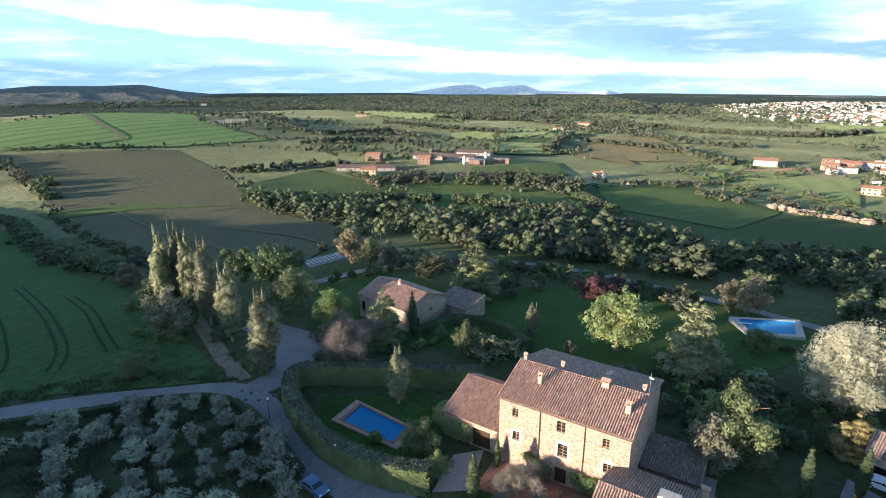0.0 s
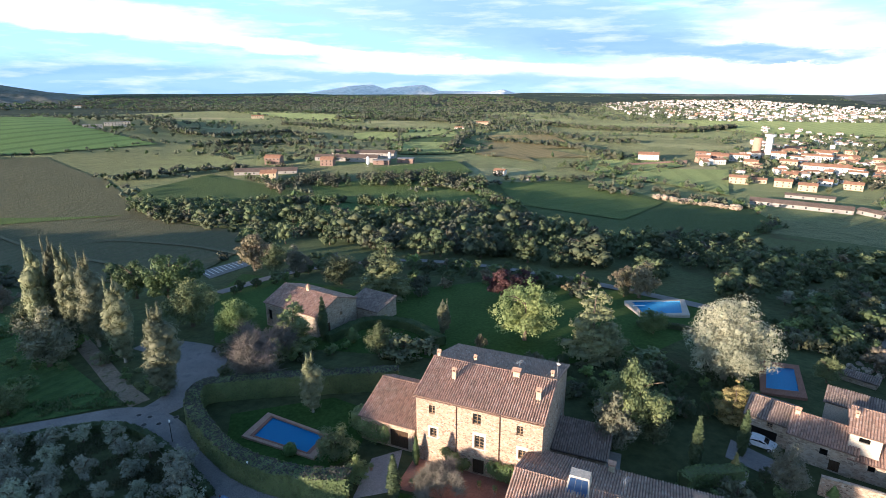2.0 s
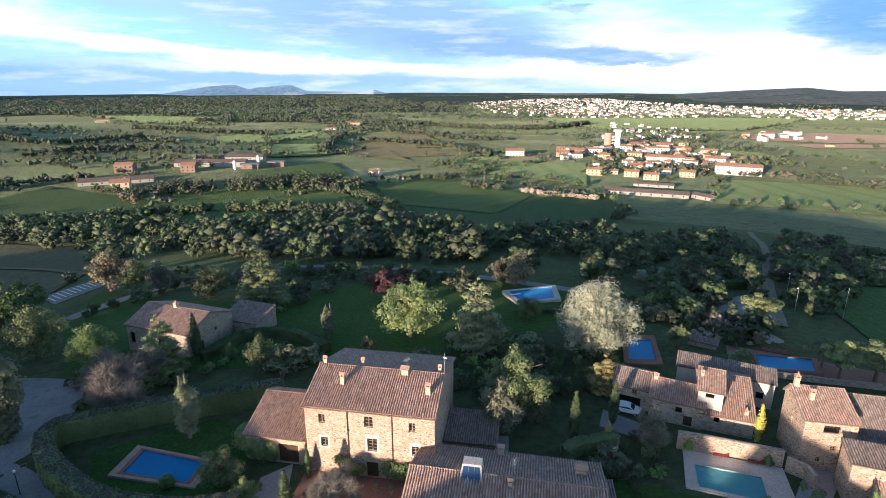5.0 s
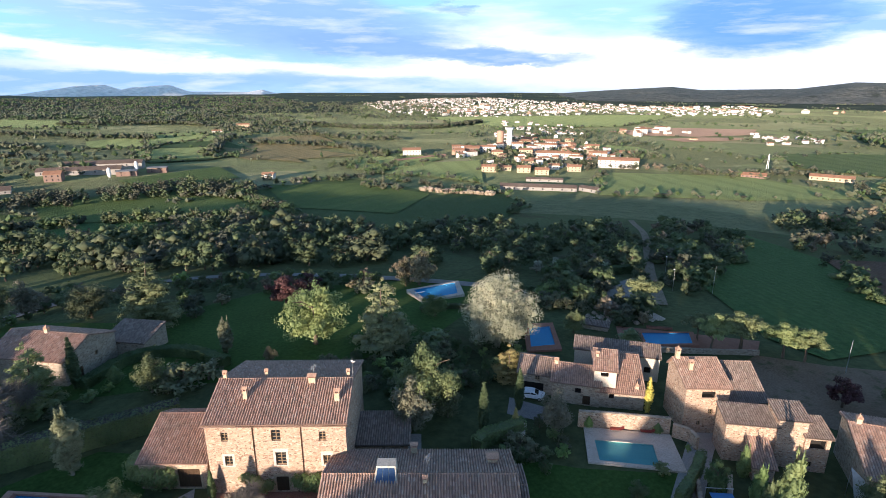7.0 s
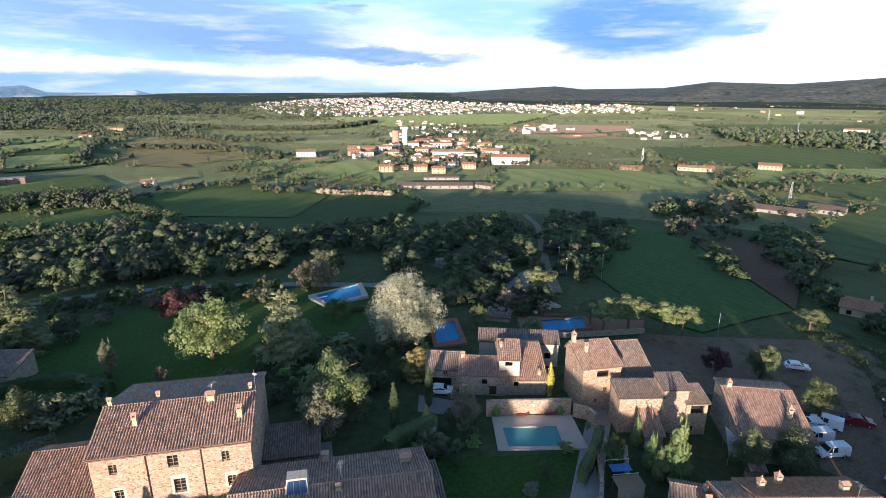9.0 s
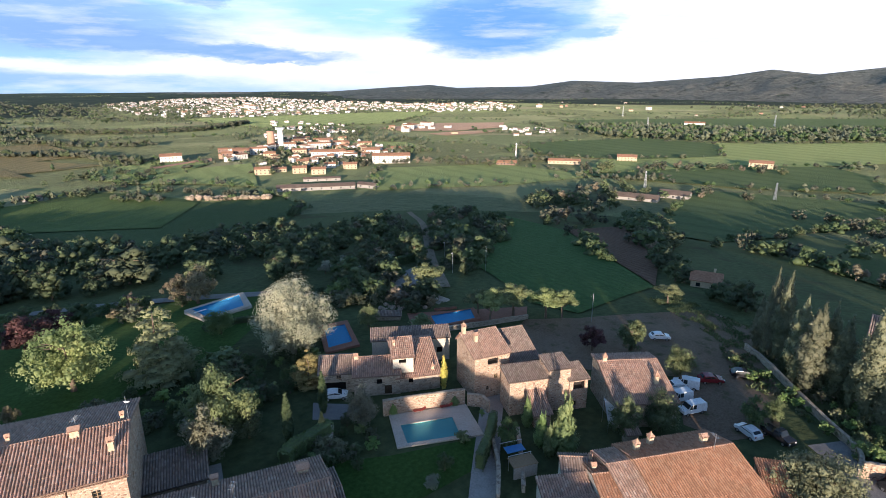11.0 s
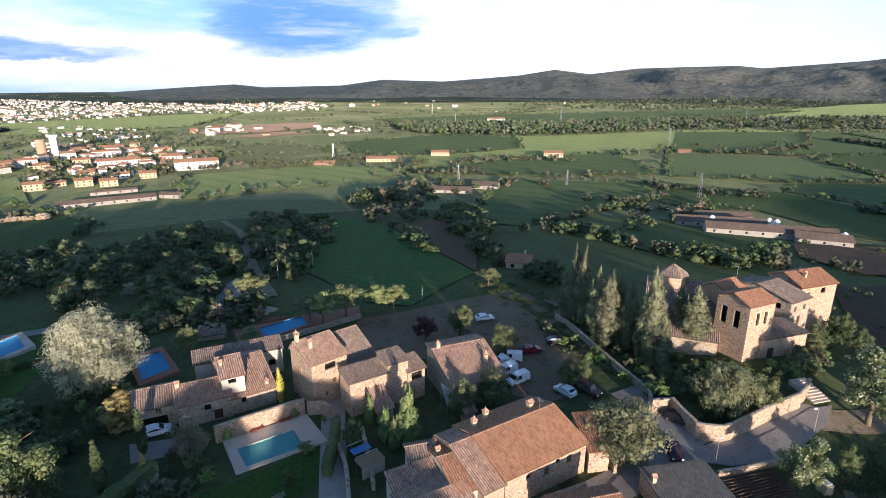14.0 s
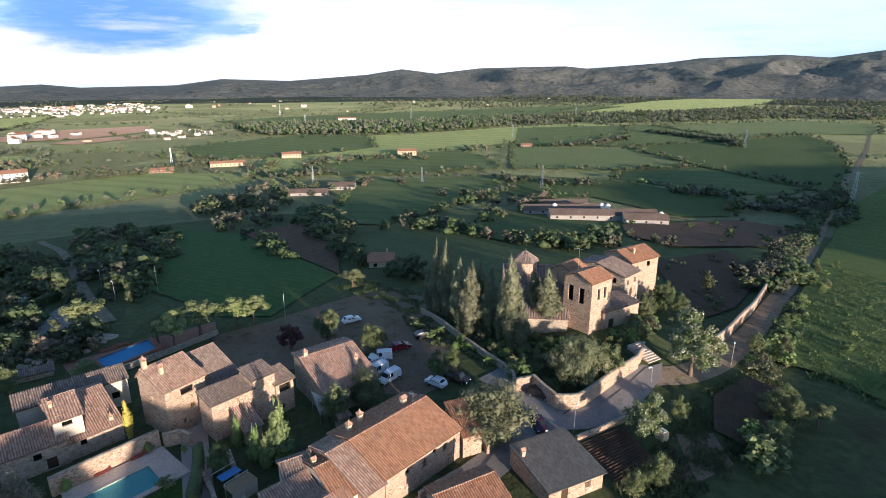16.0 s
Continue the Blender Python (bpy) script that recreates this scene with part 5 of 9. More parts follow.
def round_crown(h, w, z0, n, size, lumps, seed, squash=1.0, limbs=6, bulk=1.0):
    def make():
        rng = np.random.default_rng(seed)
        blobs, cz, rz = [], (h + z0) / 2, (h - z0) / 2
        for i in range(int(lumps * 1.9 / bulk ** 1.2)):
            d = rng.normal(size=3)
            d /= np.linalg.norm(d)
            if i % 3 == 0:
                d[2] = -abs(d[2])
            q = rng.uniform(0.25, 0.95)
            r = w * bulk * rng.uniform(0.06, 0.15)
            k = 1 - 0.4 * max(0, d[2])
            blobs.append((d[0] * w / 2 * q * k, d[1] * w / 2 * q * k, cz + d[2] * rz * q, r, r, r * 0.8 * squash))
        return trunk_shape(rng, h, 0.028 * h + 0.05, limbs, w * 0.4, h * 0.72), crown(rng, blobs, n, size, fill=0.15 if bulk > 1 else 0.3, core=0.66 if bulk > 1 else 0.38, fine=n > 9000)
    return make


def spire(h, w, z0, n, size, seed, belly=0.3, tip=0.0, ragged=0.12, tufts=3):
    """A narrow column: cypress, poplar, clipped cone."""
    def make():
        rng = np.random.default_rng(seed)
        blobs = []
        m = max(8, int(h / (w * 0.28)))
        for i in range(m):
            t = i / (m - 1)
            prof = min(1.0, 0.45 + t / belly * 0.55) if t < belly else (1 - (1 - tip) * ((t - belly) / (1 - belly)) ** 1.7)
            r = w / 2 * max(prof, 0.07)
            for k in range(2):
                blobs.append((rng.normal(0, ragged * w), rng.normal(0, ragged * w), z0 + (h - z0) * t * 0.97, r * rng.uniform(0.75, 1.0), r * rng.uniform(0.75, 1.0), (h - z0) / m * rng.uniform(0.9, 1.5)))
        for i in range(m * tufts):
            t = rng.uniform(0.05, 0.93)
            prof = min(1.0, 0.45 + t / belly * 0.55) if t < belly else (1 - (1 - tip) * ((t - belly) / (1 - belly)) ** 1.7)
            a, r = rng.uniform(0, 6.28), w / 2 * max(prof, 0.07)
            blobs.append((math.cos(a) * r * 0.85, math.sin(a) * r * 0.85, z0 + (h - z0) * t, r * 0.36, r * 0.36, (h - z0) / m * 0.9))
        return trunk_shape(rng, h, 0.012 * h + 0.06, 0, 0, h * 0.8), crown(rng, blobs, n, size, 0.05, 0.8, fine=False)
    return make


def tiers(h, w, n, size, seed, levels=11, rise=0.0):
    """A conifer with spreading, slightly drooping boughs."""
    def make():
        rng = np.random.default_rng(seed)
        blobs = []
        for i in range(levels):
            t = i / (levels - 1)
            R = w / 2 * (1 - t) ** 0.6 + 0.25
            z = h * (0.12 + 0.86 * t)
            for k in range(int(13 * (1 - t)) + 4):
                a = rng.uniform(0, 2 * math.pi)
                q = rng.uniform(0.45, 1.0)
                L = R * rng.uniform(0.28, 0.42) + 0.15
                blobs.append((math.cos(a) * R * q, math.sin(a) * R * q, z - q * R * 0.12 + rise * q, L, L, max(0.22, h * 0.028)))
        return trunk_shape(rng, h, 0.018 * h + 0.06, 0, 0, h * 0.9), crown(rng, blobs, n, size, 0.3, 0.6, fine=False)
    return make


def twiggy(h, w, n, seed):
    """A leafless tree: forking branches and a haze of twigs."""
    def make():
        rng = np.random.default_rng(seed)
        s = Shape()
        tips = []

        def grow(p, d, length, r, level):
            q = p + d * length
            s.tube([p, p.lerp(q, 0.5) + Vector(rng.normal(0, 0.05 * length, 3)), q], [r, r * 0.8, r * 0.6], 5, False)
            if level == 0:
                tips.append(q)
                return
            for _ in range(3):
                d2 = (d + Vector(rng.normal(0, 0.55, 3)) + Vector((0, 0, 0.12))).normalized()
                grow(q, d2, length * rng.uniform(0.6, 0.8), r * 0.55, level - 1)
        grow(Vector((0, 0, -0.3)), Vector((0, 0, 1)), h * 0.24, h * 0.021, 4)
        T = np.array([tuple(t) for t in tips])
        T[:, :2] *= w / max(1e-3, np.abs(T[:, :2]).max() * 2)
        T[:, 2] *= h / T[:, 2].max()
        blobs = [(*t, h * 0.11, h * 0.11, h * 0.10) for t in T]
        return s, (*leaves(rng, blobs, n, 0.55, 0.9, aspect=40), 0)
    return make


kind("poplar", "tall narrow poplar with pale spring leaves", "tree", 15, spire(15, 3.6, 1.4, 8000, 0.27, 11, 0.35, 0.12, 0.13), "poplar", "bark_pale")
kind("silver_poplar", "broad silver-leaved poplar with a dense crown", "tree", 15, round_crown(15, 14.5, 0.6, 52000, 0.24, 150, 12), "silver", "bark_pale")
kind("lime", "round leafy tree in bright spring green", "tree", 10, round_crown(10, 9.5, 0.6, 9200, 0.29, 55, 13), "lime")
kind("leafy", "broadleaf tree with a full green crown", "tree", 10, round_crown(10, 9, 1.2, 6200, 0.30, 46, 14), "leaf")
kind("dark_tree", "dense dark green garden tree", "tree", 9, round_crown(9, 8, 0.6, 2500, 0.44, 30, 15), "dark_leaf")
kind("grey_tree", "feathery grey-green tree with pale twigs", "tree", 9, round_crown(9, 7.5, 0.8, 4800, 0.30, 40, 36), "grey_leaf")
kind("russet_tree", "tree with russet-brown new leaves", "tree", 8, round_crown(8, 7.5, 0.8, 4000, 0.34, 30, 16), "russet")
kind("plum_tree", "purple-leaved plum tree in leaf", "tree", 7, round_crown(7, 6.5, 0.8, 4200, 0.32, 26, 17), "plum")
kind("olive", "small grey-green olive tree", "olive tree", 4.2, round_crown(4.2, 4.6, 0.7, 1300, 0.27, 24, 18), "olive", "bark")
kind("olive_wide", "spreading grey-green olive tree", "olive tree", 4.0, round_crown(4.0, 5.2, 0.6, 1350, 0.27, 26, 28), "olive", "bark")
kind("big_olive", "large rounded green tree", "tree", 8, round_crown(8, 9, 0.6, 8000, 0.25, 40, 19), "leaf")
kind("broad_tree", "broad dense grey-green street tree", "tree", 9, round_crown(9, 10.5, 0.6, 14000, 0.24, 70, 51), "sage")
kind("gold_tree", "golden-yellow conifer with feathery boughs", "tree", 6.5, tiers(6.5, 5.2, 6840, 0.22, 20, 8, 0.3), "gold")
kind("cedar", "tall cedar with tiered drooping boughs", "cedar", 13, tiers(13, 10.5, 9000, 0.33, 21), "cedar")
kind("conifer", "pale green conifer with soft boughs", "conifer", 12, tiers(12, 7.5, 8000, 0.32, 22, 14), "lime")
kind("cypress", "slender clipped dark green cypress", "cypress", 7, spire(7, 1.25, 0.1, 2600, 0.25, 23, 0.35, 0.22, 0.02, 0), "dark_leaf")
kind("tall_cypress", "tall dark cypress with a bare pale trunk", "cypress", 12, spire(12, 3.9, 1.5, 6500, 0.27, 24, 0.34, 0.10, 0.05, 1), "cypress", "bark_pale")
kind("thuja", "broad cone-shaped green conifer", "conifer", 8, spire(8, 3.6, 0.1, 3600, 0.32, 25, 0.25, 0.03, 0.08), "hedge")
kind("gold_cypress", "small golden clipped cypress", "cypress", 3, spire(3, 0.9, 0.05, 1026, 0.14, 26, 0.4, 0.35, 0.02, 0), "gold")
kind("bare_tree", "leafless spreading tree with fine grey-brown twigs", "tree", 6, twiggy(6, 8, 5200, 27), "twig")
kind("shrub", "rounded green garden shrub", "shrub", 2.2, round_crown(2.2, 2.8, 0.0, 420, 0.32, 16, 29, limbs=2), "hedge")
kind("grey_shrub", "rounded grey-green garden shrub", "shrub", 2.4, round_crown(2.4, 3.2, 0.0, 420, 0.33, 16, 30, limbs=2), "sage")
kind("blossom_tree", "tree with fresh leaves and white blossom", "tree", 7, round_crown(7, 6, 0.8, 6500, 0.26, 28, 31), "leaf")
kind("umbrella_tree", "small umbrella-shaped tree with a lit yellow-green crown", "tree", 6, round_crown(6, 6.4, 2.6, 4940, 0.25, 20, 32, 0.6), "lime")
kind("box_ball", "clipped round green box bush", "shrub", 2, spire(2, 2.6, 0.0, 891, 0.16, 33, 0.4, 0.35, 0.02, 0), "hedge")
kind("valley_tree", "leafy tree in the valley", "tree", 9, round_crown(9, 9, 0.6, 620, 0.72, 22, 41, limbs=4, bulk=1.35), "valley_leaf")
kind("valley_tree_wide", "wide leafy tree in the valley", "tree", 8, round_crown(8, 11, 0.4, 700, 0.74, 26, 42, limbs=4, bulk=1.35), "valley_leaf")
kind("valley_dark", "dark green tree in the valley", "tree", 8, round_crown(8, 8.5, 0.3, 560, 0.72, 22, 43, limbs=4, bulk=1.35), "dark_leaf")
kind("valley_olive", "grey-green tree in the valley", "tree", 6, round_crown(6, 7, 0.3, 460, 0.66, 20, 44, limbs=4, bulk=1.35), "valley_sage")
kind("valley_russet", "brownish tree in the valley", "tree", 8, round_crown(8, 8, 0.5, 460, 0.68, 20, 45, limbs=4, bulk=1.35), "russet")
kind("valley_lime", "light green tree in the valley", "tree", 7, round_crown(7, 7, 0.5, 460, 0.66, 20, 46, limbs=4, bulk=1.35), "leaf")
kind("valley_reed", "bank of tall dry reeds in the valley", "reeds", 3, spire(3, 3.4, 0.0, 260, 0.58, 48, 0.6, 0.7, 0.15), "reed")
kind("valley_bush", "low dense bush in the valley", "bush", 3.5, round_crown(3.5, 6, 0.0, 300, 0.62, 16, 47, limbs=2, bulk=1.35), "dark_leaf")

TREE_RNG = random.Random(5)


CROWDS = {}


def tree(name, x, y, h, wide=1.0, group="", z=None):
    k = KINDS[name]
    s = h / k["h"]
    if name.startswith("valley") and math.hypot(x, y) > 165:
        CROWDS.setdefault(name, []).append((x, y, s, wide, TREE_RNG.uniform(0, 6.28)))
        return None
    m = Matrix.LocRotScale((x, y, (gz(x, y) if z is None else z) - 0.05), Euler((0, 0, TREE_RNG.uniform(0, 6.28))), (s * wide, s * wide, s))
    if k["root"] is None:
        sh, (V, F, nc) = k["make"]()
        root = thing("tree" if k["category"] in ("tree", "conifer", "cedar") else k["category"].replace(" ", "_"), k["words"], k["category"], None, group or k["words"].split(" ")[0] + " " + k["category"] + "s")
        part("trunk", sh.mesh("trunk", M[k["bark"]], True), root)
        part("crown", np_mesh("crown", V, F, M[k["leaf"]], smooth=True), root)
        if name == "blossom_tree":
            B = V[nc:].reshape(-1, 3, 3)[::4]
            mid = B.mean(1, keepdims=True)
            out = (mid + (B - mid) * 0.7) * 1.03 - np.array([0, 0, 0.12])
            part("blossom", np_mesh("blossom", out.reshape(-1, 3), np.arange(len(out) * 3).reshape(-1, 3), M["blossom"]), root, "white blossom")
        root.matrix_basis = m
        k["root"] = root
        return root
    ob = copy_thing(k["root"], Matrix())
    ob.matrix_basis = m
    return ob


GLADES = [
    [(130, 449), (264, 313), (246, 268), (168, 232), (120, 224), (93, 265)],
    [(-73, 440), (5, 476), (90, 462), (104, 380), (100, 345), (48, 382), (-27, 399)],
    [(198, 240), (271, 266), (330, 241), (275, 214), (176, 192)],
]


def on_way(x, y):
    """True close to a lane or on a paved court."""
    for line, w in ((FAR_LANE, 3.6), (MAIN_ROAD, 4.0), (CART, 4.0), (LANE, 4.5)):
        for (ax, ay), (bx, by) in zip(line, line[1:]):
            t = max(0, min(1, ((x - ax) * (bx - ax) + (y - ay) * (by - ay)) / ((bx - ax) ** 2 + (by - ay) ** 2)))
            if math.hypot(x - ax - t * (bx - ax), y - ay - t * (by - ay)) < w:
                return True
    return any(bool(inside(p, np.array(x), np.array(y))) for p in (COURT, *GLADES))


def wood(kinds, n, h0, h1, *poly, gap=3.0, seed=1):
    """Scatters single trees over a stretch of the plan, keeping a gap between them."""
    rng = random.Random(seed)
    xs, ys = [p[0] for p in poly], [p[1] for p in poly]
    placed, tries = [], 0
    while len(placed) < n and tries < n * 40:
        tries += 1
        x, y = rng.uniform(min(xs), max(xs)), rng.uniform(min(ys), max(ys))
        if not inside(list(poly), np.array(x), np.array(y)) or on_way(x, y) or any((x - a) ** 2 + (y - b) ** 2 < gap * gap for a, b in placed):
            continue
        placed.append((x, y))
        tree(rng.choice(kinds), x, y, rng.uniform(h0, h1), rng.uniform(0.85, 1.25))


def tree_line(kinds, gap, h0, h1, *pts, seed=1, jitter=1.5):
    rng = random.Random(seed)
    for p in smooth_line(list(pts), gap):
        x, y = p.x + rng.gauss(0, jitter), p.y + rng.gauss(0, jitter)
        if any(bool(inside(q, np.array(x), np.array(y))) for q in GLADES):
            continue
        tree(rng.choice(kinds), x, y, rng.uniform(h0, h1), rng.uniform(0.85, 1.3))


def far_trees(name, label, spots, mat, seed, quads=16):
    """Woods too far off to count: one mesh of many ragged crowns, dense inside, leafy outside."""
    rng = np.random.default_rng(seed)
    Vs = []
    for x, y, h, w in spots:
        blobs = [(rng.normal(0, w * 0.22), rng.normal(0, w * 0.22), h * rng.uniform(0.3, 0.78), w * 0.27, w * 0.27, h * 0.22) for _ in range(3)]
        V, _ = leaves(rng, blobs, quads, h * 0.24, 0.1)
        parts = [V]
        for bx, by, bz, rx, ry, rz in blobs:
            O = OCTA_V * np.array([rx, ry, rz * 1.1]) * rng.uniform(0.75, 1.25, (6, 1)) + np.array([bx, by, bz]) + rng.normal(0, 0.05 * h, (6, 3))
            parts.append(O[OCTA_F].reshape(-1, 3))
        Vs.append(np.concatenate(parts) + np.array([x, y, gz(x, y)]))
    V = np.concatenate(Vs)
    tagged(new(name, np_mesh(name, V, np.arange(len(V)).reshape(-1, 3), mat)), label, "woods", kind="stuff")


def hedge(name, label, pts, h, w, mats, dens=190, size=0.34):
    """A clipped hedge along a line: a solid core with leaves all over it."""
    line = smooth_line(pts, 0.9)
    rng = np.random.default_rng(len(line))
    V, F, C, N = [], [], [], []
    for i, p in enumerate(line):
        d = (line[min(i + 1, len(line) - 1)] - line[max(i - 1, 0)]).normalized()
        n = Vector((-d.y, d.x, 0))
        z = gz(p.x, p.y)
        ww, hh = w * (1 + rng.normal(0, 0.05)), h * (1 + rng.normal(0, 0.02))
        for a, b in ((-0.5, -0.1), (-0.5, 0.93), (-0.38, 1.0), (0.38, 1.0), (0.5, 0.93), (0.5, -0.1)):
            q = p + n * (a * ww)
            V.append((q.x, q.y, z + b * hh))
        for k in range(int(dens * (2 * h + w) / 6)):
            t = rng.random() * (2 * h + w)
            if t < h:
                c, nn = p - n * ww * 0.5 + Vector((0, 0, t)), -n
            elif t < 2 * h:
                c, nn = p + n * ww * 0.5 + Vector((0, 0, t - h)), n
            else:
                c, nn = p + n * (ww * (rng.random() - 0.5)) + Vector((0, 0, hh)), Vector((0, 0, 1))
            c = c + d * rng.uniform(-0.5, 0.5) + nn * rng.uniform(-0.05, 0.12)
            C.append((c.x, c.y, c.z + z))
            N.append(tuple(nn))
    for i in range(len(line) - 1):
        for k in range(5):
            F.append((i * 6 + k, (i + 1) * 6 + k, (i + 1) * 6 + k + 1, i * 6 + k + 1))
    F += [tuple(range(6)), tuple(range(len(V) - 1, len(V) - 7, -1))]
    root = thing(name, label, "hedge")
    part("core", mesh_of("core", V, F, M[mats[0]]), root)
    C, N = np.array(C), np.array(N)
    nr = N + rng.normal(size=N.shape) * 0.45
    nr /= np.linalg.norm(nr, axis=1, keepdims=True)
    a = np.cross(nr, rng.normal(size=N.shape))
    a /= np.linalg.norm(a, axis=1, keepdims=True)
    b = np.cross(nr, a)
    s = size * rng.uniform(0.6, 1.3, len(C))[:, None] / 2
    Q = np.stack([C - a * s, C + b * s * 0.7, C + a * s, C - b * s * 0.7], 1).reshape(-1, 3)
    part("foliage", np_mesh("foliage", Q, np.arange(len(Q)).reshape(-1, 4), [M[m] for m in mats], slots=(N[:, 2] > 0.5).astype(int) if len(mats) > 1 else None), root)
    return root



def olives(gap, *poly):
    """An olive grove in uneven rows."""
    rng = random.Random(3)
    xs, ys = [p[0] for p in poly], [p[1] for p in poly]
    y, row = min(ys), 0
    while y < max(ys):
        x = min(xs) + (gap / 2 if row % 2 else 0)
        while x < max(xs):
            px, py = x + rng.gauss(0, 0.6), y + rng.gauss(0, 0.6)
            if inside(list(poly), np.array(px), np.array(py)) and rng.random() < 0.93:
                tree(rng.choice(["olive", "olive_wide"]), px, py, rng.uniform(2.6, 4.4), rng.uniform(0.85, 1.1), "olive grove")
            x += gap
        y += gap * 0.9
        row += 1


def off_fields(spots):
    """Leaves out trees that would stand in the middle of a field."""
    xy = np.array([s[:2] for s in spots])
    bad = np.zeros(len(xy), bool)
    for poly in FIELDS:
        bad |= inside(poly, xy[:, 0], xy[:, 1])
    return [s for s, b in zip(spots, bad) if not b]


FAR_MATS = ["valley_sage", "dark_leaf", "far_leaf"]


def far_wood(n, h0, h1, seed, *poly, wide=1.0):
    rng = random.Random(seed)
    xs, ys = [p[0] for p in poly], [p[1] for p in poly]
    spots, tries = [], 0
    while len(spots) < n and tries < n * 60:
        tries += 1
        x, y = rng.uniform(min(xs), max(xs)), rng.uniform(min(ys), max(ys))
        if inside(list(poly), np.array(x), np.array(y)) and math.hypot(x, y) < 4400:
            h = rng.uniform(h0, h1)
            spots.append((x, y, h, h * wide * rng.uniform(0.8, 1.3)))
    spots = off_fields(spots)
    for k, name in enumerate(FAR_MATS):
        part_of = [s for i, s in enumerate(spots) if (i * 7 + i // 3) % 3 == k]
        far_trees("distant_trees", "distant mixed woodland on the plain", part_of, M[name], seed + k, 4)


def belt(h0, h1, seed, *pts, rows=2, gap=5.5):
    """A dense belt of trees along a line of the plan."""
    rng = random.Random(seed)
    for p in smooth_line(list(pts), gap):
        for _ in range(rows):
            x, y, h = p.x + rng.gauss(0, 4), p.y + rng.gauss(0, 4), rng.uniform(h0, h1)
            if on_way(x, y):
                continue
            if math.hypot(x, y) < 420:
                tree(rng.choice(HEDGE_KINDS), x, y, h, rng.uniform(0.9, 1.3))
            else:
                BELTS.append((x, y, h, h * rng.uniform(0.9, 1.4)))


def plant_belts():
    for k, name in enumerate(FAR_MATS):
        far_trees("distant_trees", "tree belts between the fields of the plain", BELTS[k::3], M[name], 90 + k, 16)


BELTS = []
HEDGE_KINDS = ["valley_tree", "valley_dark", "valley_olive", "valley_bush", "valley_bush", "valley_lime"]


def field_edges(gap, seed):
    """Broken hedgerows and odd trees along the edges of the fields."""
    rng = random.Random(seed)
    far = []
    for poly in HEDGED:
        for a, b in zip(poly, poly[1:] + poly[:1]):
            L = math.dist(a, b)
            thick = rng.random()
            for i in range(int(L / gap)):
                if thick < 0.22 or rng.random() > thick:
                    continue
                t = (i + rng.random()) * gap / L
                x, y = a[0] + (b[0] - a[0]) * t + rng.gauss(0, 2.5), a[1] + (b[1] - a[1]) * t + rng.gauss(0, 2.5)
                r = math.hypot(x, y)
                if r < 190 or not -48 < math.degrees(math.atan2(x, y)) < 138:
                    continue
                if r < 420:
                    tree(rng.choice(HEDGE_KINDS), x, y, rng.uniform(2.5, 6.5), rng.uniform(0.9, 1.3))
                elif r < 3500:
                    h = rng.uniform(3, 8)
                    far.append((x, y, h, h * rng.uniform(0.9, 1.5)))
    for k, name in enumerate(FAR_MATS):
        far_trees("distant_trees", "hedgerow trees round the middle fields", far[k::3], M[name], seed + k, 14)


def plain_hedgerows(lines, seed):
    """Tree lines that part the far fields, out to the foot of the hills."""
    rng = random.Random(seed)
    spots = []
    for _ in range(lines):
        r = 650 * math.exp(rng.random() * 1.85)
        a = radians(rng.uniform(-46, 136))
        x, y = r * math.sin(a), r * math.cos(a)
        d = radians(rng.choice([25, 115]) + rng.gauss(0, 14)) if rng.random() < 0.6 else a + math.pi / 2 + rng.gauss(0, 0.25)
        n = rng.randint(8, 34)
        gap = rng.uniform(7, 13)
        for i in range(n):
            px, py = x + math.sin(d) * gap * i + rng.gauss(0, 4), y + math.cos(d) * gap * i + rng.gauss(0, 4)
            if 600 < math.hypot(px, py) < 4300 and rng.random() < 0.86:
                h = rng.uniform(4, 10)
                spots.append((px, py, h, h * rng.uniform(0.8, 1.4)))
    spots = off_fields(spots)
    for k, name in enumerate(FAR_MATS):
        far_trees("distant_trees", "tree lines between the far fields", spots[k::3], M[name], seed + k, 16)



def plant_crowds():
    """The valley's many trees, joined kind by kind."""
    for name, spots in CROWDS.items():
        k = KINDS[name]
        sh, (V, F, nc) = k["make"]()
        T = np.array(sh.v)
        tf = np.array([f for f in sh.f if len(f) == 4])
        core = nc // 12 * 6
        few = int((len(V) - nc) / 3 * 0.36)
        tri = V[nc:nc + few * 3].reshape(-1, 3, 3)
        mid = tri.mean(1, keepdims=True)
        lump = V[:core].reshape(-1, 6, 3)
        lump = lump.mean(1, keepdims=True) + (lump - lump.mean(1, keepdims=True)) * 1.3
        thin = (np.concatenate([lump.reshape(-1, 3), (mid + (tri - mid) * 1.25).reshape(-1, 3)]), np.concatenate([F[:core // 6 * 8], core + np.arange(few * 3).reshape(-1, 3)]))
        for label, near, far, mat in (("trunks and limbs of the valley trees", (T, tf), (T[:35], tf[:28]), M[k["bark"]]),
                                      ("crowns of the many valley trees: " + k["words"].split(" in ")[0], (V, F), thin, M[k["leaf"]])):
            Vs, Fs, base = [], [], 0
            for x, y, s, wide, a in spots:
                W, Q = far if math.hypot(x, y) > 200 else near
                c, n = math.cos(a), math.sin(a)
                Vs.append(np.stack([(W[:, 0] * c - W[:, 1] * n) * s * wide + x, (W[:, 0] * n + W[:, 1] * c) * s * wide + y, W[:, 2] * s + gz(x, y) - 0.05], -1))
                Fs.append(Q + base)
                base += len(W)
            tagged(new("valley_trees", np_mesh("valley_trees", np.concatenate(Vs), np.concatenate(Fs), mat, smooth=True)), label, "trees", kind="stuff")


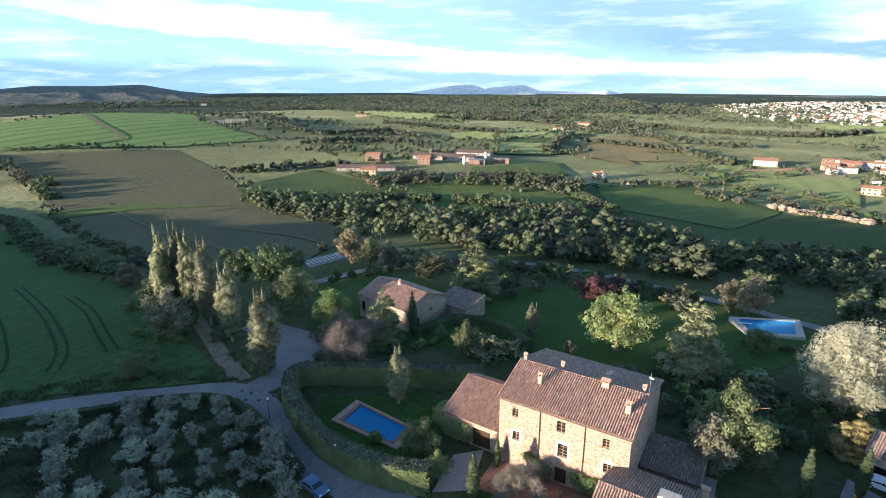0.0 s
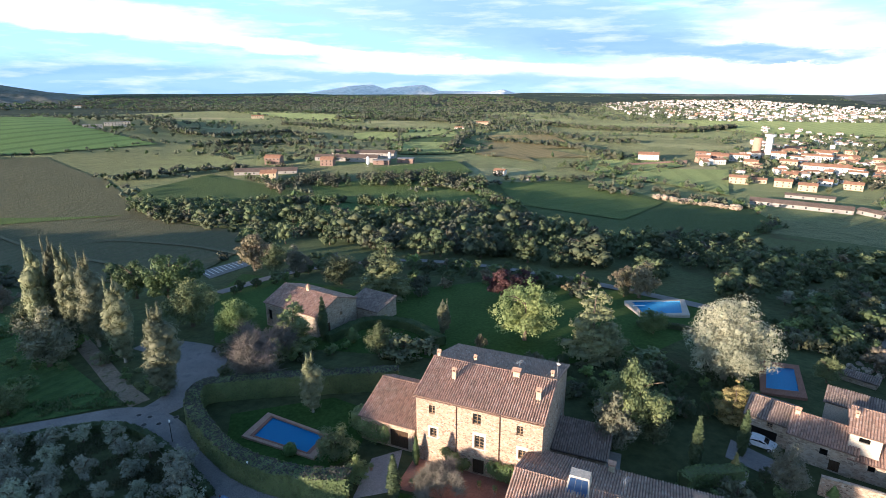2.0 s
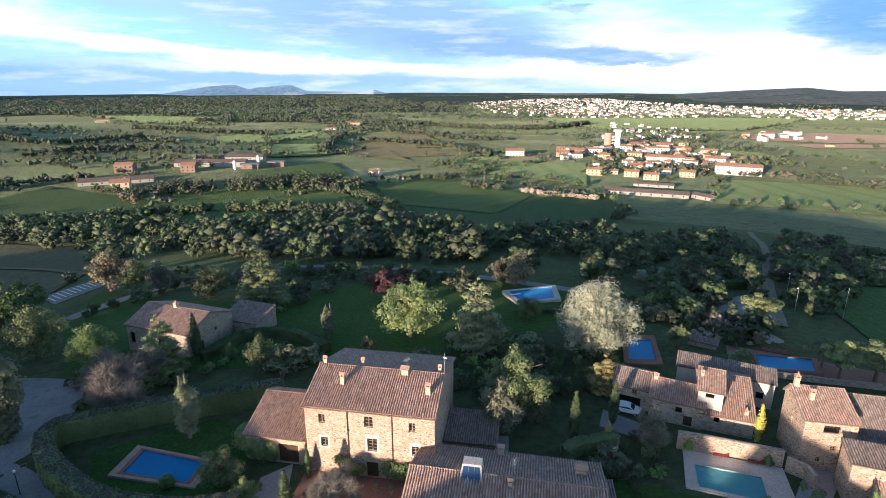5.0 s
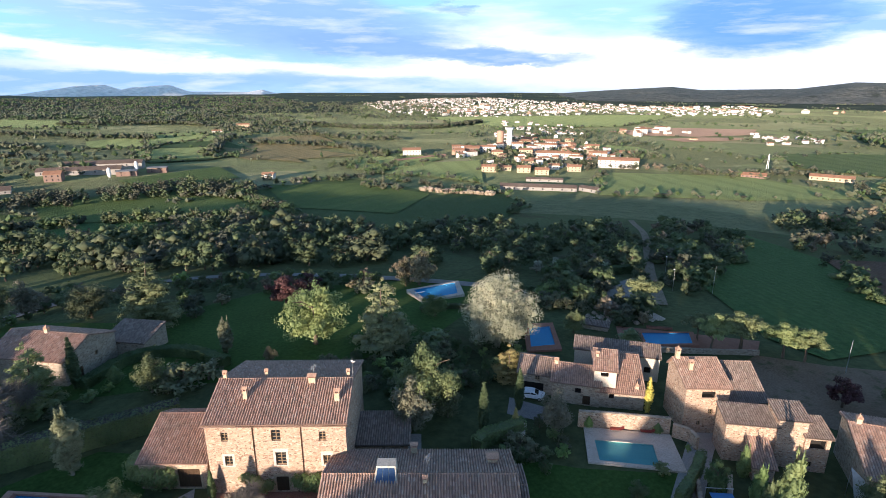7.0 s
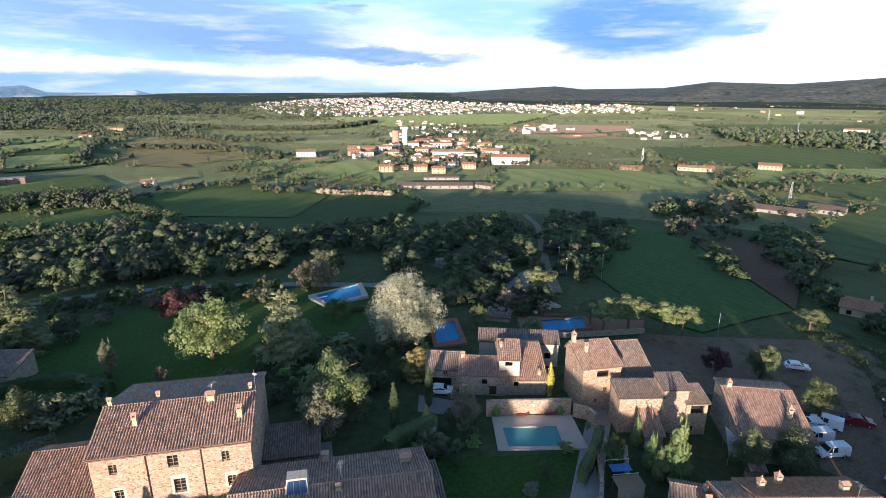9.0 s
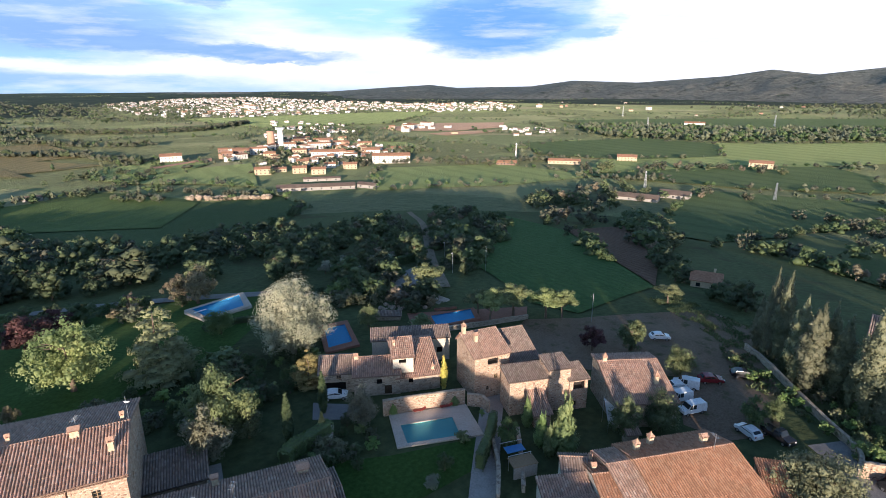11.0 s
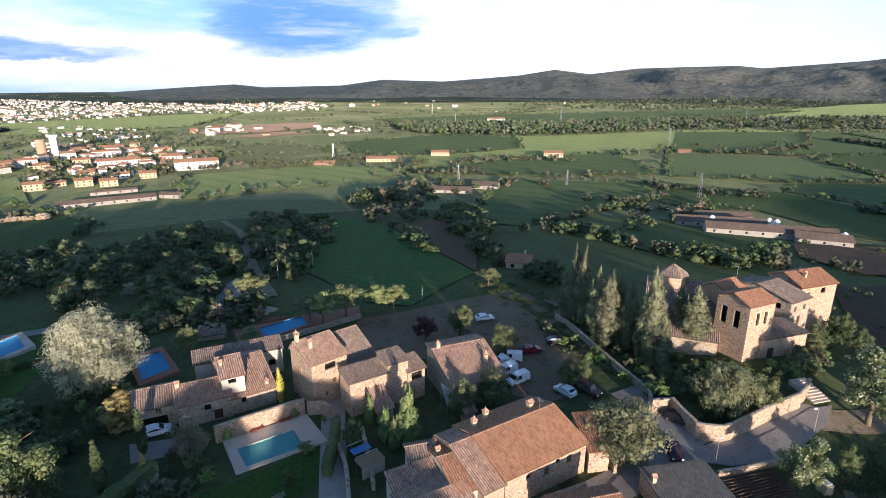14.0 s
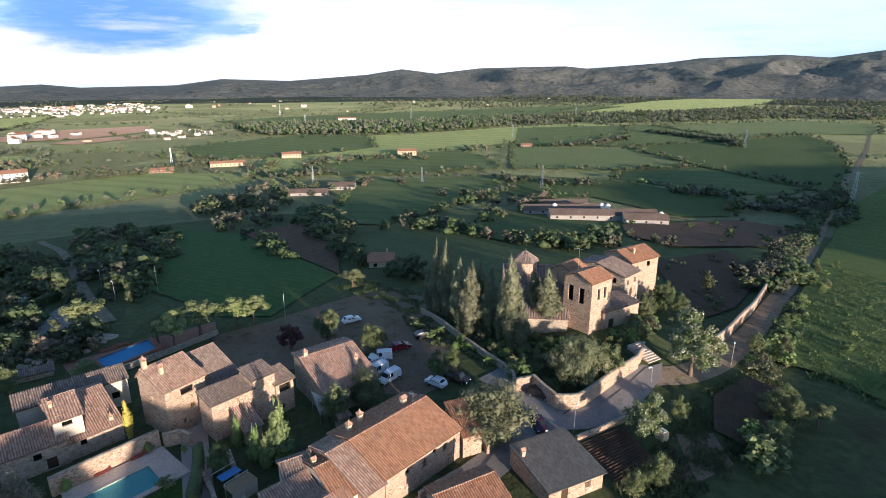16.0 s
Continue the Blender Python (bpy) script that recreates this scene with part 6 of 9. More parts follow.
def tufts(label, n, h, mat, seed, *poly):
    """Rough grass and weeds: many small upright blades over a stretch of ground."""
    rng = np.random.default_rng(seed)
    P = np.array(poly)
    lo, hi = P.min(0), P.max(0)
    q = rng.uniform(lo, hi, (n * 4, 2))
    clump = np.sin(q[:, 0] * 0.9 + 2 * np.sin(q[:, 1] * 0.31)) + np.sin(q[:, 1] * 1.1 + 2 * np.sin(q[:, 0] * 0.27))
    q = q[inside(list(poly), q[:, 0], q[:, 1]) & (clump + rng.normal(0, 0.6, len(q)) > 0)][:n]
    m = len(q)
    base = np.column_stack([q, ter(q[:, 0], q[:, 1]) + 0.02])
    a = rng.uniform(0, 2 * math.pi, m)
    w = np.column_stack([np.cos(a), np.sin(a), np.zeros(m)]) * (h * rng.uniform(0.25, 0.6, m))[:, None]
    tip = base + np.column_stack([rng.normal(0, 0.3 * h, (m, 2)), h * rng.uniform(0.4, 1.25, m)])
    V = np.stack([base - w, base + w, tip], 1).reshape(-1, 3)
    tagged(new("grass", np_mesh("grass", V, np.arange(3 * m).reshape(-1, 3), M[mat])), label, "grass", kind="stuff")


# ---- planting ----
M["grass_blade"] = leaf_mat("grass_blades", (0.05, 0.085, 0.026), (0.12, 0.165, 0.05), 0.3)
M["weed"] = leaf_mat("weeds", (0.06, 0.075, 0.03), (0.13, 0.15, 0.06), 0.3)
tufts("rough pasture grass beside the cart track", 30000, 0.75, "grass_blade", 1, (86, -66), (110, -80), (147, -110), (190, -150), (160, -160), (110, -125), (72, -88), (74, -74))
tufts("weeds and ivy on the churchyard bank", 12000, 0.55, "weed", 2, (80, -14), (91, -9.5), (117, 4), (119, -2), (104, -14), (92, -27), (84, -31), (76, -21))
tufts("weeds along the cart track and the garden plots", 9000, 0.6, "weed", 3, (69, -34), (78, -42), (86, -54), (83, -60), (66, -47), (58, -36), (52, -24), (58, -22))
tufts("grass under the olive trees", 12000, 0.35, "weed", 4, (-74, 66), (-48, 78), (-38, 78), (-24, 65), (-15, 50), (-59, 50))
tufts("long verge grass between lane and field", 5000, 0.6, "grass_blade", 5, (-86, 68), (-72, 80), (-46, 86), (-36, 86), (-42, 92), (-62, 90), (-80, 82), (-92, 74))
tufts("weeds round the earth yard", 7000, 0.5, "weed", 6, (96, -2), (130, 0), (140, 13), (150, 24), (140, 28), (120, 10), (100, 4))
tree('poplar', -64.6, 119.0, 21.9, 0.85)
tree('poplar', -62.4, 122.6, 22.2, 0.8)
tree('poplar', -58.8, 119.6, 21.0, 0.85)
tree('poplar', -52.6, 114.2, 20.2, 1.0)
tree('poplar', -43.8, 104.0, 16.9, 1.15)
tree('poplar', -31.8, 88.5, 16.2, 1.3)
tree('grey_tree', -58.0, 105.8, 11.9, 1.1)
tree('big_olive', -55.3, 87.1, 5.9)
tree('russet_tree', -93.1, 154.1, 9.2, 1.2)
tree('dark_tree', -58.3, 114.3, 6.1, 1.2)
tree('leafy', -67.8, 123.0, 12.1)
tree('dark_tree', -58.1, 151.6, 11.7)
tree('dark_tree', -47.1, 143.1, 14.3)
tree('dark_tree', -43.1, 145.8, 12.8)
tree('lime', -36.0, 121.6, 12.6)
tree('lime', -25.0, 111.8, 9.7, 0.95)
tree('conifer', -12.0, 102.3, 11.8, 0.95)
tree('cypress', -6.4, 106.2, 9.5, 1.3)
tree('bare_tree', -16.1, 92.7, 7.4, 1.05)
tree('poplar', -7.2, 78.2, 10.2, 1.3)
tree('leafy', 4.3, 96.2, 7.2, 0.9)
tree('russet_tree', -31.2, 177.3, 14.6)
tree('leafy', -23.9, 170.5, 10.0)
tree('grey_tree', -16.6, 162.7, 10.1)
tree('big_olive', -3.1, 149.1, 9.7, 1.1)
tree('conifer', 8.3, 133.2, 17.2)
tree('grey_shrub', 9.5, 95.8, 4.6, 1.6)
tree('grey_shrub', 13.3, 95.3, 3.8, 1.6)
tree('grey_shrub', 6.8, 96.2, 3.4, 1.4)
tree('poplar', 18.6, 105.1, 7.5, 1.4)
tree('russet_tree', 24.2, 95.2, 4.3, 0.7)
tree('lime', 34.5, 98.7, 13.7, 1.02)
tree('cedar', 45.6, 90.4, 14.6, 1.0)
tree('plum_tree', 37.2, 125.5, 9.2, 1.2)
tree('plum_tree', 45.9, 133.2, 6.5, 1.2)
tree('silver_poplar', 64.8, 77.5, 15.8, 0.98)
tree('lime', 40.2, 64.4, 12.4, 0.82)
tree('grey_tree', 34.9, 61.4, 8.9, 0.95)
tree('leafy', 41.8, 61.5, 5.0, 1.1)
tree('gold_tree', 57.4, 65.6, 6.6, 0.95)
tree('leafy', 61.4, 66.9, 3.5, 0.9)
tree('cypress', 3.7, 56.5, 6.7, 1.5)
tree('cypress', 7.3, 62.7, 4.5, 1.3)
tree('big_olive', -3.6, 65.6, 5.5)
tree('box_ball', -9.8, 68.0, 1.9)
tree('bare_tree', 9.5, 55.5, 3.9)
tree('leafy', -0.6, 60.1, 4.4, 0.9)
tree('shrub', 53.7, 84.1, 3.7, 2)
tree('dark_tree', 47.8, 78.3, 5.5, 1.2)
tree('leafy', 113.9, 143.1, 4.9, 1.3)
tree('russet_tree', 74.0, 123.4, 11.0, 1.1)
tree('russet_tree', 72.4, 129.8, 8.2)
tree('dark_tree', 105.2, 130.4, 6.7, 1.1)
tree('grey_shrub', -24.6, 104.0, 3.6, 1.6)
tree('grey_shrub', -20.8, 99.6, 3.1, 1.6)
tree('gold_tree', 5.8, 115.6, 3.5, 0.9)
tree('box_ball', -0.6, 103.8, 3.2, 0.8)
tree('dark_tree', 2.1, 111.9, 2.7)
tree('cypress', 43.7, 55.0, 8.6, 1.15)
tree('cypress', 52.4, 57.0, 7.3, 1.3)
tree('gold_cypress', 48.2, 53.0, 3.7, 1.2)
tree('grey_tree', 52.8, 49.5, 7.1, 0.9)
tree('box_ball', 87.7, 63.1, 3.6, 1.2)
tree('gold_cypress', 69.1, 45.3, 5.8, 0.9)
tree('umbrella_tree', 102.3, 57.6, 6.7, 1.0)
tree('umbrella_tree', 98.9, 52.6, 8.2, 0.95)
tree('umbrella_tree', 105.8, 50.3, 8.7, 1.15)
tree('umbrella_tree', 109.8, 44.0, 7.8, 1.1)
tree('umbrella_tree', 111.7, 40.8, 7.5, 1.0)
tree('umbrella_tree', 111.2, 77.1, 8.5, 1.15)
tree('umbrella_tree', 139.1, 23.3, 5.6, 1.2)
tree('lime', 82.7, 73.9, 5.5, 0.9)
tree('plum_tree', 97.7, 29.1, 6.0)
tree('dark_tree', 100.9, 22.5, 7.2, 0.9)
tree('umbrella_tree', 102.6, 23.0, 6.8, 0.8)
tree('big_olive', 96.2, 12.5, 6.6, 0.8)
tree('leafy', 71.8, 15.6, 7.1, 0.8)
tree('big_olive', 76.5, 12.0, 7.2, 0.8)
tree('thuja', 63.2, 21.4, 9.3, 0.85)
tree('thuja', 66.7, 28.7, 5.0, 0.7)
tree('thuja', 63.4, 25.0, 5.6, 0.8)
tree('thuja', 62.1, 23.2, 5.1, 0.8)
tree('dark_tree', 60.4, 28.8, 5.3, 0.8)
tree('grey_shrub', 45.7, 49.1, 3.3, 1.2)
tree('grey_shrub', 46.0, 47.0, 2.8)
tree('box_ball', 57.9, 47.4, 1.9, 0.7)
tree('box_ball', 65.4, 40.8, 1.7, 0.8)
tree('shrub', 58.3, 35.0, 1.8, 1.3)
tree('dark_tree', 51.5, 33.6, 3.0)
tree('shrub', 65.3, 35.7, 1.5, 0.6)
tree('big_olive', 63.4, 98.7, 6.3)
tree('olive', 47.6, 33.0, 2.5)
tree('tall_cypress', 117.8, 2.2, 11.3, 0.90)
tree('tall_cypress', 115.9, 0.5, 17.2, 0.65)
tree('tall_cypress', 113.7, -1.5, 17.3, 0.69)
tree('tall_cypress', 114.9, -0.2, 15.5, 0.66)
tree('tall_cypress', 103.7, -4.4, 15.6, 0.91)
tree('tall_cypress', 100.7, -6.3, 15.5, 0.95)
tree('tall_cypress', 103.3, -8.3, 15.2, 0.73)
tree('tall_cypress', 100.2, -10.1, 14.0, 0.86)
tree('tall_cypress', 97.3, -11.8, 8.2, 0.81)
tree('tall_cypress', 94.7, -13.5, 17.5, 0.86)
tree('tall_cypress', 92.4, -15.4, 8.9, 1.05)
tree('tall_cypress', 102.5, -18.9, 12.0, 0.96)
tree('tall_cypress', 99.6, -21.4, 12.4, 1.36)
tree('broad_tree', 80.4, -23.0, 10.2, 0.82)
tree('leafy', 107.5, -43.5, 6.2, 0.8)
tree('leafy', 117.5, -50.5, 6.0, 0.9)
tree('dark_tree', 112.0, -47.0, 4.4, 0.9)
tree('leafy', 128.0, -57.5, 5.4, 0.9)
tree('leafy', 104.0, -43.0, 4.4, 0.9)
tree('leafy', 83.9, -20.8, 6.0, 0.9)
tree('big_olive', 83.0, -29.0, 6.0, 0.75)
tree('broad_tree', 67.8, -7.8, 10.0, 1.0)
tree('blossom_tree', 83.4, -43.2, 12.0, 0.95)
tree('dark_tree', 84.9, 0.1, 5.9, 0.9)
tree('leafy', 88.2, -2.3, 4.4, 0.9)
tree('shrub', 84.5, -14.7, 2.3, 1.2)
tree('dark_tree', 102.8, -16.8, 4.8)
tree('blossom_tree', 67.4, -29.6, 7.4, 0.95)
tree('dark_tree', 115.5, -50.4, 7.5, 0.9)
tree('leafy', 70.1, -53.2, 4.8, 0.9)
tree('leafy', 76.1, -55.4, 4.2, 1.0)
tree('leafy', 66.8, -48.8, 3.6, 1.1)
tree('big_olive', 61.8, -45.0, 3.4, 1.1)
tree('leafy', 94.5, -60.9, 4.8, 0.9)
tree('leafy', 70.9, -36.1, 4.7, 0.7)
tree('leafy', 58.1, -27.9, 5.0, 0.9)
tree('leafy', 56.1, -24.3, 4.1, 0.9)
tree('valley_olive', 153.3, -92.2, 7.0)
tree('valley_olive', 159.0, -99.9, 6.3)
tree('leafy', 174.4, -63.6, 6.9)
tree('leafy', 115.3, -55.0, 5.5)
tree('leafy', 138.9, -73.1, 6.4, 0.8)
tree('grey_shrub', 149.2, -61.5, 3.4)
tree('umbrella_tree', 70.5, -57.0, 4.6)
wood(["valley_tree", "valley_dark", "valley_tree", "valley_tree_wide", "valley_dark", "valley_olive"], 120, 5, 10, (-151, 417), (-74, 384), (-26, 288), (39, 320), (93, 297), (109, 243), (108, 192), (135, 202), (185, 217), (117.3, 133.8), (99.8, 139), (79.5, 139.1), (65.4, 163.3), (41, 176), (16, 189), (-11, 223), (-37, 242), (-58, 294), (-114, 343), gap=5.0, seed=2)
wood(["valley_dark", "valley_dark", "valley_bush", "valley_tree", "valley_olive", "valley_russet"], 46, 2.5, 5, (-32, 209), (14.3, 172.6), (37.2, 157.3), (56.6, 140.1), (70.8, 137.1), (56.4, 121.1), (34, 142.9), (16.9, 131.1), (12.3, 147.5), (-15.7, 172.2), gap=3.0, seed=3)
tree_line(["valley_olive", "valley_olive", "valley_bush"], 7, 5, 9, (-482, 556), (-408, 517), (-344, 456), (-298, 412), seed=5, jitter=4)
tree_line(["valley_olive", "valley_olive", "valley_bush"], 2.7, 3.5, 6.5, (-361, 366), (-291, 349), (-218, 280), (-147, 208), (-113, 178), (-95, 160), seed=6, jitter=1.5)
tree_line(["valley_tree", "valley_olive", "valley_russet", "valley_lime"], 7, 7, 11, (-88, 519), (-29, 434), (31, 446), (81, 467), (105, 507), seed=7, jitter=4)
tree_line(["valley_tree", "valley_olive", "valley_russet", "valley_lime"], 8, 6, 10, (-12, 461), (55, 458), (101, 512), seed=8, jitter=4)
tree_line(["valley_olive", "valley_olive", "valley_bush"], 6, 6, 9, (103, 484), (107, 398), (108, 328), seed=9, jitter=2)
tree_line(["valley_olive", "valley_olive", "valley_bush"], 7, 4, 7, (229, 456), (256, 441), (266, 397), (282, 373), (292, 345), seed=10, jitter=3)
tree_line(["valley_olive", "valley_olive", "valley_bush"], 9, 4, 7, (204, 497), (248, 501), (343, 611), seed=11, jitter=4)
tree_line(["valley_tree", "valley_dark", "valley_tree", "valley_tree_wide", "valley_dark", "valley_olive"], 9, 6, 9, (58, 478), (81, 443), (103, 457), seed=12, jitter=4)
tree_line(["valley_tree", "valley_dark", "valley_tree", "valley_tree_wide", "valley_dark", "valley_olive"], 9, 5, 8, (147, 514), (167, 492), (201, 488), seed=13, jitter=5)
tree_line(["valley_tree", "valley_dark", "valley_tree", "valley_tree_wide", "valley_dark", "valley_olive"], 6, 8, 12, (-126, 362), (-113, 379), (-78, 328), (-61, 314), seed=14, jitter=4)
tree_line(["valley_tree", "valley_dark", "valley_tree", "valley_tree_wide", "valley_dark", "valley_olive"], 5, 6, 9, (146, 316), (167, 330), (163, 302), seed=15, jitter=3)
wood(["valley_tree", "valley_dark", "valley_tree", "valley_tree_wide", "valley_dark", "valley_olive"], 100, 4, 8, (104, 282), (147, 270), (157, 182), (208, 161), (239, 152), (179, 105), (128.1, 82.5), (108, 81.5), (97.4, 98.7), (101.8, 117.8), (85.2, 149.8), (75, 206), gap=4.5, seed=16)
wood(["valley_dark", "valley_dark", "valley_bush", "valley_tree", "valley_olive", "valley_russet"], 105, 4, 8, (222, 218), (297, 167), (209, 107), (139.6, 79.3), (113.6, 74.9), (118.9, 93.5), (128.1, 118.4), (130, 159), (122, 187), (119, 216), (151, 275), (168, 221), gap=4.5, seed=17)
wood(["valley_tree", "valley_olive", "valley_russet", "valley_lime"], 50, 5, 11, (372, 170), (464, 157), (476, 98), (413, 93), (338, 106), (306, 85), (265, 101), (320, 143), gap=6, seed=18)
tree_line(["valley_tree", "valley_dark", "valley_tree", "valley_tree_wide", "valley_dark", "valley_olive"], 6, 4, 8, (210, 41), (177.3, 27.5), (156.6, 14.3), (148.4, 4.6), seed=19, jitter=3)
tree_line(["valley_dark", "valley_dark", "valley_bush", "valley_tree", "valley_olive", "valley_russet"], 7, 4, 9, (255, 30), (261, 11), (251, -10), (220, -24), (210, -39), seed=20, jitter=4)
tree_line(["valley_tree", "valley_olive", "valley_russet", "valley_lime"], 7, 5, 8, (265, 48), (224, 45), (269, 60), seed=21, jitter=3)
tree_line(["valley_olive", "valley_olive", "valley_bush"], 9, 6, 9, (414, -2), (415, -24), (374, -41), (377, -59), seed=22, jitter=4)
tree_line(["valley_tree", "valley_olive", "valley_russet", "valley_lime"], 10, 5, 8, (340, -24), (353, -56), (438, -93), seed=23, jitter=5)
tree_line(["valley_tree", "valley_olive", "valley_russet", "valley_lime"], 13, 7, 12, (559, 196), (618, 142), (668, 68), (651, 24), seed=24, jitter=6)
tree_line(["valley_tree", "valley_olive", "valley_russet", "valley_lime"], 14, 7, 10, (461, 76), (493, 44), seed=25, jitter=8)
tree_line(["valley_reed"], 2.2, 2.5, 4, (241, 396), (257, 372), (275, 343), seed=26, jitter=1.2)
tree_line(["valley_tree", "valley_dark", "valley_tree", "valley_tree_wide", "valley_dark", "valley_olive"], 12, 5, 8, (217, 576), (278, 590), (290, 530), seed=27, jitter=6)
tree_line(["valley_tree", "valley_olive", "valley_russet", "valley_lime"], 7, 6, 10, (492, 389), (544, 356), (554, 298), seed=28, jitter=4)
wood(["valley_olive", "valley_olive", "valley_lime", "valley_russet"], 42, 3, 5.5, (163, -89), (247, -161), (343, -243), (323, -240), (183, -125), (142.4, -87.7), gap=4, seed=29)
tree_line(["valley_olive", "valley_olive", "valley_bush"], 7, 5, 9, (392, -213), (380, -239), (366, -262), (430, -319), (349, -270), seed=30, jitter=4)
tree_line(["valley_olive", "valley_olive", "valley_bush"], 9, 5, 8, (436, -190), (426, -230), seed=31, jitter=3)
wood(["shrub", "valley_bush", "shrub"], 22, 1.5, 3.2, (102.9, -61.5), (115.3, -74.2), (148, -107), (106, -76.2), (91.7, -58.8), gap=2.0, seed=32)
wood(["leafy", "shrub"], 9, 2.5, 5, (66.1, -43.8), (79.9, -58), (73.3, -55.3), (60.3, -43), gap=2.5, seed=33)
wood(["shrub", "grey_shrub"], 22, 1, 2.2, (105.9, -38.6), (136.6, -61.3), (155.2, -86.4), (141.5, -83.9), (118.2, -64.4), (96, -44.2), gap=2.0, seed=34)
wood(["shrub", "shrub", "grey_shrub"], 26, 1.0, 2.4, (111, 7), (98.5, -4.9), (84.4, -13.8), (82.7, -12.7), (87.7, -9.5), (103.4, 2.9), gap=1.6, seed=35)
wood(["shrub"], 22, 1.0, 2.0, (89.6, -10.5), (84.5, -14.7), (84.7, -20), (85.1, -27), (92.8, -26), (97.8, -15.2), gap=1.6, seed=36)
wood(["valley_dark", "valley_dark", "valley_bush", "valley_tree", "valley_olive", "valley_russet"], 26, 3, 6, (113.8, 94.4), (144.9, 100.9), (142.8, 90.7), (118.4, 74.7), (98.7, 68), (92.9, 73.4), gap=3.5, seed=37)
wood(["shrub", "grey_shrub", "shrub"], 20, 2, 3.4, (33.3, 74.8), (44, 82.5), (60.9, 84.1), (73.9, 79.3), (64.6, 68.9), (47, 67.9), (34.9, 69.7), gap=4, seed=38)
tree_line(["grey_shrub", "shrub"], 3.2, 1.4, 2.6, (-24.4, 94.3), (-11.2, 95.7), (-2.8, 100.9), (6.4, 102.4), seed=39, jitter=1)
wood(["shrub", "grey_shrub", "shrub"], 30, 1.8, 4, (-82.4, 132.9), (-77, 142.9), (-66.9, 142.9), (-50, 124.1), (-39.8, 108.2), (-39, 99.2), (-46.8, 103.9), (-49.5, 96.8), (-53.3, 91.9), (-59.3, 91), gap=2.2, seed=60)
wood(["shrub"], 10, 1, 2, (-48.5, 108.2), (-38.6, 98), (-31.1, 87), (-32.7, 86.2), (-41.5, 94.5), gap=1.8, seed=61)
wood(["shrub", "leafy", "shrub", "grey_shrub"], 8, 1.8, 3.6, (91.4, -57.5), (108.3, -70.1), (128.8, -88), (122.3, -88.8), (99.3, -71.3), (83.2, -56), gap=2.4, seed=62)
wood(["leafy", "shrub", "shrub"], 6, 2, 3.4, (147, -105), (220, -159), (233, -178), (150, -116), (131.2, -97.8), gap=3, seed=63)
wood(["shrub", "shrub"], 8, 1.2, 2.4, (124.3, -98.7), (157, -139), (96.3, -88.5), (92.6, -78), gap=3, seed=64)
wood(["shrub", "grey_shrub", "shrub"], 14, 0.8, 2.6, (177, -74), (211, -118), (164, -104), (123.8, -72.8), (112, -57.4), gap=3, seed=65)
wood(["valley_olive", "valley_bush"], 16, 1.8, 3.4, (299, -130), (318, -178), (280, -188), (239, -159), (232, -121), gap=6, seed=66)
tree_line(["valley_olive", "valley_bush", "valley_tree"], 4.5, 3, 6, (144.4, -95.4), (183, -124), (243, -169), (310, -221), (385, -277), seed=67, jitter=1.5)
wood(["valley_olive", "valley_olive", "valley_tree", "valley_dark"], 80, 7, 11, (-60, 488), (-26, 471), (114, 442), (125, 500), (80, 520), (-30, 520), gap=6, seed=70)
wood(["valley_olive", "valley_olive", "valley_lime", "valley_tree"], 110, 4, 9, (-132, 586), (-75, 560), (-30, 575), (30, 640), (20, 760), (-45, 900), (-132, 960), (-198, 744), gap=7, seed=72)
wood(["valley_dark", "valley_tree", "valley_dark", "valley_bush"], 60, 6, 11, (-146, 392), (-120, 371), (-72, 334), (-19, 313), (-21, 350), (-90, 395), (-150, 430), gap=5, seed=73)
wood(["valley_tree_wide", "valley_dark", "valley_tree", "valley_dark", "valley_olive"], 130, 6, 12, (-41, 330), (12, 320), (79, 312), (94, 276), (99, 233), (110, 180), (67, 160), (30, 190), (4, 206), (-8, 250), gap=5, seed=74)
wood(["valley_dark", "valley_tree", "valley_dark", "valley_tree_wide"], 70, 4, 8, (120, 250), (150, 235), (225, 175), (170, 110), (125, 100), (110, 160), gap=4.5, seed=76)
wood(["dark_tree", "shrub", "grey_shrub", "dark_tree"], 34, 1.6, 3.4, (33, 88), (43, 86), (56, 83), (52, 71), (48, 64), (40, 68), (34, 76), gap=2.4, seed=80)
wood(["dark_tree", "shrub", "dark_tree"], 16, 1.8, 3.8, (50, 66), (57, 64), (60, 70), (66, 70), (62, 82), (54, 82), gap=2.4, seed=81)
wood(["shrub", "dark_tree", "grey_shrub"], 14, 1.2, 2.6, (40, 50), (52, 52), (52, 46), (46, 42), (40, 45), gap=2.2, seed=82)
wood(["leafy", "shrub", "shrub"], 6, 2.0, 4.0, (86, -56), (92, -57), (106, -67), (108, -73), (95, -72), (87, -60), gap=3.2, seed=84)
wood(["leafy", "shrub", "leafy"], 5, 2.0, 4.0, (124, -98), (146, -105), (197, -143), (207, -165), (150, -118), gap=5, seed=85)
wood(["shrub", "grey_shrub"], 16, 1.0, 2.4, (86, -13), (100, -6), (112, 0), (108, -4), (92, -18), (84, -24), gap=1.8, seed=86)
tree_line(["dark_tree", "grey_shrub", "shrub", "dark_tree"], 4.2, 2.2, 4.4, (-32, 145), (-14, 164), (14, 174), (36, 162), (56, 143), (70, 127), seed=87, jitter=1.4)
wood(["dark_tree", "grey_shrub", "valley_bush", "shrub"], 26, 2, 4.5, (88, 104), (104, 101), (110, 92), (100, 82), (90, 84), (82, 92), gap=3, seed=88)
wood(["grey_shrub", "olive", "olive"], 20, 2.5, 4.0, (110, 106), (145, 108), (150, 125), (125, 130), (112, 118), gap=5, seed=89)
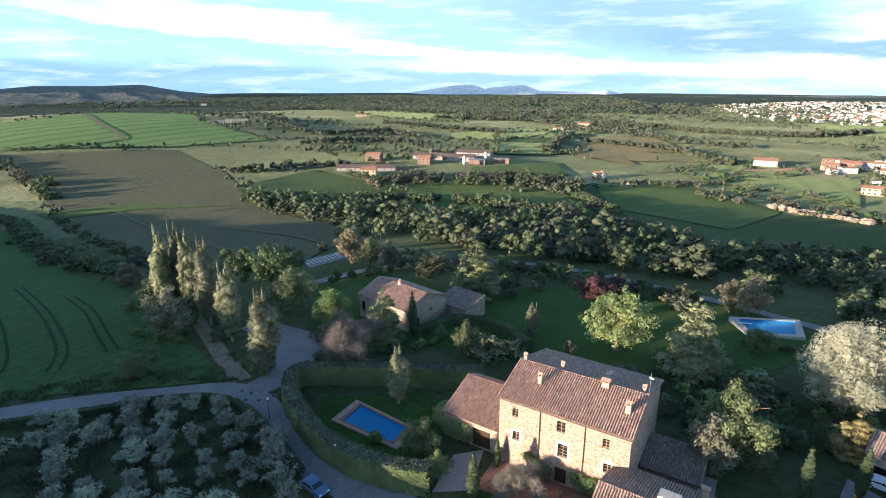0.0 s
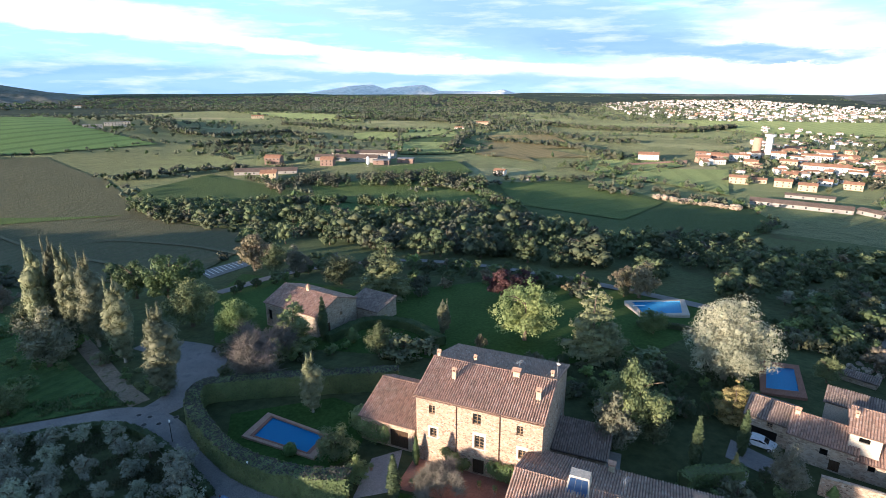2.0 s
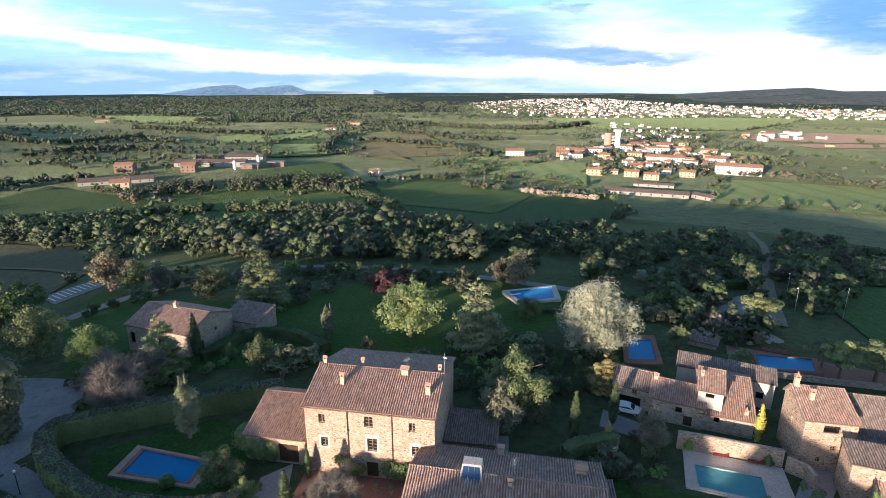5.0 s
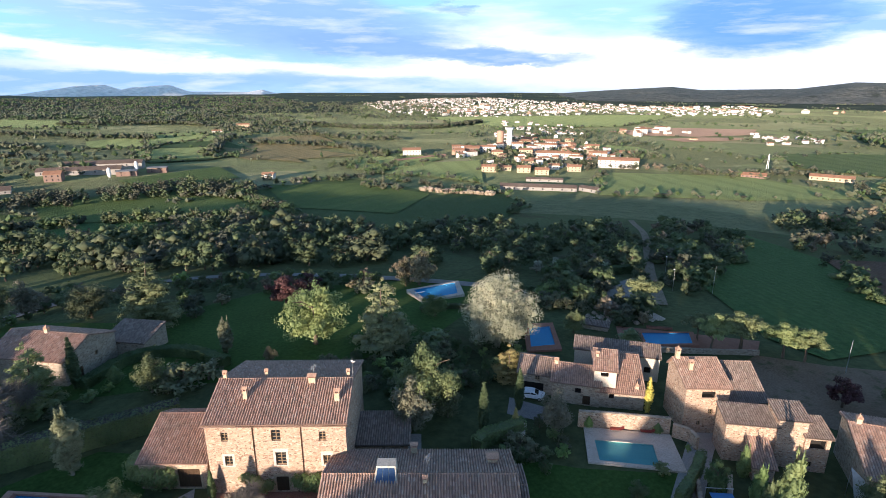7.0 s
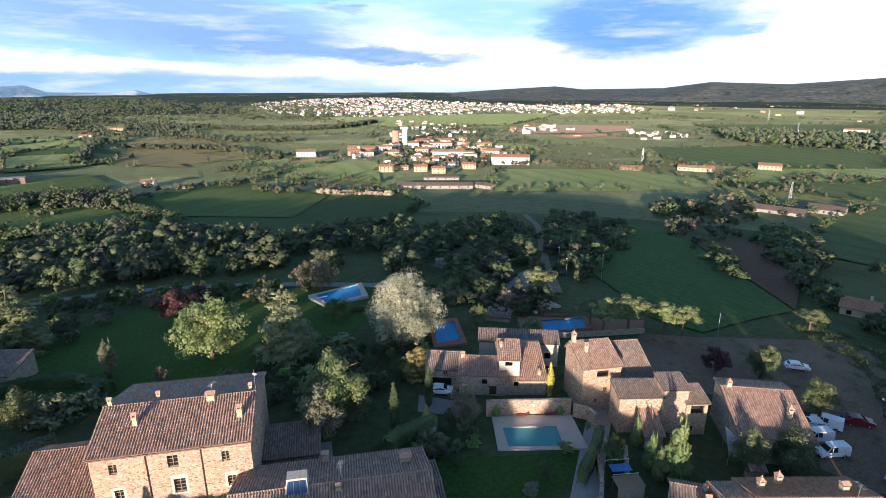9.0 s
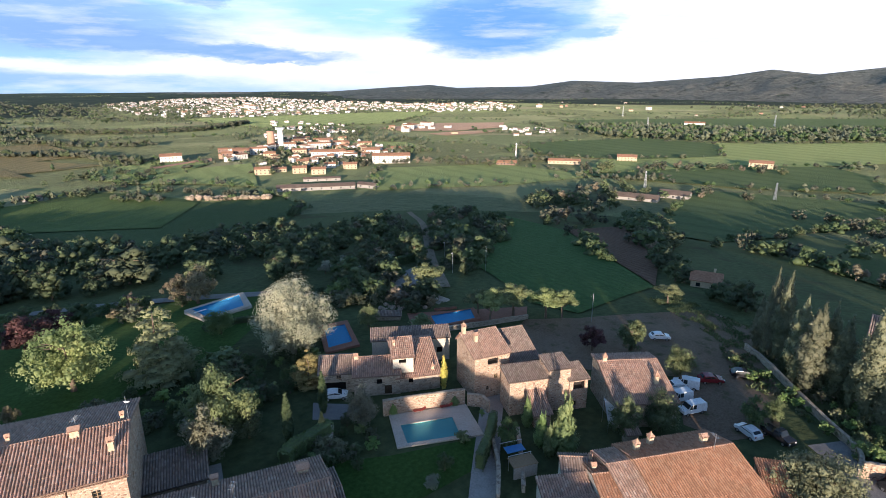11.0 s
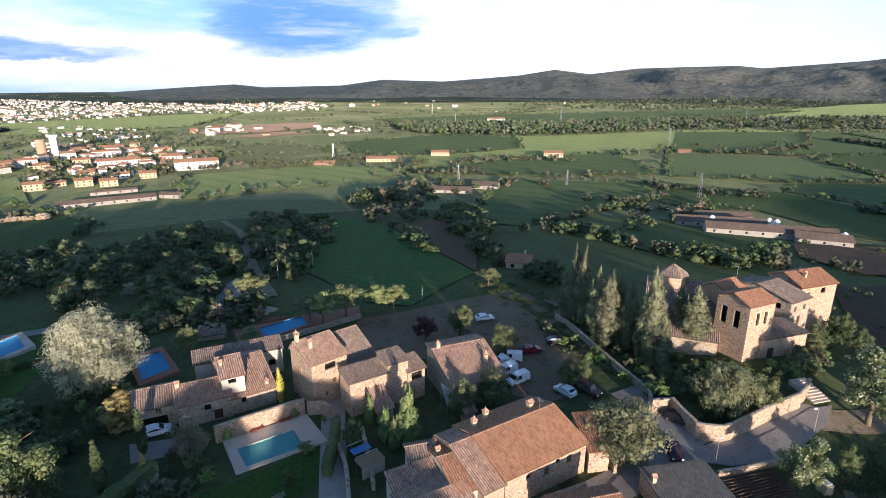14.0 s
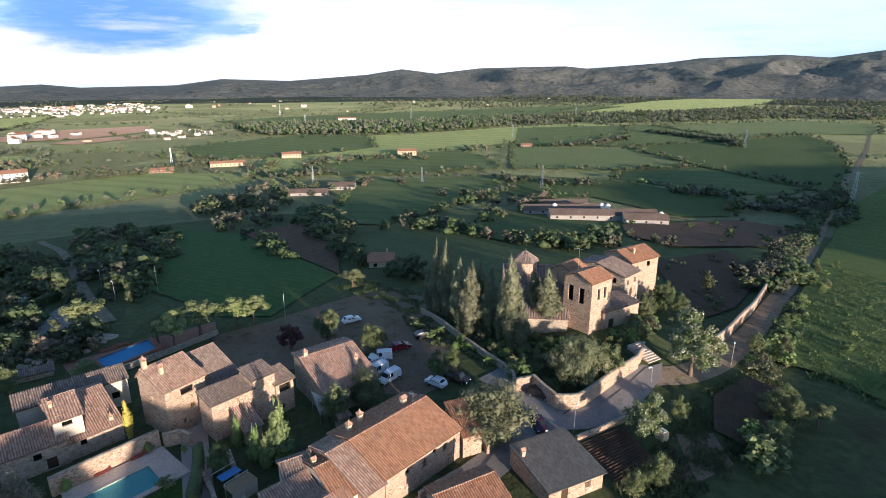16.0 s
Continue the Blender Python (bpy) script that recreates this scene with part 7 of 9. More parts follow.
wood(["shrub", "leafy", "shrub", "grey_shrub"], 16, 1.2, 3.2, (93.5, -31), (89.5, -33.5), (96, -40.5), (101, -44.5), (104, -40), (98, -38), gap=1.8, seed=91)
wood(["shrub", "grey_shrub", "shrub"], 14, 1.0, 2.2, (88, -22), (93, -18), (96, -26), (92, -30), (87, -31), gap=1.6, seed=92)
olives(4.9, (-74.4, 65.6), (-66.7, 71), (-48.3, 78.4), (-37.9, 78.8), (-30.7, 73.4), (-23.4, 65.8), (-17.2, 56.7), (-14.2, 49.8), (-59.5, 49.5))
far_wood(3000, 9, 14, 51, (-1600, 1900), (-1650, 3990), (1036, 3490), (840, 2350), (543, 1960), (237, 1760), (-224, 2180), (-485, 1850), (-879, 2132), wide=1.5)
far_wood(900, 8, 13, 77, (-761, 2094), (-525, 1799), (-176, 1588), (168, 1740), (257, 2400), (-262, 2300), wide=1.4)
far_wood(420, 8, 12, 78, (-151, 1356), (244, 1319), (346, 1500), (346, 1866), (-100, 1700), wide=1.4)
far_wood(620, 7, 12, 79, (346, 1460), (599, 1297), (900, 1500), (1330, 1853), (1097, 2381), (518, 2600), wide=1.3)
far_wood(90, 7, 11, 80, (-532, 1455), (-409, 1358), (-194, 874), (-260, 821), (-480, 1100), wide=1.3)
far_wood(70, 8, 12, 81, (250, 1250), (440, 1350), (400, 1100), (330, 1010), (200, 1040), wide=1.2)
far_wood(700, 8, 13, 50, (-105, 1610), (133, 1500), (410, 1700), (480, 1960), (-135, 2071), wide=1.4)
far_wood(160, 8, 13, 49, (206, 1281), (307, 1688), (464, 1314), (356, 1005), (235, 1050))
far_wood(1000, 10, 15, 55, (1118, 406), (1161, 83), (1335, -167), (1091, -137), (952, 66), (906, 230), (971, 331))
far_wood(1500, 9, 14, 57, (1091, -137), (1335, -167), (1554, -584), (1729, -1085), (1836, -1463), (1251, -1004), (1322, -834), (1192, -451))
far_wood(2000, 9, 15, 56, (2050, 400), (2500, -100), (3500, -500), (3650, -1900), (3300, -2700), (2700, -2300), (1900, -1500), (1650, -1100), (1900, -1060), (2900, -1810), (3130, -1720), (2380, -880), (1720, -380), (1740, -217))
far_wood(350, 7, 11, 58, (876, 2279), (920, 1933), (1017, 1201), (1400, 1126), (1116, 896), (763, 900), (669, 1217), (588, 1535))
far_wood(230, 5, 9, 59, (543, 694), (696, 728), (758, 605), (702, 480), (492, 389), (416, 441), (397, 506))
wood(["valley_tree", "valley_olive", "valley_russet", "valley_lime"], 45, 5, 9, (392, 569), (571, 672), (619, 532), (472, 403), (407, 390), (359, 421), (350, 456), gap=9, seed=40)
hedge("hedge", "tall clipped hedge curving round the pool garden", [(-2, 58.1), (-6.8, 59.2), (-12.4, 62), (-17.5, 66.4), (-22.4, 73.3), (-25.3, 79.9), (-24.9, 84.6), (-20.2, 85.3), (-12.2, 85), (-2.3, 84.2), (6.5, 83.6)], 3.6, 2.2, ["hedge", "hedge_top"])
hedge("hedge", "ivy-clad block against the farmhouse wing", [(-0.3, 74), (4.9, 69.2)], 2.6, 3, ["hedge"])
hedge("hedge", "low clipped hedge along the garden path", [(48.7, 52.3), (41.9, 52.8), (40.6, 52.3)], 2.2, 1.6, ["hedge"])
hedge("hedge", "narrow ivy hedge along the alley", [(54.3, 29.8), (59, 31.1), (63.5, 32.8)], 2.6, 1, ["hedge"])
hedge("hedge", "low dark hedge round the upper pool", [(62.6, 103.1), (69.5, 101.2), (73.2, 97.8)], 1.2, 1.2, ["dark_leaf"])
hedge("hedge", "dark hedge on the garden boundary", [(-5.4, 104.7), (3.1, 112.1), (11.7, 108.8), (16.9, 98.7)], 2, 1.8, ["dark_leaf"])
hedge("hedge", "dark border hedge of the olive grove", [(-67.7, 72.3), (-56.7, 75.4), (-44.9, 79), (-36.5, 78.8), (-30.5, 75), (-23.9, 67.7), (-19, 61.1)], 1.3, 0.9, ["dark_leaf"])
hedge("hedge", "boundary hedge in the valley gardens", [(108.4, 103.2), (126.7, 106.1), (144, 105.3)], 2.6, 1.8, ["dark_leaf"])
belt(7, 11, 201, (-352, 1119), (-234, 889), (-175, 874), (-102, 961), (-36, 896))
belt(7, 11, 202, (-182, 748), (-109, 801), (-51, 789))
belt(7, 11, 203, (-120, 1137), (31, 1048), (110, 1001))
belt(6, 10, 204, (-212, 532), (-142, 563), (-102, 570))
belt(6, 10, 205, (-68, 384), (-23, 398), (32, 374), (83, 335))
belt(7, 11, 206, (225, 876), (315, 766), (330, 623))
belt(7, 11, 207, (345, 1006), (377, 847), (434, 789))
belt(7, 11, 208, (226, 986), (183, 881), (137, 734))
belt(5, 8, 209, (214, 445), (219, 404))
belt(8, 12, 210, (431, 1184), (512, 1021), (618, 959), (789, 1029), rows=3)
belt(8, 12, 211, (-12, 1302), (168, 1292), (238, 1235), rows=3)
belt(6, 10, 212, (110, 276), (158, 299))
belt(5, 8, 213, (506, -65), (474, -111), (490, -140))
belt(5, 8, 214, (414, -264), (392, -268), (422, -309))
belt(5, 8, 215, (435, -194), (424, -229))
belt(5, 8, 216, (363, -198), (372, -243), (320, -234), (346, -264))
belt(6, 10, 217, (991, -377), (808, -425), (759, -408))
belt(6, 10, 218, (776, -162), (818, -237), (869, -296))
belt(5, 8, 219, (217, -29), (205, -50), (223, -68))
belt(6, 10, 220, (405, 441), (468, 441), (525, 421))
belt(6, 9, 221, (579, 291), (637, 242))
belt(6, 9, 222, (361, 158), (375, 138), (431, 144))
belt(6, 9, 223, (515, 152), (548, 112))
belt(6, 9, 224, (517, 343), (547, 293))
belt(5, 8, 225, (153, 328), (174, 323))
belt(5, 8, 226, (327, 77), (232, 42))
plant_belts()
field_edges(8.0, 83)
plant_crowds()
plain_hedgerows(210, 71)

# ---- houses of the plain ----
FAR_STYLES = {
    "white": ("white", "tile_far", "white rendered house with a tiled roof on the plain", "house"),
    "ochre": ("render", "tile_far", "ochre stone village house with a tiled roof", "house"),
    "brick": ("brick", "tile_far", "red-brown village house with a tiled roof", "house"),
    "pink": ("brick", "tile_far", "terracotta-coloured farmhouse among trees", "house"),
    "villa": ("cream", "concrete", "low pale villa on the hillside", "house"),
    "barn": ("concrete", "tile_old_far", "long low farm barn with a grey-brown roof", "barn"),
    "farmbarn": ("concrete", "tile_old_far", "long low farm barn with a dull brown roof", "barn"),
    "brickbarn": ("brick", "concrete", "red-brown brick farm building with a flat roof", "barn"),
}
M["town_wall"] = leaf_mat("town_walls", (0.55, 0.50, 0.43), (0.85, 0.83, 0.80), 0.0, 0.9)
M["town_roof"] = leaf_mat("town_roofs", (0.22, 0.12, 0.085), (0.42, 0.27, 0.19), 0.0, 0.9)
M["tile_far"] = blotchy("distant_tile_roof", (0.26, 0.13, 0.08), (0.42, 0.24, 0.15), 0.3, 2.2, 0.9, 0.5)
M["tile_old_far"] = blotchy("distant_brown_roof", (0.11, 0.08, 0.066), (0.19, 0.145, 0.115), 0.1, 1.2, 0.9, 0.4)


def far_house(style, x, y, az, L, D, he, storeys=None):
    """A simple house: walls with openings cut in, pitched or flat roof with eaves, a chimney."""
    wall, roof, label, cat = FAR_STYLES[style]
    root = thing("house" if cat == "house" else "barn", label, cat, pose(x, y, gz(x + 4, y + 2), 0, 0, 90 - az), "houses on the plain" if cat == "house" else "farm barns")
    he = min(max(he * 0.72, 2.6), {"barn": 3.0, "farmbarn": 3.6, "brickbarn": 4.4}.get(style, 9.0))
    flat = style in ("villa", "brickbarn")
    hr = he + (0.3 if flat else min(2.6, D * 0.2))
    n = max(2, min(8, int(L / (3.6 if cat == "house" else 7.0))))
    floors = 1 if he < 4.4 else 2 if he < 8 else 3
    holes = [(L * (i + 0.5) / n, he * (f + 0.32) / floors, 1.1, min(1.5, he * 0.45 / floors)) for i in range(n) for f in range(floors)]
    s = Shape()
    put = lambda u, h, d: (u, d, h)
    holed(s, put, L, he, holes, 0.25, -2.5)
    side = lambda u, h, d: (d, D - u, h)
    side_holes = [(D * 0.35, he * 0.35 / floors, 1.0, 1.3), (D * 0.7, he * 0.35 / floors, 1.0, 1.3)] if cat == "house" else []
    holed(s, side, D, he, side_holes, 0.25, -2.5)
    holed(s, lambda u, h, d: (L - d, u, h), D, he, [], 0.25, -2.5)
    holed(s, lambda u, h, d: (L - u, D - d, h), L, he, [], 0.25, -2.5)
    for xx in (0, L):
        s.face((xx, 0, he), (xx, D / 2, hr), (xx, D, he))
    part("wall", s.mesh("wall", M[wall]), root)
    for fn, hs in ((put, holes), (side, side_holes)):
        for u, z, w, h in hs:
            g = Shape().face(fn(u - w / 2, z, 0.2), fn(u + w / 2, z, 0.2), fn(u + w / 2, z + h, 0.2), fn(u - w / 2, z + h, 0.2))
            part("window", g.mesh("window", M["glass"]), root)
    r = Shape()
    e = 0.45
    for y0, y1, z0, z1 in ((-e, D / 2, he - 0.1, hr + 0.05), (D + e, D / 2, he - 0.1, hr + 0.05)):
        r.face((-e, y0, z0), (L + e, y0, z0), (L + e, y1, z1), (-e, y1, z1))
        r.face((-e, y0, z0 + 0.2), (L + e, y0, z0 + 0.2), (L + e, y1, z1 + 0.2), (-e, y1, z1 + 0.2))
        r.face((-e, y0, z0), (L + e, y0, z0), (L + e, y0, z0 + 0.2), (-e, y0, z0 + 0.2))
    for xx in (-e, L + e):
        r.face((xx, -e, he - 0.1), (xx, D / 2, hr + 0.05), (xx, D / 2, hr + 0.25), (xx, -e, he + 0.1))
        r.face((xx, D + e, he - 0.1), (xx, D / 2, hr + 0.05), (xx, D / 2, hr + 0.25), (xx, D + e, he + 0.1))
    part("roof", r.mesh("roof", M[roof]), root)
    if cat == "house" and not flat:
        part("chimney", Shape().box(L * 0.7, D * 0.55, hr - 0.6, L * 0.7 + 0.7, D * 0.55 + 0.7, hr + 1.1).mesh("chimney", M[wall]), root)
    return root


def town_rest(n, seed, *poly):
    """The town's many small roofs, too far off to tell apart one by one."""
    rng = random.Random(seed)
    xs, ys = [p[0] for p in poly], [p[1] for p in poly]
    V, F, S, done, tries = [], [], [], 0, 0
    while done < n and tries < n * 60:
        tries += 1
        x, y = rng.uniform(min(xs), max(xs)), rng.uniform(min(ys), max(ys))
        if not inside(list(poly), np.array(x), np.array(y)) or math.hypot(x, y) > 4200:
            continue
        done += 1
        k = 0.72 if math.hypot(x, y) > 1300 else 0.62
        L, D, H = k * rng.uniform(4.5, 9), k * rng.uniform(3.5, 5), k * rng.uniform(4, 8)
        m = pose(x, y, gz(x, y), 0, 0, rng.uniform(0, 360))
        b = len(V)
        for q in [(sx * L, sy * D, z) for z in (-3, H) for sx, sy in ((-1, -1), (1, -1), (1, 1), (-1, 1))] + [(-L, 0, H + 0.4 * D), (L, 0, H + 0.4 * D)]:
            V.append(tuple(m @ Vector(q)))
        F += [tuple(b + i for i in f) for f in ((0, 1, 5, 4), (1, 2, 6, 9, 5), (2, 3, 7, 6), (3, 0, 4, 8, 7))]
        S += [0] * 4
        b = len(V)
        for q in [(-L - 0.4, -D - 0.4, H - 0.1), (L + 0.4, -D - 0.4, H - 0.1), (L + 0.4, D + 0.4, H - 0.1), (-L - 0.4, D + 0.4, H - 0.1), (-L - 0.4, 0, H + 0.4 * D + 0.15), (L + 0.4, 0, H + 0.4 * D + 0.15)]:
            V.append(tuple(m @ Vector(q)))
        F += [tuple(b + i for i in f) for f in ((0, 1, 5, 4), (2, 3, 4, 5))]
        S += [1, 1]
    me = mesh_of("town_houses", V, F, M["town_wall"])
    me.materials.append(M["town_roof"])
    me.polygons.foreach_set("material_index", np.array(S, np.int32))
    tagged(new("town_houses", me), "many small pale houses of the distant town", "houses", kind="stuff")


TOWN = []


def town(n, seed, size, *poly, gap=20):
    """A far town: a few house forms, repeated and turned."""
    rng = random.Random(seed)
    if not TOWN:
        for wall, L, D, H in (("white", 13, 10, 7), ("white", 18, 11, 9), ("cream", 12, 9, 6), ("render", 14, 10, 7), ("white", 24, 12, 10), ("terracotta", 14, 10, 6)):
            root = thing("house", "pale house in the distant town", "house", None, "houses of the town")
            s = Shape().box(-L / 2, -D / 2, -4, L / 2, D / 2, H)
            for xx in (-L / 2, L / 2):
                s.face((xx, -D / 2, H), (xx, 0, H + 1.8), (xx, D / 2, H))
            part("wall", s.mesh("wall", M[wall]), root)
            r = Shape()
            for sg in (-1, 1):
                r.face((-L / 2 - 0.5, sg * (D / 2 + 0.5), H - 0.1), (L / 2 + 0.5, sg * (D / 2 + 0.5), H - 0.1), (L / 2 + 0.5, 0, H + 1.95), (-L / 2 - 0.5, 0, H + 1.95))
            part("roof", r.mesh("roof", M["tile_far"]), root)
            w = Shape()
            for k in range(int(L / 3.5)):
                for f in range(int(H / 3)):
                    u, z = -L / 2 + 1.8 + k * 3.4, 0.9 + f * 3
                    w.box(u - 0.5, -D / 2 - 0.05, z, u + 0.5, -D / 2 + 0.2, z + 1.4)
            part("window_row", w.mesh("window_row", M["glass"]), root)
            TOWN.append([root, False])
    xs, ys = [p[0] for p in poly], [p[1] for p in poly]
    placed, tries = [], 0
    while len(placed) < n and tries < n * 60:
        tries += 1
        x, y = rng.uniform(min(xs), max(xs)), rng.uniform(min(ys), max(ys))
        if not inside(list(poly), np.array(x), np.array(y)) or math.hypot(x, y) > 4200 or any((x - a) ** 2 + (y - b) ** 2 < gap * gap for a, b in placed):
            continue
        placed.append((x, y))
        m = Matrix.LocRotScale((x, y, gz(x, y)), Euler((0, 0, math.atan2(-x, y) + rng.gauss(0, 0.5))), (size * rng.uniform(0.8, 1.3), size * rng.uniform(0.8, 1.2), size * rng.uniform(0.7, 1.3)))
        pick = rng.choices(TOWN, (5, 3, 4, 3, 1.5, 2))[0]
        if not pick[1]:
            pick[0].matrix_basis, pick[1] = m, True
        else:
            copy_thing(pick[0], Matrix()).matrix_basis = m

far_house('white', 349, 618, 120, 23.2, 14.0, 10.8)
far_house('brick', 409, 588, 125, 12.5, 9.0, 9.4)
far_house('brick', 429, 594, 127, 19.4, 10.0, 10.3)
far_house('white', 452, 591, 128, 21.2, 9.0, 10.5)
far_house('ochre', 438, 548, 129, 14.2, 9.0, 8.5)
far_house('white', 502, 584, 131, 15.4, 10.0, 12.3)
far_house('ochre', 542, 619, 132, 20.5, 9.0, 9.0)
far_house('ochre', 588, 662, 132, 24.6, 9.0, 6.1)
far_house('white', 528, 567, 134, 30.6, 9.0, 10.7)
far_house('ochre', 586, 616, 135, 28.4, 8.0, 7.5)
far_house('white', 472, 502, 135, 41.4, 12.0, 10.3)
far_house('ochre', 473, 536, 132, 17.2, 9.0, 10.1)
far_house('ochre', 585, 527, 139, 18.7, 9.0, 8.4)
far_house('white', 524, 459, 140, 16.5, 12.0, 10.8)
far_house('white', 482, 414, 141, 43.3, 14.0, 11.8)
far_house('ochre', 584, 468, 142, 18.6, 9.0, 5.0)
far_house('ochre', 354, 459, 128, 16.0, 9.0, 8.3)
far_house('ochre', 382, 435, 132, 14.1, 9.0, 7.7)
far_house('ochre', 422, 473, 132, 13.4, 9.0, 7.0)
far_house('ochre', 387, 413, 134, 14.2, 9.0, 7.4)
far_house('ochre', 433, 413, 137, 14.6, 9.0, 7.2)
far_house('white', 574, 564, 136, 17.2, 9.0, 7.9)
far_house('ochre', 621, 600, 136, 12.5, 6.0, 8.4)
far_house('ochre', 378, 458, 130, 12.1, 7.0, 4.9)
far_house('brick', 439, 638, 125, 11.8, 7.0, 7.0)
far_house('white', 501, 615, 130, 16.0, 7.0, 8.0)
far_house('ochre', 437, 478, 133, 13.0, 8.0, 6.6)
far_house('white', 427, 435, 135, 12.1, 8.0, 6.1)
far_house('barn', 302, 365, 134, 65.0, 10.0, 5.9)
far_house('barn', 351, 386, 134, 34.0, 6.0, 3.2)
far_house('barn', 355, 324, 174, 17.8, 8.0, 9.7)
far_house('white', 145, 532, 124, 11.1, 8.0, 6.6)
far_house('barn', 168, 498, 109, 13.1, 6.0, 2.6)
far_house('villa', -357, 921, 70, 35.1, 12.0, 7.3)
far_house('villa', -368, 876, 68, 24.7, 9.0, 6.0)
far_house('ochre', 274, 1153, 104, 24.8, 9.0, 11.3)
far_house('white', 215, 1092, 102, 21.6, 9.0, 3.2)
far_house('ochre', -205, 1319, 82, 26.2, 8.0, 7.7)
far_house('white', -975, 2273, 67, 27.2, 8.0, 10.9)
far_house('brick', -85, 604, 103, 16.4, 12.0, 9.8)
far_house('pink', -27, 585, 103, 13.2, 12.0, 9.0)
far_house('ochre', -78, 518, 92, 14.2, 12.0, 8.5)
far_house('barn', -106, 547, 90, 58.3, 14.0, 5.6)
far_house('farmbarn', -16, 655, 108, 73.6, 14.0, 6.9)
far_house('farmbarn', -34, 620, 106, 69.8, 14.0, 7.2)
far_house('brickbarn', 28, 591, 102, 17.0, 14.0, 7.2)
far_house('brickbarn', 55, 605, 106, 17.4, 12.0, 7.4)
far_house('ochre', 664, 188, 165, 22.5, 12.0, 7.7)
far_house('ochre', 691, 51, 177, 23.6, 12.0, 9.2)
far_house('brick', 783, -117, -171, 15.3, 9.0, 4.7)
far_house('pink', 554, 292, 153, 22.5, 10.0, 3.9)
far_house('ochre', 598, 248, 159, 36.4, 10.0, 5.2)
far_house('white', 1262, 224, 171, 39.7, 14.0, 7.2)
far_house('farmbarn', 332, -53, -181, 48.0, 12.0, 3.5)
far_house('farmbarn', 309, -65, -178, 62.0, 12.0, 3.9)
far_house('farmbarn', 364, -69, -181, 32.6, 9.0, 2.8)
far_house('farmbarn', 300, -105, -172, 24.2, 12.0, 3.7)
far_house('farmbarn', 456, 94, 180, 22.9, 14.0, 4.3)
far_house('farmbarn', 427, 122, 176, 33.7, 12.0, 3.7)
far_house('white', 1462, -1087, -143, 37.5, 14.0, 7.0)
far_house('white', 4157, -1172, -163, 118.5, 14.0, 19.8)
far_house('ochre', 164, 22, 174, 7.9, 8.0, 1.9)
town(120, 61, 0.62, (1067, 2242), (1725, 2734), (2030, 2552), (1807, 1759), (1914, 1516), (1415, 1118), (1128, 1095), (891, 1165), (802, 1458))
town(30, 62, 0.9, (1914, 1516), (1876, 1257), (2135, 1125), (1606, 759), (1399, 934), (1341, 1058))
town(14, 63, 1.0, (1098, 1845), (1316, 1678), (968, 1227), (801, 1294))
town(24, 64, 0.7, (2035, 1529), (2502, 802), (2386, -120), (2920, -707), (1804, -444), (1614, 48), (1387, 601))
town(7, 65, 0.7, (783, 692), (997, 694), (950, 506), (904, 328), (840, 314), (818, 457))
town(38, 67, 0.75, (400, 600), (470, 640), (560, 640), (610, 560), (590, 480), (520, 430), (470, 440), (400, 540), gap=13)
town(9, 66, 0.9, (904, 762), (1024, 733), (882, 592), (778, 630))
town_rest(1000, 71, (1067, 2242), (1725, 2734), (2030, 2552), (1807, 1759), (1914, 1516), (1415, 1118), (1128, 1095), (891, 1165), (802, 1458))
town_rest(150, 72, (1914, 1516), (1876, 1257), (2135, 1125), (1606, 759), (1399, 934), (1341, 1058))
town_rest(80, 74, (871, 1049), (875, 831), (619, 532), (582, 436), (492, 389), (437, 427), (391, 459), (391, 510))
town_rest(26, 73, (1038, 539), (1030, 414), (944, 386), (934, 475))
far_wood(900, 6, 10, 75, (1067, 2242), (1725, 2734), (2030, 2552), (1807, 1759), (1914, 1516), (2111, 1002), (1606, 759), (1096, 1064), (866, 1132), (778, 1415))

# ---- pools, walls, yards ----
def quad_inset(q, d):
    c = sum((Vector(p) for p in q), Vector((0, 0))) / 4
    return [tuple(Vector(p) + (c - Vector(p)).normalized() * d * 1.41) for p in q]


def pool(label, water, deck, lining, deck_mat, rim_mat, lift=0.34):
    """A sunken basin in a paved deck: lining, coping, water, steps."""
    z = max(gz(*p) for p in water) + lift
    root = thing("swimming_pool", label, "swimming pool", None, "swimming pools")
    s = Shape()
    rim = quad_inset(water, -0.45)
    for a in range(4):
        b = (a + 1) % 4
        s.face((*deck[a], z), (*deck[b], z), (*rim[b], z), (*rim[a], z))
        s.face((*deck[a], z), (*deck[a], z - 2.5), (*deck[b], z - 2.5), (*deck[b], z))
    part("deck", s.mesh("deck", deck_mat), root)
    r = Shape()
    for a in range(4):
        b = (a + 1) % 4
        r.face((*rim[a], z + 0.04), (*rim[b], z + 0.04), (*water[b], z + 0.04), (*water[a], z + 0.04))
        r.face((*rim[a], z + 0.04), (*rim[a], z - 0.02), (*rim[b], z - 0.02), (*rim[b], z + 0.04))
        r.face((*water[a], z + 0.04), (*water[b], z + 0.04), (*water[b], z - 0.06), (*water[a], z - 0.06))
    part("coping", r.mesh("coping", rim_mat), root)
    l = Shape()
    for a in range(4):
        b = (a + 1) % 4
        l.face((*water[a], z - 0.05), (*water[b], z - 0.05), (*water[b], z - lift + 0.06), (*water[a], z - lift + 0.06))
    l.face(*[(*p, z - lift + 0.06) for p in water])
    part("basin", l.mesh("basin", lining), root)
    w = Shape().face(*[(*p, z - 0.06) for p in water])
    wo = part("water", w.mesh("water", M["water"]), root, "still clear pool water")
    wo.visible_shadow = False
    return root


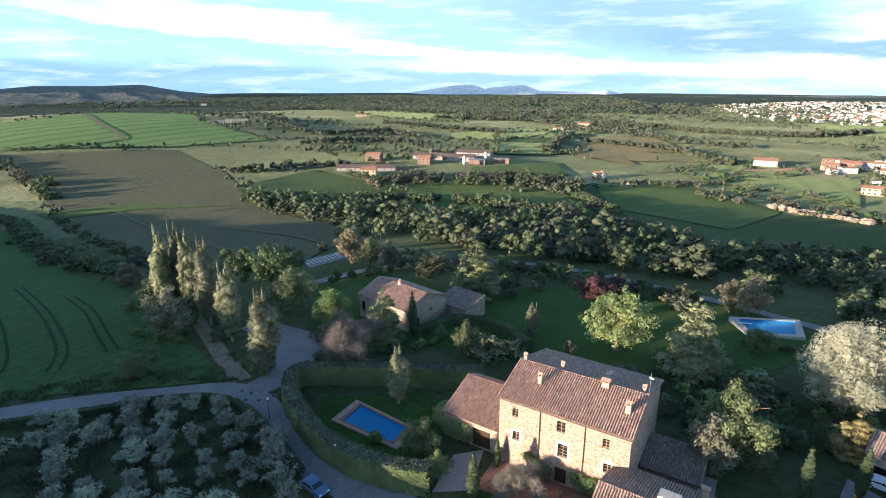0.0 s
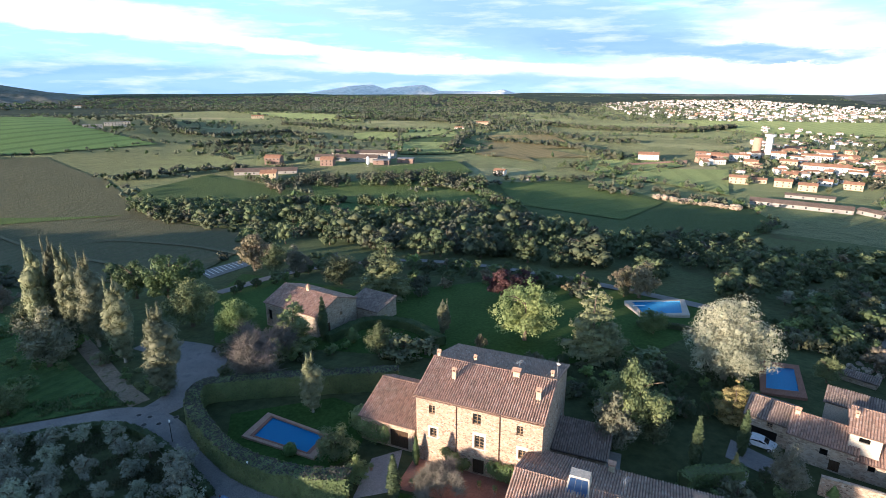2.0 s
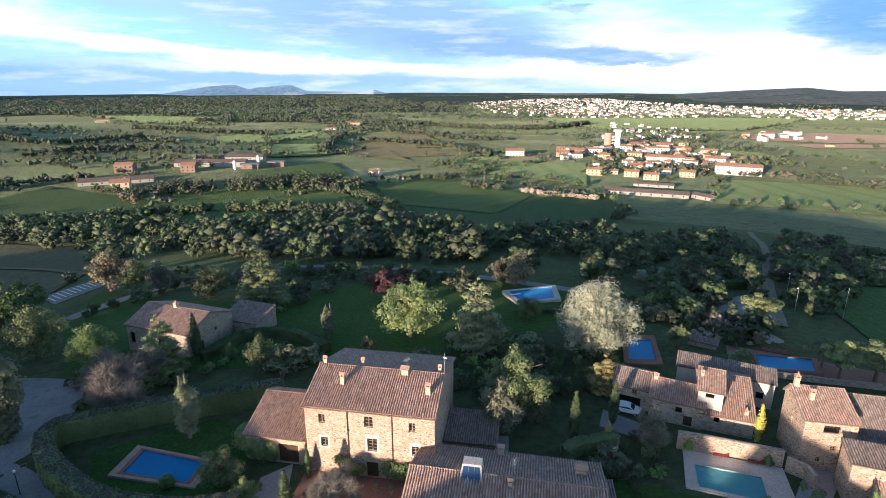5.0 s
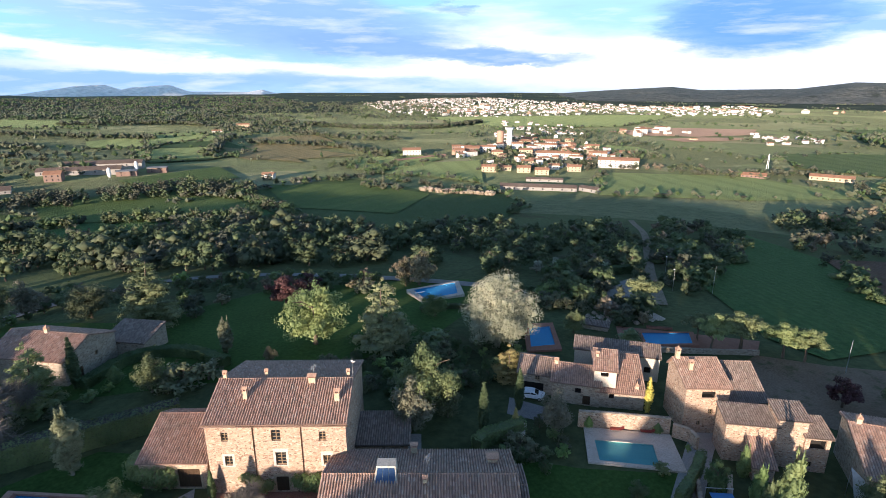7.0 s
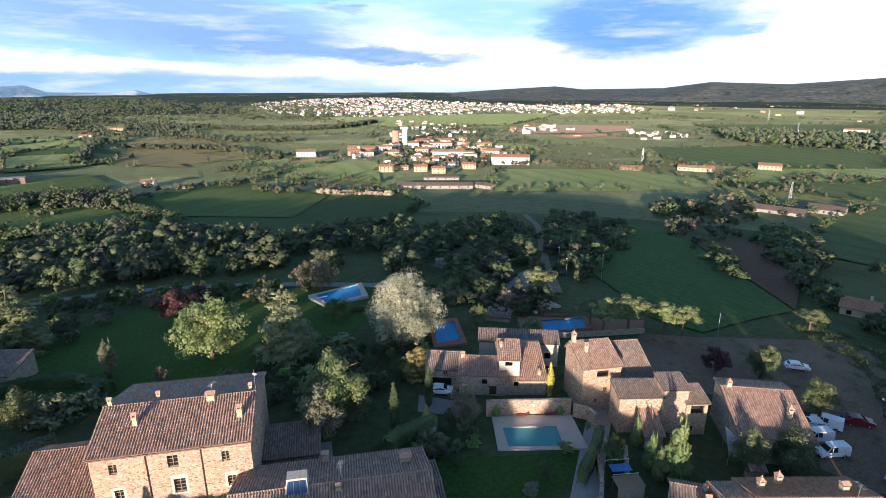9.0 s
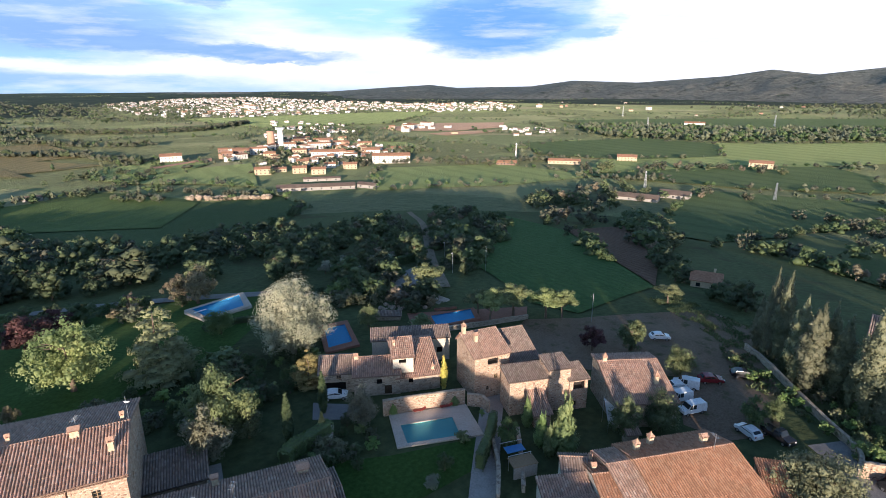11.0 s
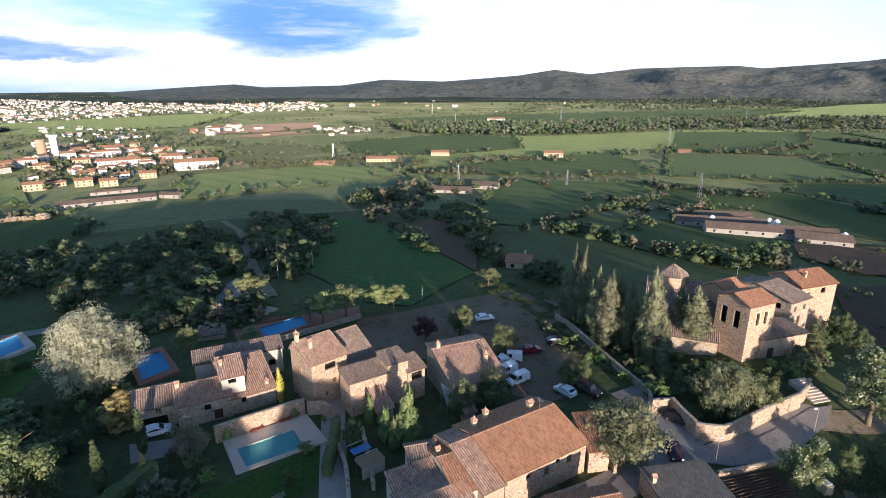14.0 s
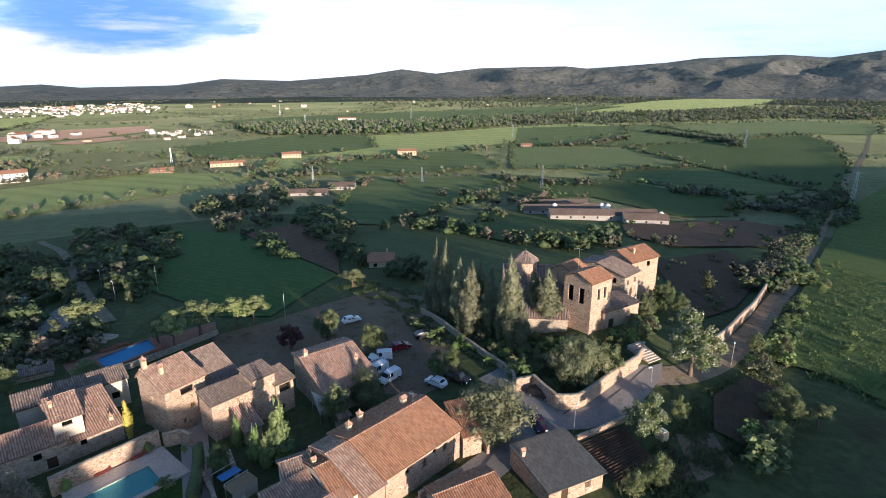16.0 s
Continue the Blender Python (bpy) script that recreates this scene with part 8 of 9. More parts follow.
P1 = [(-13.2, 77.1), (-15.4, 72.9), (-7.5, 67.6), (-5.4, 71.0)]
pool("blue garden pool with a terracotta surround", P1, quad_inset(P1, -1.3), M["pool_wall"], M["terracotta"], M["red_paving"])
P2 = [(67.1, 118.4), (66.1, 109.1), (78.1, 107.4), (82.5, 116.5)]
pool("bright blue pool with a pale stone rim", quad_inset(P2, 1.3), P2, M["pool_wall"], M["paving"], M["paving"], 0.5)
pool("pale green pool in a flagged stone terrace", [(56.1, 44.6), (53.2, 41.1), (59.0, 35.7), (62.2, 39.2)], [(57.2, 47.7), (51.6, 41.7), (61.1, 33.0), (66.4, 39.3)], M["pool_pale"], M["paving"], M["paving"], 0.25)
P4 = [(75.1, 79.6), (69.3, 72.6), (74.0, 70.6), (79.2, 77.6)]
pool("dark blue pool beside a terracotta terrace", P4, quad_inset(P4, -1.5), M["pool_wall"], M["red_paving"], M["red_paving"], 0.5)
P5 = [(94.1, 65.2), (90.3, 61.2), (98.5, 56.2), (102.3, 59.6)]
pool("blue pool on a red terrace", P5, quad_inset(P5, -0.9), M["pool_wall"], M["red_paving"], M["red_paving"], 0.5)
patch("pavement_red", [(94, 71.9), (114.4, 50.7), (106.6, 47.3), (84.8, 62.9)], M["red_paving"], 0.14, "red paved terrace round the upper pool", 4, "terrace")
patch("pavement_court", [(7.4, 64.4), (22.0, 55.0), (19.0, 50.6), (4.0, 58.6)], M["red_paving"], 0.10, "red paved forecourt of the farmhouse", 3, "terrace")
patch("pavement_drive", [(-1.4, 57.6), (1.4, 65.0), (5.8, 66.2), (3.6, 58.0)], M["concrete"], 0.12, "pale concrete drive to the garage", 3, "drive")
patch("lawn_pool", [(-20, 80), (-19, 70), (-6, 63), (-1, 66), (3, 76), (-4, 82)], M["lawn"], 0.06, "lawn inside the curved hedge", 4, "lawn")
patch("lawn_terrace", [(40, 52), (50, 41.5), (61, 32.8), (58, 29), (46, 33), (36, 42)], M["lawn"], 0.06, "lawn below the flagged terrace", 4, "lawn")
patch("lawn_front", [(4.2, 57.8), (10, 55), (14, 51), (8, 50), (3, 54)], M["lawn"], 0.14, "small lawn in front of the farmhouse", 3, "lawn")
patch("pavement_yard", [(23.5, 60.5), (33, 55), (36, 60), (27, 66)], M["concrete"], 0.07, "concrete yard behind the farmhouse", 3, "yard")
patch("pavement_arch", [(53.5, 60.5), (57, 54), (53, 52.6), (50, 57)], M["asphalt"], 0.08, "concrete forecourt before the row of houses", 3, "yard")
patch("pavement_court_far", COURT, M["asphalt"], 0.2, "dark asphalt court below the gardens", 4, "yard")


def stone_run(name, label, pts, h, mat="stone", th=0.45, cap="stone_grey", step=1.2):
    """A masonry wall along a line, with a coping; its top follows the ground."""
    line = smooth_line(pts, step) if len(pts) > 2 else [Vector((*pts[0], 0)).lerp(Vector((*pts[1], 0)), k / 8) for k in range(9)]
    rng = random.Random(len(line))
    V, C = [], []
    for i, p in enumerate(line):
        d = (line[min(i + 1, len(line) - 1)] - line[max(i - 1, 0)]).normalized()
        n = Vector((-d.y, d.x, 0))
        z = gz(p.x, p.y)
        t = z + h + rng.gauss(0, 0.03)
        for k, zz in ((-0.5, z - 0.6), (-0.46, t), (0.46, t), (0.5, z - 0.6)):
            q = p + n * (th * k)
            V.append((q.x, q.y, zz))
        for k, zz in ((-0.62, t), (-0.62, t + 0.1), (0, t + 0.16), (0.62, t + 0.1), (0.62, t)):
            q = p + n * (th * k)
            C.append((q.x, q.y, zz))
    F = [(i * 4 + k, (i + 1) * 4 + k, (i + 1) * 4 + k + 1, i * 4 + k + 1) for i in range(len(line) - 1) for k in range(3)]
    F += [(0, 1, 2, 3), tuple(len(V) - k for k in (1, 2, 3, 4))]
    G = [(i * 5 + k, (i + 1) * 5 + k, (i + 1) * 5 + (k + 1) % 5, i * 5 + (k + 1) % 5) for i in range(len(line) - 1) for k in range(5)]
    G += [(0, 1, 2, 3, 4), tuple(len(C) - k for k in (1, 2, 3, 4, 5))]
    root = thing(name, label, "wall")
    part("masonry", mesh_of("masonry", V, F, M[mat]), root)
    part("coping", mesh_of("coping", C, G, M[cap]), root)
    return root


stone_run("garden_wall", "tall sunlit rubble wall behind the terrace pool", [(56.9, 48.6), (66.9, 39.8)], 2.7)
stone_run("garden_wall", "low rubble wall beside the terrace gate", [(66.7, 39.2), (67.6, 37.0), (66.6, 35.2)], 2.1, "stone")
stone_run("garden_wall", "rubble retaining wall along the alley", [(61.6, 32.4), (56.0, 28.0), (50.0, 24.8)], 1.3, "stone_grey")
stone_run("garden_wall", "rubble wall along the far side of the alley", [(64.5, 29.2), (58.0, 25.4), (53.5, 23.0)], 1.0, "stone_grey")
stone_run("churchyard_wall", "sunlit rubble wall round the churchyard", [(79.7, -12.7), (80.4, -15.6)], 2.4)
stone_run("churchyard_wall", "sunlit rubble wall bulging towards the street", [(80.4, -15.6), (77.6, -16.8), (74.9, -18.3), (74.4, -19.4), (74.6, -21.6), (75.4, -23.0), (79.8, -28.2), (84.6, -34.4)], 2.6)
stone_run("churchyard_wall", "old rubble retaining wall below the cypresses", [(79.6, -12.6), (84.4, -12.6), (90.6, -9.2), (98.0, -5.4), (110.2, 0.0), (117.0, 4.0)], 1.2, "stone_grey")
stone_run("churchyard_wall", "rubble wall with a small gate by the steps", [(83.8, -33.2), (86.4, -35.4), (89.2, -37.0)], 2.2)
stone_run("garden_wall", "long rubble wall along the village street", [(88.9, -47.2), (91.8, -50.1), (100.1, -57.7), (113.6, -68.6), (125.7, -78.8), (153, -99)], 2.6)
stone_run("garden_wall", "low rubble wall above the kitchen gardens", [(66.9, -19.7), (68.9, -23.6), (71.6, -28.6)], 0.8)
stone_run("garden_wall", "rubble wall of the olive lane entrance", [(56.0, 2.5), (60.5, -3.0)], 0.9)
stone_run("garden_wall", "stone retaining wall of the upper terrace", [(84.6, 62.6), (95.0, 54.6), (106.6, 47.0)], 1.0, "stone_grey")
stone_run("garden_wall", "pink rendered wall of the white house", [(314, 578), (352, 584), (394, 587)], 3.4, "brick", 0.8, "brick", 6)
stone_run("garden_wall", "curved stone wall by the street corner garden", [(64.4, -6.8), (67.6, -6.2), (70.6, -7.4)], 1.4, "stone")


def stair(name, label, x, y, z, az, n, w, rise, tread, mat):
    root = thing(name, label, "steps", pose(x, y, z, 0, 0, 90 - az))
    for i in range(n):
        part("step", Shape().box(-w / 2, i * tread, -0.5, w / 2, (i + 1) * tread, (i + 1) * rise).mesh("step", mat), root)
    return root


stair("church_steps", "worn stone steps up to the churchyard", 86.9, -38.4, gz(86.9, -38.4), 150, 9, 3.2, 0.16, 0.55, M["paving"])
stair("garden_steps", "narrow pale stepping steps in the hillside garden", 46.5, 50.0, 0.0, 140, 7, 0.8, 0.12, 0.6, M["paving"])

# ---- the church on its knoll ----
CH = gz(94.4, -29.4)
bell = house("church_tower", "square stone bell tower with arched openings and a tiled roof", 95.4, -28.7, 142.4, 6.1, 6.6, 13.4 - CH, 14.7 - CH, 3.3, z=CH, wall="stone", tile="tile_new", base=-3,
             front=[(2.2, 6.6, 0.75, 2.3, "open", "render"), (4.1, 6.6, 0.75, 2.3, "open", "render")], left=[(1.7, 5.6, 1.2, 3.2, "open"), (4.3, 5.6, 1.2, 3.2, "open")], over=0.25, category="church")
house("church_entrance", "low sunlit church front with a doorway", 97.2, -31.8, 149, 10.2, 6.0, 4.3, 4.6, 6.0, z=CH - 0.4, wall="stone", tile="tile_old", base=-3, front=[(2.4, 0.0, 1.5, 2.4, "door", "ashlar")], category="church")
house("church_nave", "church nave with a broad weathered tile roof", 99.1, -12.5, 187, 12.7, 16.0, 5.4 - CH, 12.0 - CH, 12.4, z=CH, wall="stone_grey", tile="tile_old", base=-3, category="church")
house("church_chapel", "raised stone chapel block with a lit tile roof", 104.0, -26.8, 136, 5.3, 4.6, 12.6 - CH, 13.8 - CH, 2.3, z=CH, wall="stone", tile="tile_new", base=-3, front=[(1.8, 7.6, 1.3, 1.3, "open")], category="church")


def lantern(name, label, x, y, r, eaves, rise, cross=True):
    """Eight-sided tower with a low tiled cap."""
    root = thing(name, label, "church", pose(x, y, CH))
    s, h = Shape(), eaves - CH
    pts = [(r * math.cos(math.pi * (k + 0.5) / 4), r * math.sin(math.pi * (k + 0.5) / 4)) for k in range(8)]
    for k in range(8):
        a, b = pts[k], pts[(k + 1) % 8]
        s.face((*a, -2), (*b, -2), (*b, h), (*a, h))
    part("wall", s.mesh("wall", M["stone"]), root)
    for k in range(8):
        a, b = Vector((*pts[k], h)) * 1.0, Vector((*pts[(k + 1) % 8], h))
        a.xy *= 1.12
        b.xy *= 1.12
        top = Vector((0, 0, h + rise))
        mid = (a + b) / 2
        u, v = (b - a).normalized(), (top - mid)
        L, S = (b - a).length, v.length
        tiled("roof", mid, u, v, [(-L / 2, 0), (L / 2, 0), (0, S)], M["tile_old"], root)
    if cross:
        part("cross", Shape().box(-0.05, -0.05, h + 1.5, 0.05, 0.05, h + 2.6).box(-0.3, -0.04, h + 2.1, 0.3, 0.04, h + 2.2).mesh("cross", M["iron"]), root)


lantern("church_lantern", "eight-sided stone crossing tower with a tiled cap", 110.7, -18.4, 2.6, 13.1, 2.0)
lantern("church_turret", "small round stone turret with a tiled cap", 110.9, -17.3, 1.5, 11.2, 1.3, False)
house("rectory", "pale stone rectory with a weathered tile roof behind the church", 111.9, -40.6, 137, 6.4, 12.0, 8.7 - CH, 10.3 - CH, 7.0, z=CH, wall="stone_grey", tile="tile_old", base=-4, left=[(9.5, 3.6, 1.1, 1.2, "open"), (5.0, 3.6, 1.1, 1.2)], front=[(1.6, 3.4, 0.9, 1.2), (4.6, 3.4, 0.9, 1.2), (3.2, 0.2, 1.1, 2.1, "door")])
house("rectory_wing", "ochre wing with a lit orange tile roof", 119.2, -44.6, 147, 9.6, 8.0, 9.5 - CH, 11.3 - CH, 4.5, z=CH, wall="stone", tile="tile_new", base=-5, front=[(6.0, 4.6, 1.2, 1.2, "open"), (2.0, 4.0, 0.9, 1.2)], stacks=[(3.2, 2.4, 1.3, 0.5)])
M["grey_roof"] = tile_mat("grey_roof_tile", [(0.0, (0.13, 0.12, 0.11)), (0.5, (0.20, 0.185, 0.165)), (1.0, (0.27, 0.25, 0.22))], (0.17, 0.16, 0.13))
house("store", "stone store with a broad grey roof beside the street", 54.2, -13.2, 155, 8.4, 8.6, 2.5, 3.4, 8.6, wall="stone", tile="grey_roof", front=[(2.4, 0.2, 1.0, 2.0, "door"), (6.0, 1.0, 0.9, 0.9)], stacks=[(0.3, 6.2, 1.2, 0.5)], caps="stone_grey")
house("corner_house", "low house with a lit orange ridge below the street", 47.4, -1.6, 152, 8.0, 6.6, 3.2, 4.6, 4.6, wall="stone_grey", tile="tile_new")
house("street_roof", "long low tile roof of a street house", 44.5, 14.2, 137.5, 8.0, 7.0, 2.9, 4.2, 4.5, wall="render", tile="tile")
house("porch", "small red-tiled garden shelter", 70.0, 14.6, 140, 1.6, 1.8, 2.2, 2.7, 1.8, wall="stone_grey", tile="tile")


# ---- kitchen gardens ----
def kitchen_garden(label, poly, rows, mat="soil"):
    root = thing("kitchen_garden", label, "garden", None, "kitchen gardens")
    a, b, c, d = [Vector((*p, gz(*p) + 0.16)) for p in poly]
    part("bed", Shape().face(a, b, c, d).mesh("bed", M[mat]), root)
    rng = random.Random(rows)
    for i in range(rows):
        t = (i + 0.5) / rows
        p, q = a.lerp(d, t), b.lerp(c, t)
        n = 14
        w = 0.55 * (d - a).length / rows / 2
        side = (d - a).normalized() * w
        V, F = [], []
        for k in range(n + 1):
            m = p.lerp(q, 0.03 + 0.94 * k / n) + Vector((0, 0, 0)) + side * rng.gauss(0, 0.25)
            h = 0.22 + rng.uniform(-0.05, 0.08)
            V += [tuple(m - side), tuple(m - side * 0.3 + Vector((0, 0, h))), tuple(m + side * 0.3 + Vector((0, 0, h))), tuple(m + side)]
        for k in range(n):
            F += [(k * 4 + j, (k + 1) * 4 + j, (k + 1) * 4 + j + 1, k * 4 + j + 1) for j in range(3)]
        part("furrow", mesh_of("furrow", V, F, M[mat], smooth=True), root)


kitchen_garden("dark tilled kitchen garden with raised furrows", [(66.1, -19.8), (70.0, -27.4), (62.4, -29.6), (57.9, -22.8)], 17)
kitchen_garden("narrow tilled vegetable bed", [(64.4, -30.6), (66.0, -33.0), (59.6, -33.6), (58.6, -31.4)], 5)
patch("pavement_plot", [(68.2, -34.5), (68.6, -40.2), (61.9, -39.9), (58.4, -33.4)], M["dirt"], 0.12, "bare plot beside the kitchen gardens", 3, "yard")


def water_tank():
    root = thing("water_tank", "small rendered tank house with a white lid", "tank", pose(67.4, -32.2, gz(67.4, -32.2), 0, 0, 30))
    part("body", Shape().box(-0.7, -0.6, -0.2, 0.7, 0.6, 1.3).mesh("body", M["render"]), root)
    part("lid", Shape().box(-0.5, -0.45, 1.3, 0.5, 0.45, 1.5).mesh("lid", M["white"]), root, "white lid")


water_tank()


# ---- vehicles ----
def car(label, x, y, az, paint, style="hatch", L=4.1):
    """Body shell, glass, bumpers, lights and wheels; the nose points along az."""
    W = 1.72
    root = thing("van" if style == "van" else "car", label, "van" if style == "van" else "car", pose(x, y, gz(x, y) + 0.1, 0, 0, 90 - az), "parked vehicles")
    h = L / 2
    if style == "van":
        prof = [(-h, 0.35), (-h, 1.0), (-h + 0.05, 1.75), (-h + 0.15, 1.82), (h - 1.85, 1.85), (h - 1.45, 1.72), (h - 0.85, 1.12), (h - 0.1, 0.92), (h, 0.6), (h, 0.35)]
    elif style == "pickup":
        prof = [(-h, 0.5), (-h, 1.0), (-0.3, 1.0), (-0.2, 1.65), (0.6, 1.68), (1.1, 1.08), (h - 0.1, 0.95), (h, 0.55), (h, 0.4)]
    else:
        prof = [(-h, 0.35), (-h, 0.85), (-h + 0.25, 1.0), (-h + 0.75, 1.42), (-0.35, 1.47), (0.35, 1.4), (1.05, 0.98), (h - 0.15, 0.82), (h, 0.6), (h, 0.35)]
    s = Shape()
    ring = lambda w, k: [(px, w * (1 if pz < 1.02 else k), pz) for px, pz in prof]
    lft, rgt = ring(-W / 2, 0.86), ring(W / 2, 0.86)
    n = len(prof)
    s.v += lft + rgt
    s.f += [tuple(range(n)), tuple(range(2 * n - 1, n - 1, -1))]
    s.f += [(k, (k + 1) % n, n + (k + 1) % n, n + k) for k in range(n)]
    body = part("body", s.mesh("body", M[paint]), root)
    g = Shape()
    tops = [p for p in prof if p[1] > 1.3]
    x0, x1, zt = min(p[0] for p in tops), max(p[0] for p in tops), max(p[1] for p in tops)
    belt = 1.02
    for sg in (-1, 1):
        yb, yt = sg * (W / 2 + 0.006), sg * (W / 2 * 0.86 + 0.012)
        a, b = (x0 - 0.1, x1 + 0.45) if style != "van" else (x1 - 0.9, x1 + 0.45)
        if style == "pickup":
            a, b = -0.12, 0.95
        m = (a + b) / 2
        for p, q in ((a, m - 0.05), (m + 0.05, b)):
            g.face((p, yb * 0.985, belt + 0.03), (q, yb * 0.985, belt + 0.03), (min(q, x1), yt, zt - 0.12), (max(p, x0 + 0.12), yt, zt - 0.12))
    fx = x1 + 0.02
    nose = next(p for p in prof[prof.index(tops[-1]) + 1:] if p[1] < 1.2)
    d = Vector((nose[0] - tops[-1][0], 0, nose[1] - tops[-1][1]))
    up = Vector((-d.z, 0, d.x)).normalized() * -0.02
    if up.z < 0:
        up = -up
    A, B = Vector((tops[-1][0], 0, tops[-1][1])) + d * 0.08 + up, Vector((tops[-1][0], 0, tops[-1][1])) + d * 0.92 + up
    g.face((A.x, -W * 0.38, A.z), (A.x, W * 0.38, A.z), (B.x, W * 0.43, B.z), (B.x, -W * 0.43, B.z))
    if style != "pickup":
        g.face((-h - 0.012 if style == "van" else -h + 0.33, -W * 0.36, 1.1), (-h - 0.012 if style == "van" else -h + 0.33, W * 0.36, 1.1), (-h + 0.02 if style == "van" else -h + 0.68, W * 0.34, 1.5 if style == "van" else 1.39), (-h + 0.02 if style == "van" else -h + 0.68, -W * 0.34, 1.5 if style == "van" else 1.39))
    for f in g.f:
        part("window_glass", Shape().face(*[g.v[i] for i in f]).mesh("window_glass", M["glass"]), body, "dark car window")
    for sy in (-1, 1):
        part("headlight", Shape().box(h - 0.12, sy * W * 0.36 - 0.16, 0.62, h + 0.012, sy * W * 0.36 + 0.16, 0.78).mesh("headlight", M["lamp_white"]), body, "clear headlight")
        part("tail_light", Shape().box(-h - 0.012, sy * W * 0.42 - 0.1, 0.75, -h + 0.05, sy * W * 0.42 + 0.1, 1.0).mesh("tail_light", M["red_plastic"]), body, "red tail light")
    part("bumper", Shape().box(h - 0.08, -W / 2 + 0.05, 0.3, h + 0.05, W / 2 - 0.05, 0.52).mesh("bumper", M["tyre"]), body)
    for sx in (-1, 1):
        for sy in (-1, 1):
            cx, cy = sx * L * 0.31, sy * (W / 2 - 0.1)
            t = part("wheel", Shape().tube([(cx, cy - 0.11, 0.22), (cx, cy + 0.11, 0.22)], 0.32, 16).mesh("tyre", M["tyre"]), root, "black rubber wheel")
            part("rim", Shape().tube([(cx, cy - 0.12, 0.22), (cx, cy + 0.12, 0.22)], 0.19, 12).mesh("rim", M["rim"]), t, "alloy rim")
    return root


car("white hatchback parked on the bare yard", 111.9, 19.4, 150, "car_white")
car("white panel van parked in the yard", 92.6, 10.9, 352, "car_white", "van", 4.3)
car("dark red hatchback parked in the yard", 97.0, 7.6, 150, "car_red")
car("white delivery van beside the stone house", 84.6, 8.6, 310, "car_white", "van", 4.4)
car("white van half behind the stone house", 87.2, 11.0, 310, "car_white", "van", 4.3)
car("white car partly hidden by the house", 90.6, 12.4, 320, "car_white")
car("black estate car under the trees", 102.3, 2.9, 160, "car_black", "hatch", 4.4)
car("pale blue hatchback by the yard wall", 82.7, 0.5, 38, "car_white", "hatch", 3.8)
car("dark pickup with a bar-sided bed", 83.8, -3.2, 215, "car_black", "pickup", 4.6)
car("black saloon against the churchyard wall", 78.0, -16.4, 215, "car_black", "hatch", 4.2)
car("plum-coloured car standing in the street", 70.2, -14.8, 262, "car_purple", "hatch", 3.9)
car("blue-grey car on the lane by the olives", -16.4, 58.0, 130, "car_blue", "hatch", 4.2)
car("white car under the arch of the row house", 56.6, 58.4, 138, "car_white", "hatch", 4.0)


# ---- posts, masts and lamps ----
def lamp_post(label, x, y, h, arm=0.7, az=0, head=True):
    root = thing("street_lamp", label, "street lamp", pose(x, y, gz(x, y), 0, 0, 90 - az), "street lamps")
    part("post", Shape().tube([(0, 0, -0.3), (0, 0, h)], [0.08, 0.05], 8).mesh("post", M["steel"]), root)
    if head:
        part("arm", Shape().tube([(0, 0, h - 0.05), (arm, 0, h + 0.12)], 0.03, 6).mesh("arm", M["steel"]), root)
        part("head", Shape().box(arm - 0.1, -0.14, h + 0.04, arm + 0.5, 0.14, h + 0.2, 0.04).mesh("head", M["lamp_white"]), root, "pale lamp head")
    return root


lamp_post("plain steel post beside the street", 68.9, -19.8, 4.3, 0.4, 120)
lamp_post("street lamp at the bend of the street", 88.2, -52.9, 5.0, 0.6, 300)
lamp_post("street lamp by the churchyard steps", 79.0, -34.7, 4.2, 0.5, 330)
lamp_post("tall concrete post on the earth yard", 113.2, 34.4, 6.8, 0.0, 0, False)
lamp_post("street lamp in the valley lane", 150, 98, 6.5, 0.8, 250)
lamp_post("street lamp beside the valley gardens", 133, 84, 6.5, 0.8, 250)
lamp_post("wooden line post at the field edge", 141, 77, 8.0, 0.0, 0, False)


def garden_lamp(x, y):
    root = thing("garden_lamp", "black lamp post with a white globe by the hedge", "garden lamp", pose(x, y, gz(x, y)))
    part("post", Shape().tube([(0, 0, -0.2), (0, 0, 0.4), (0, 0, 3.3)], [0.1, 0.06, 0.045], 8).mesh("post", M["iron"]), root)
    part("globe", Shape().tube([(0, 0, 3.3), (0, 0, 3.4), (0, 0, 3.55), (0, 0, 3.72), (0, 0, 3.8)], [0.05, 0.12, 0.16, 0.12, 0.03], 12).mesh("globe", M["lamp_white"], True), root, "white globe")


garden_lamp(-14.4, 62.4)
garden_lamp(-27.0, 74.0)


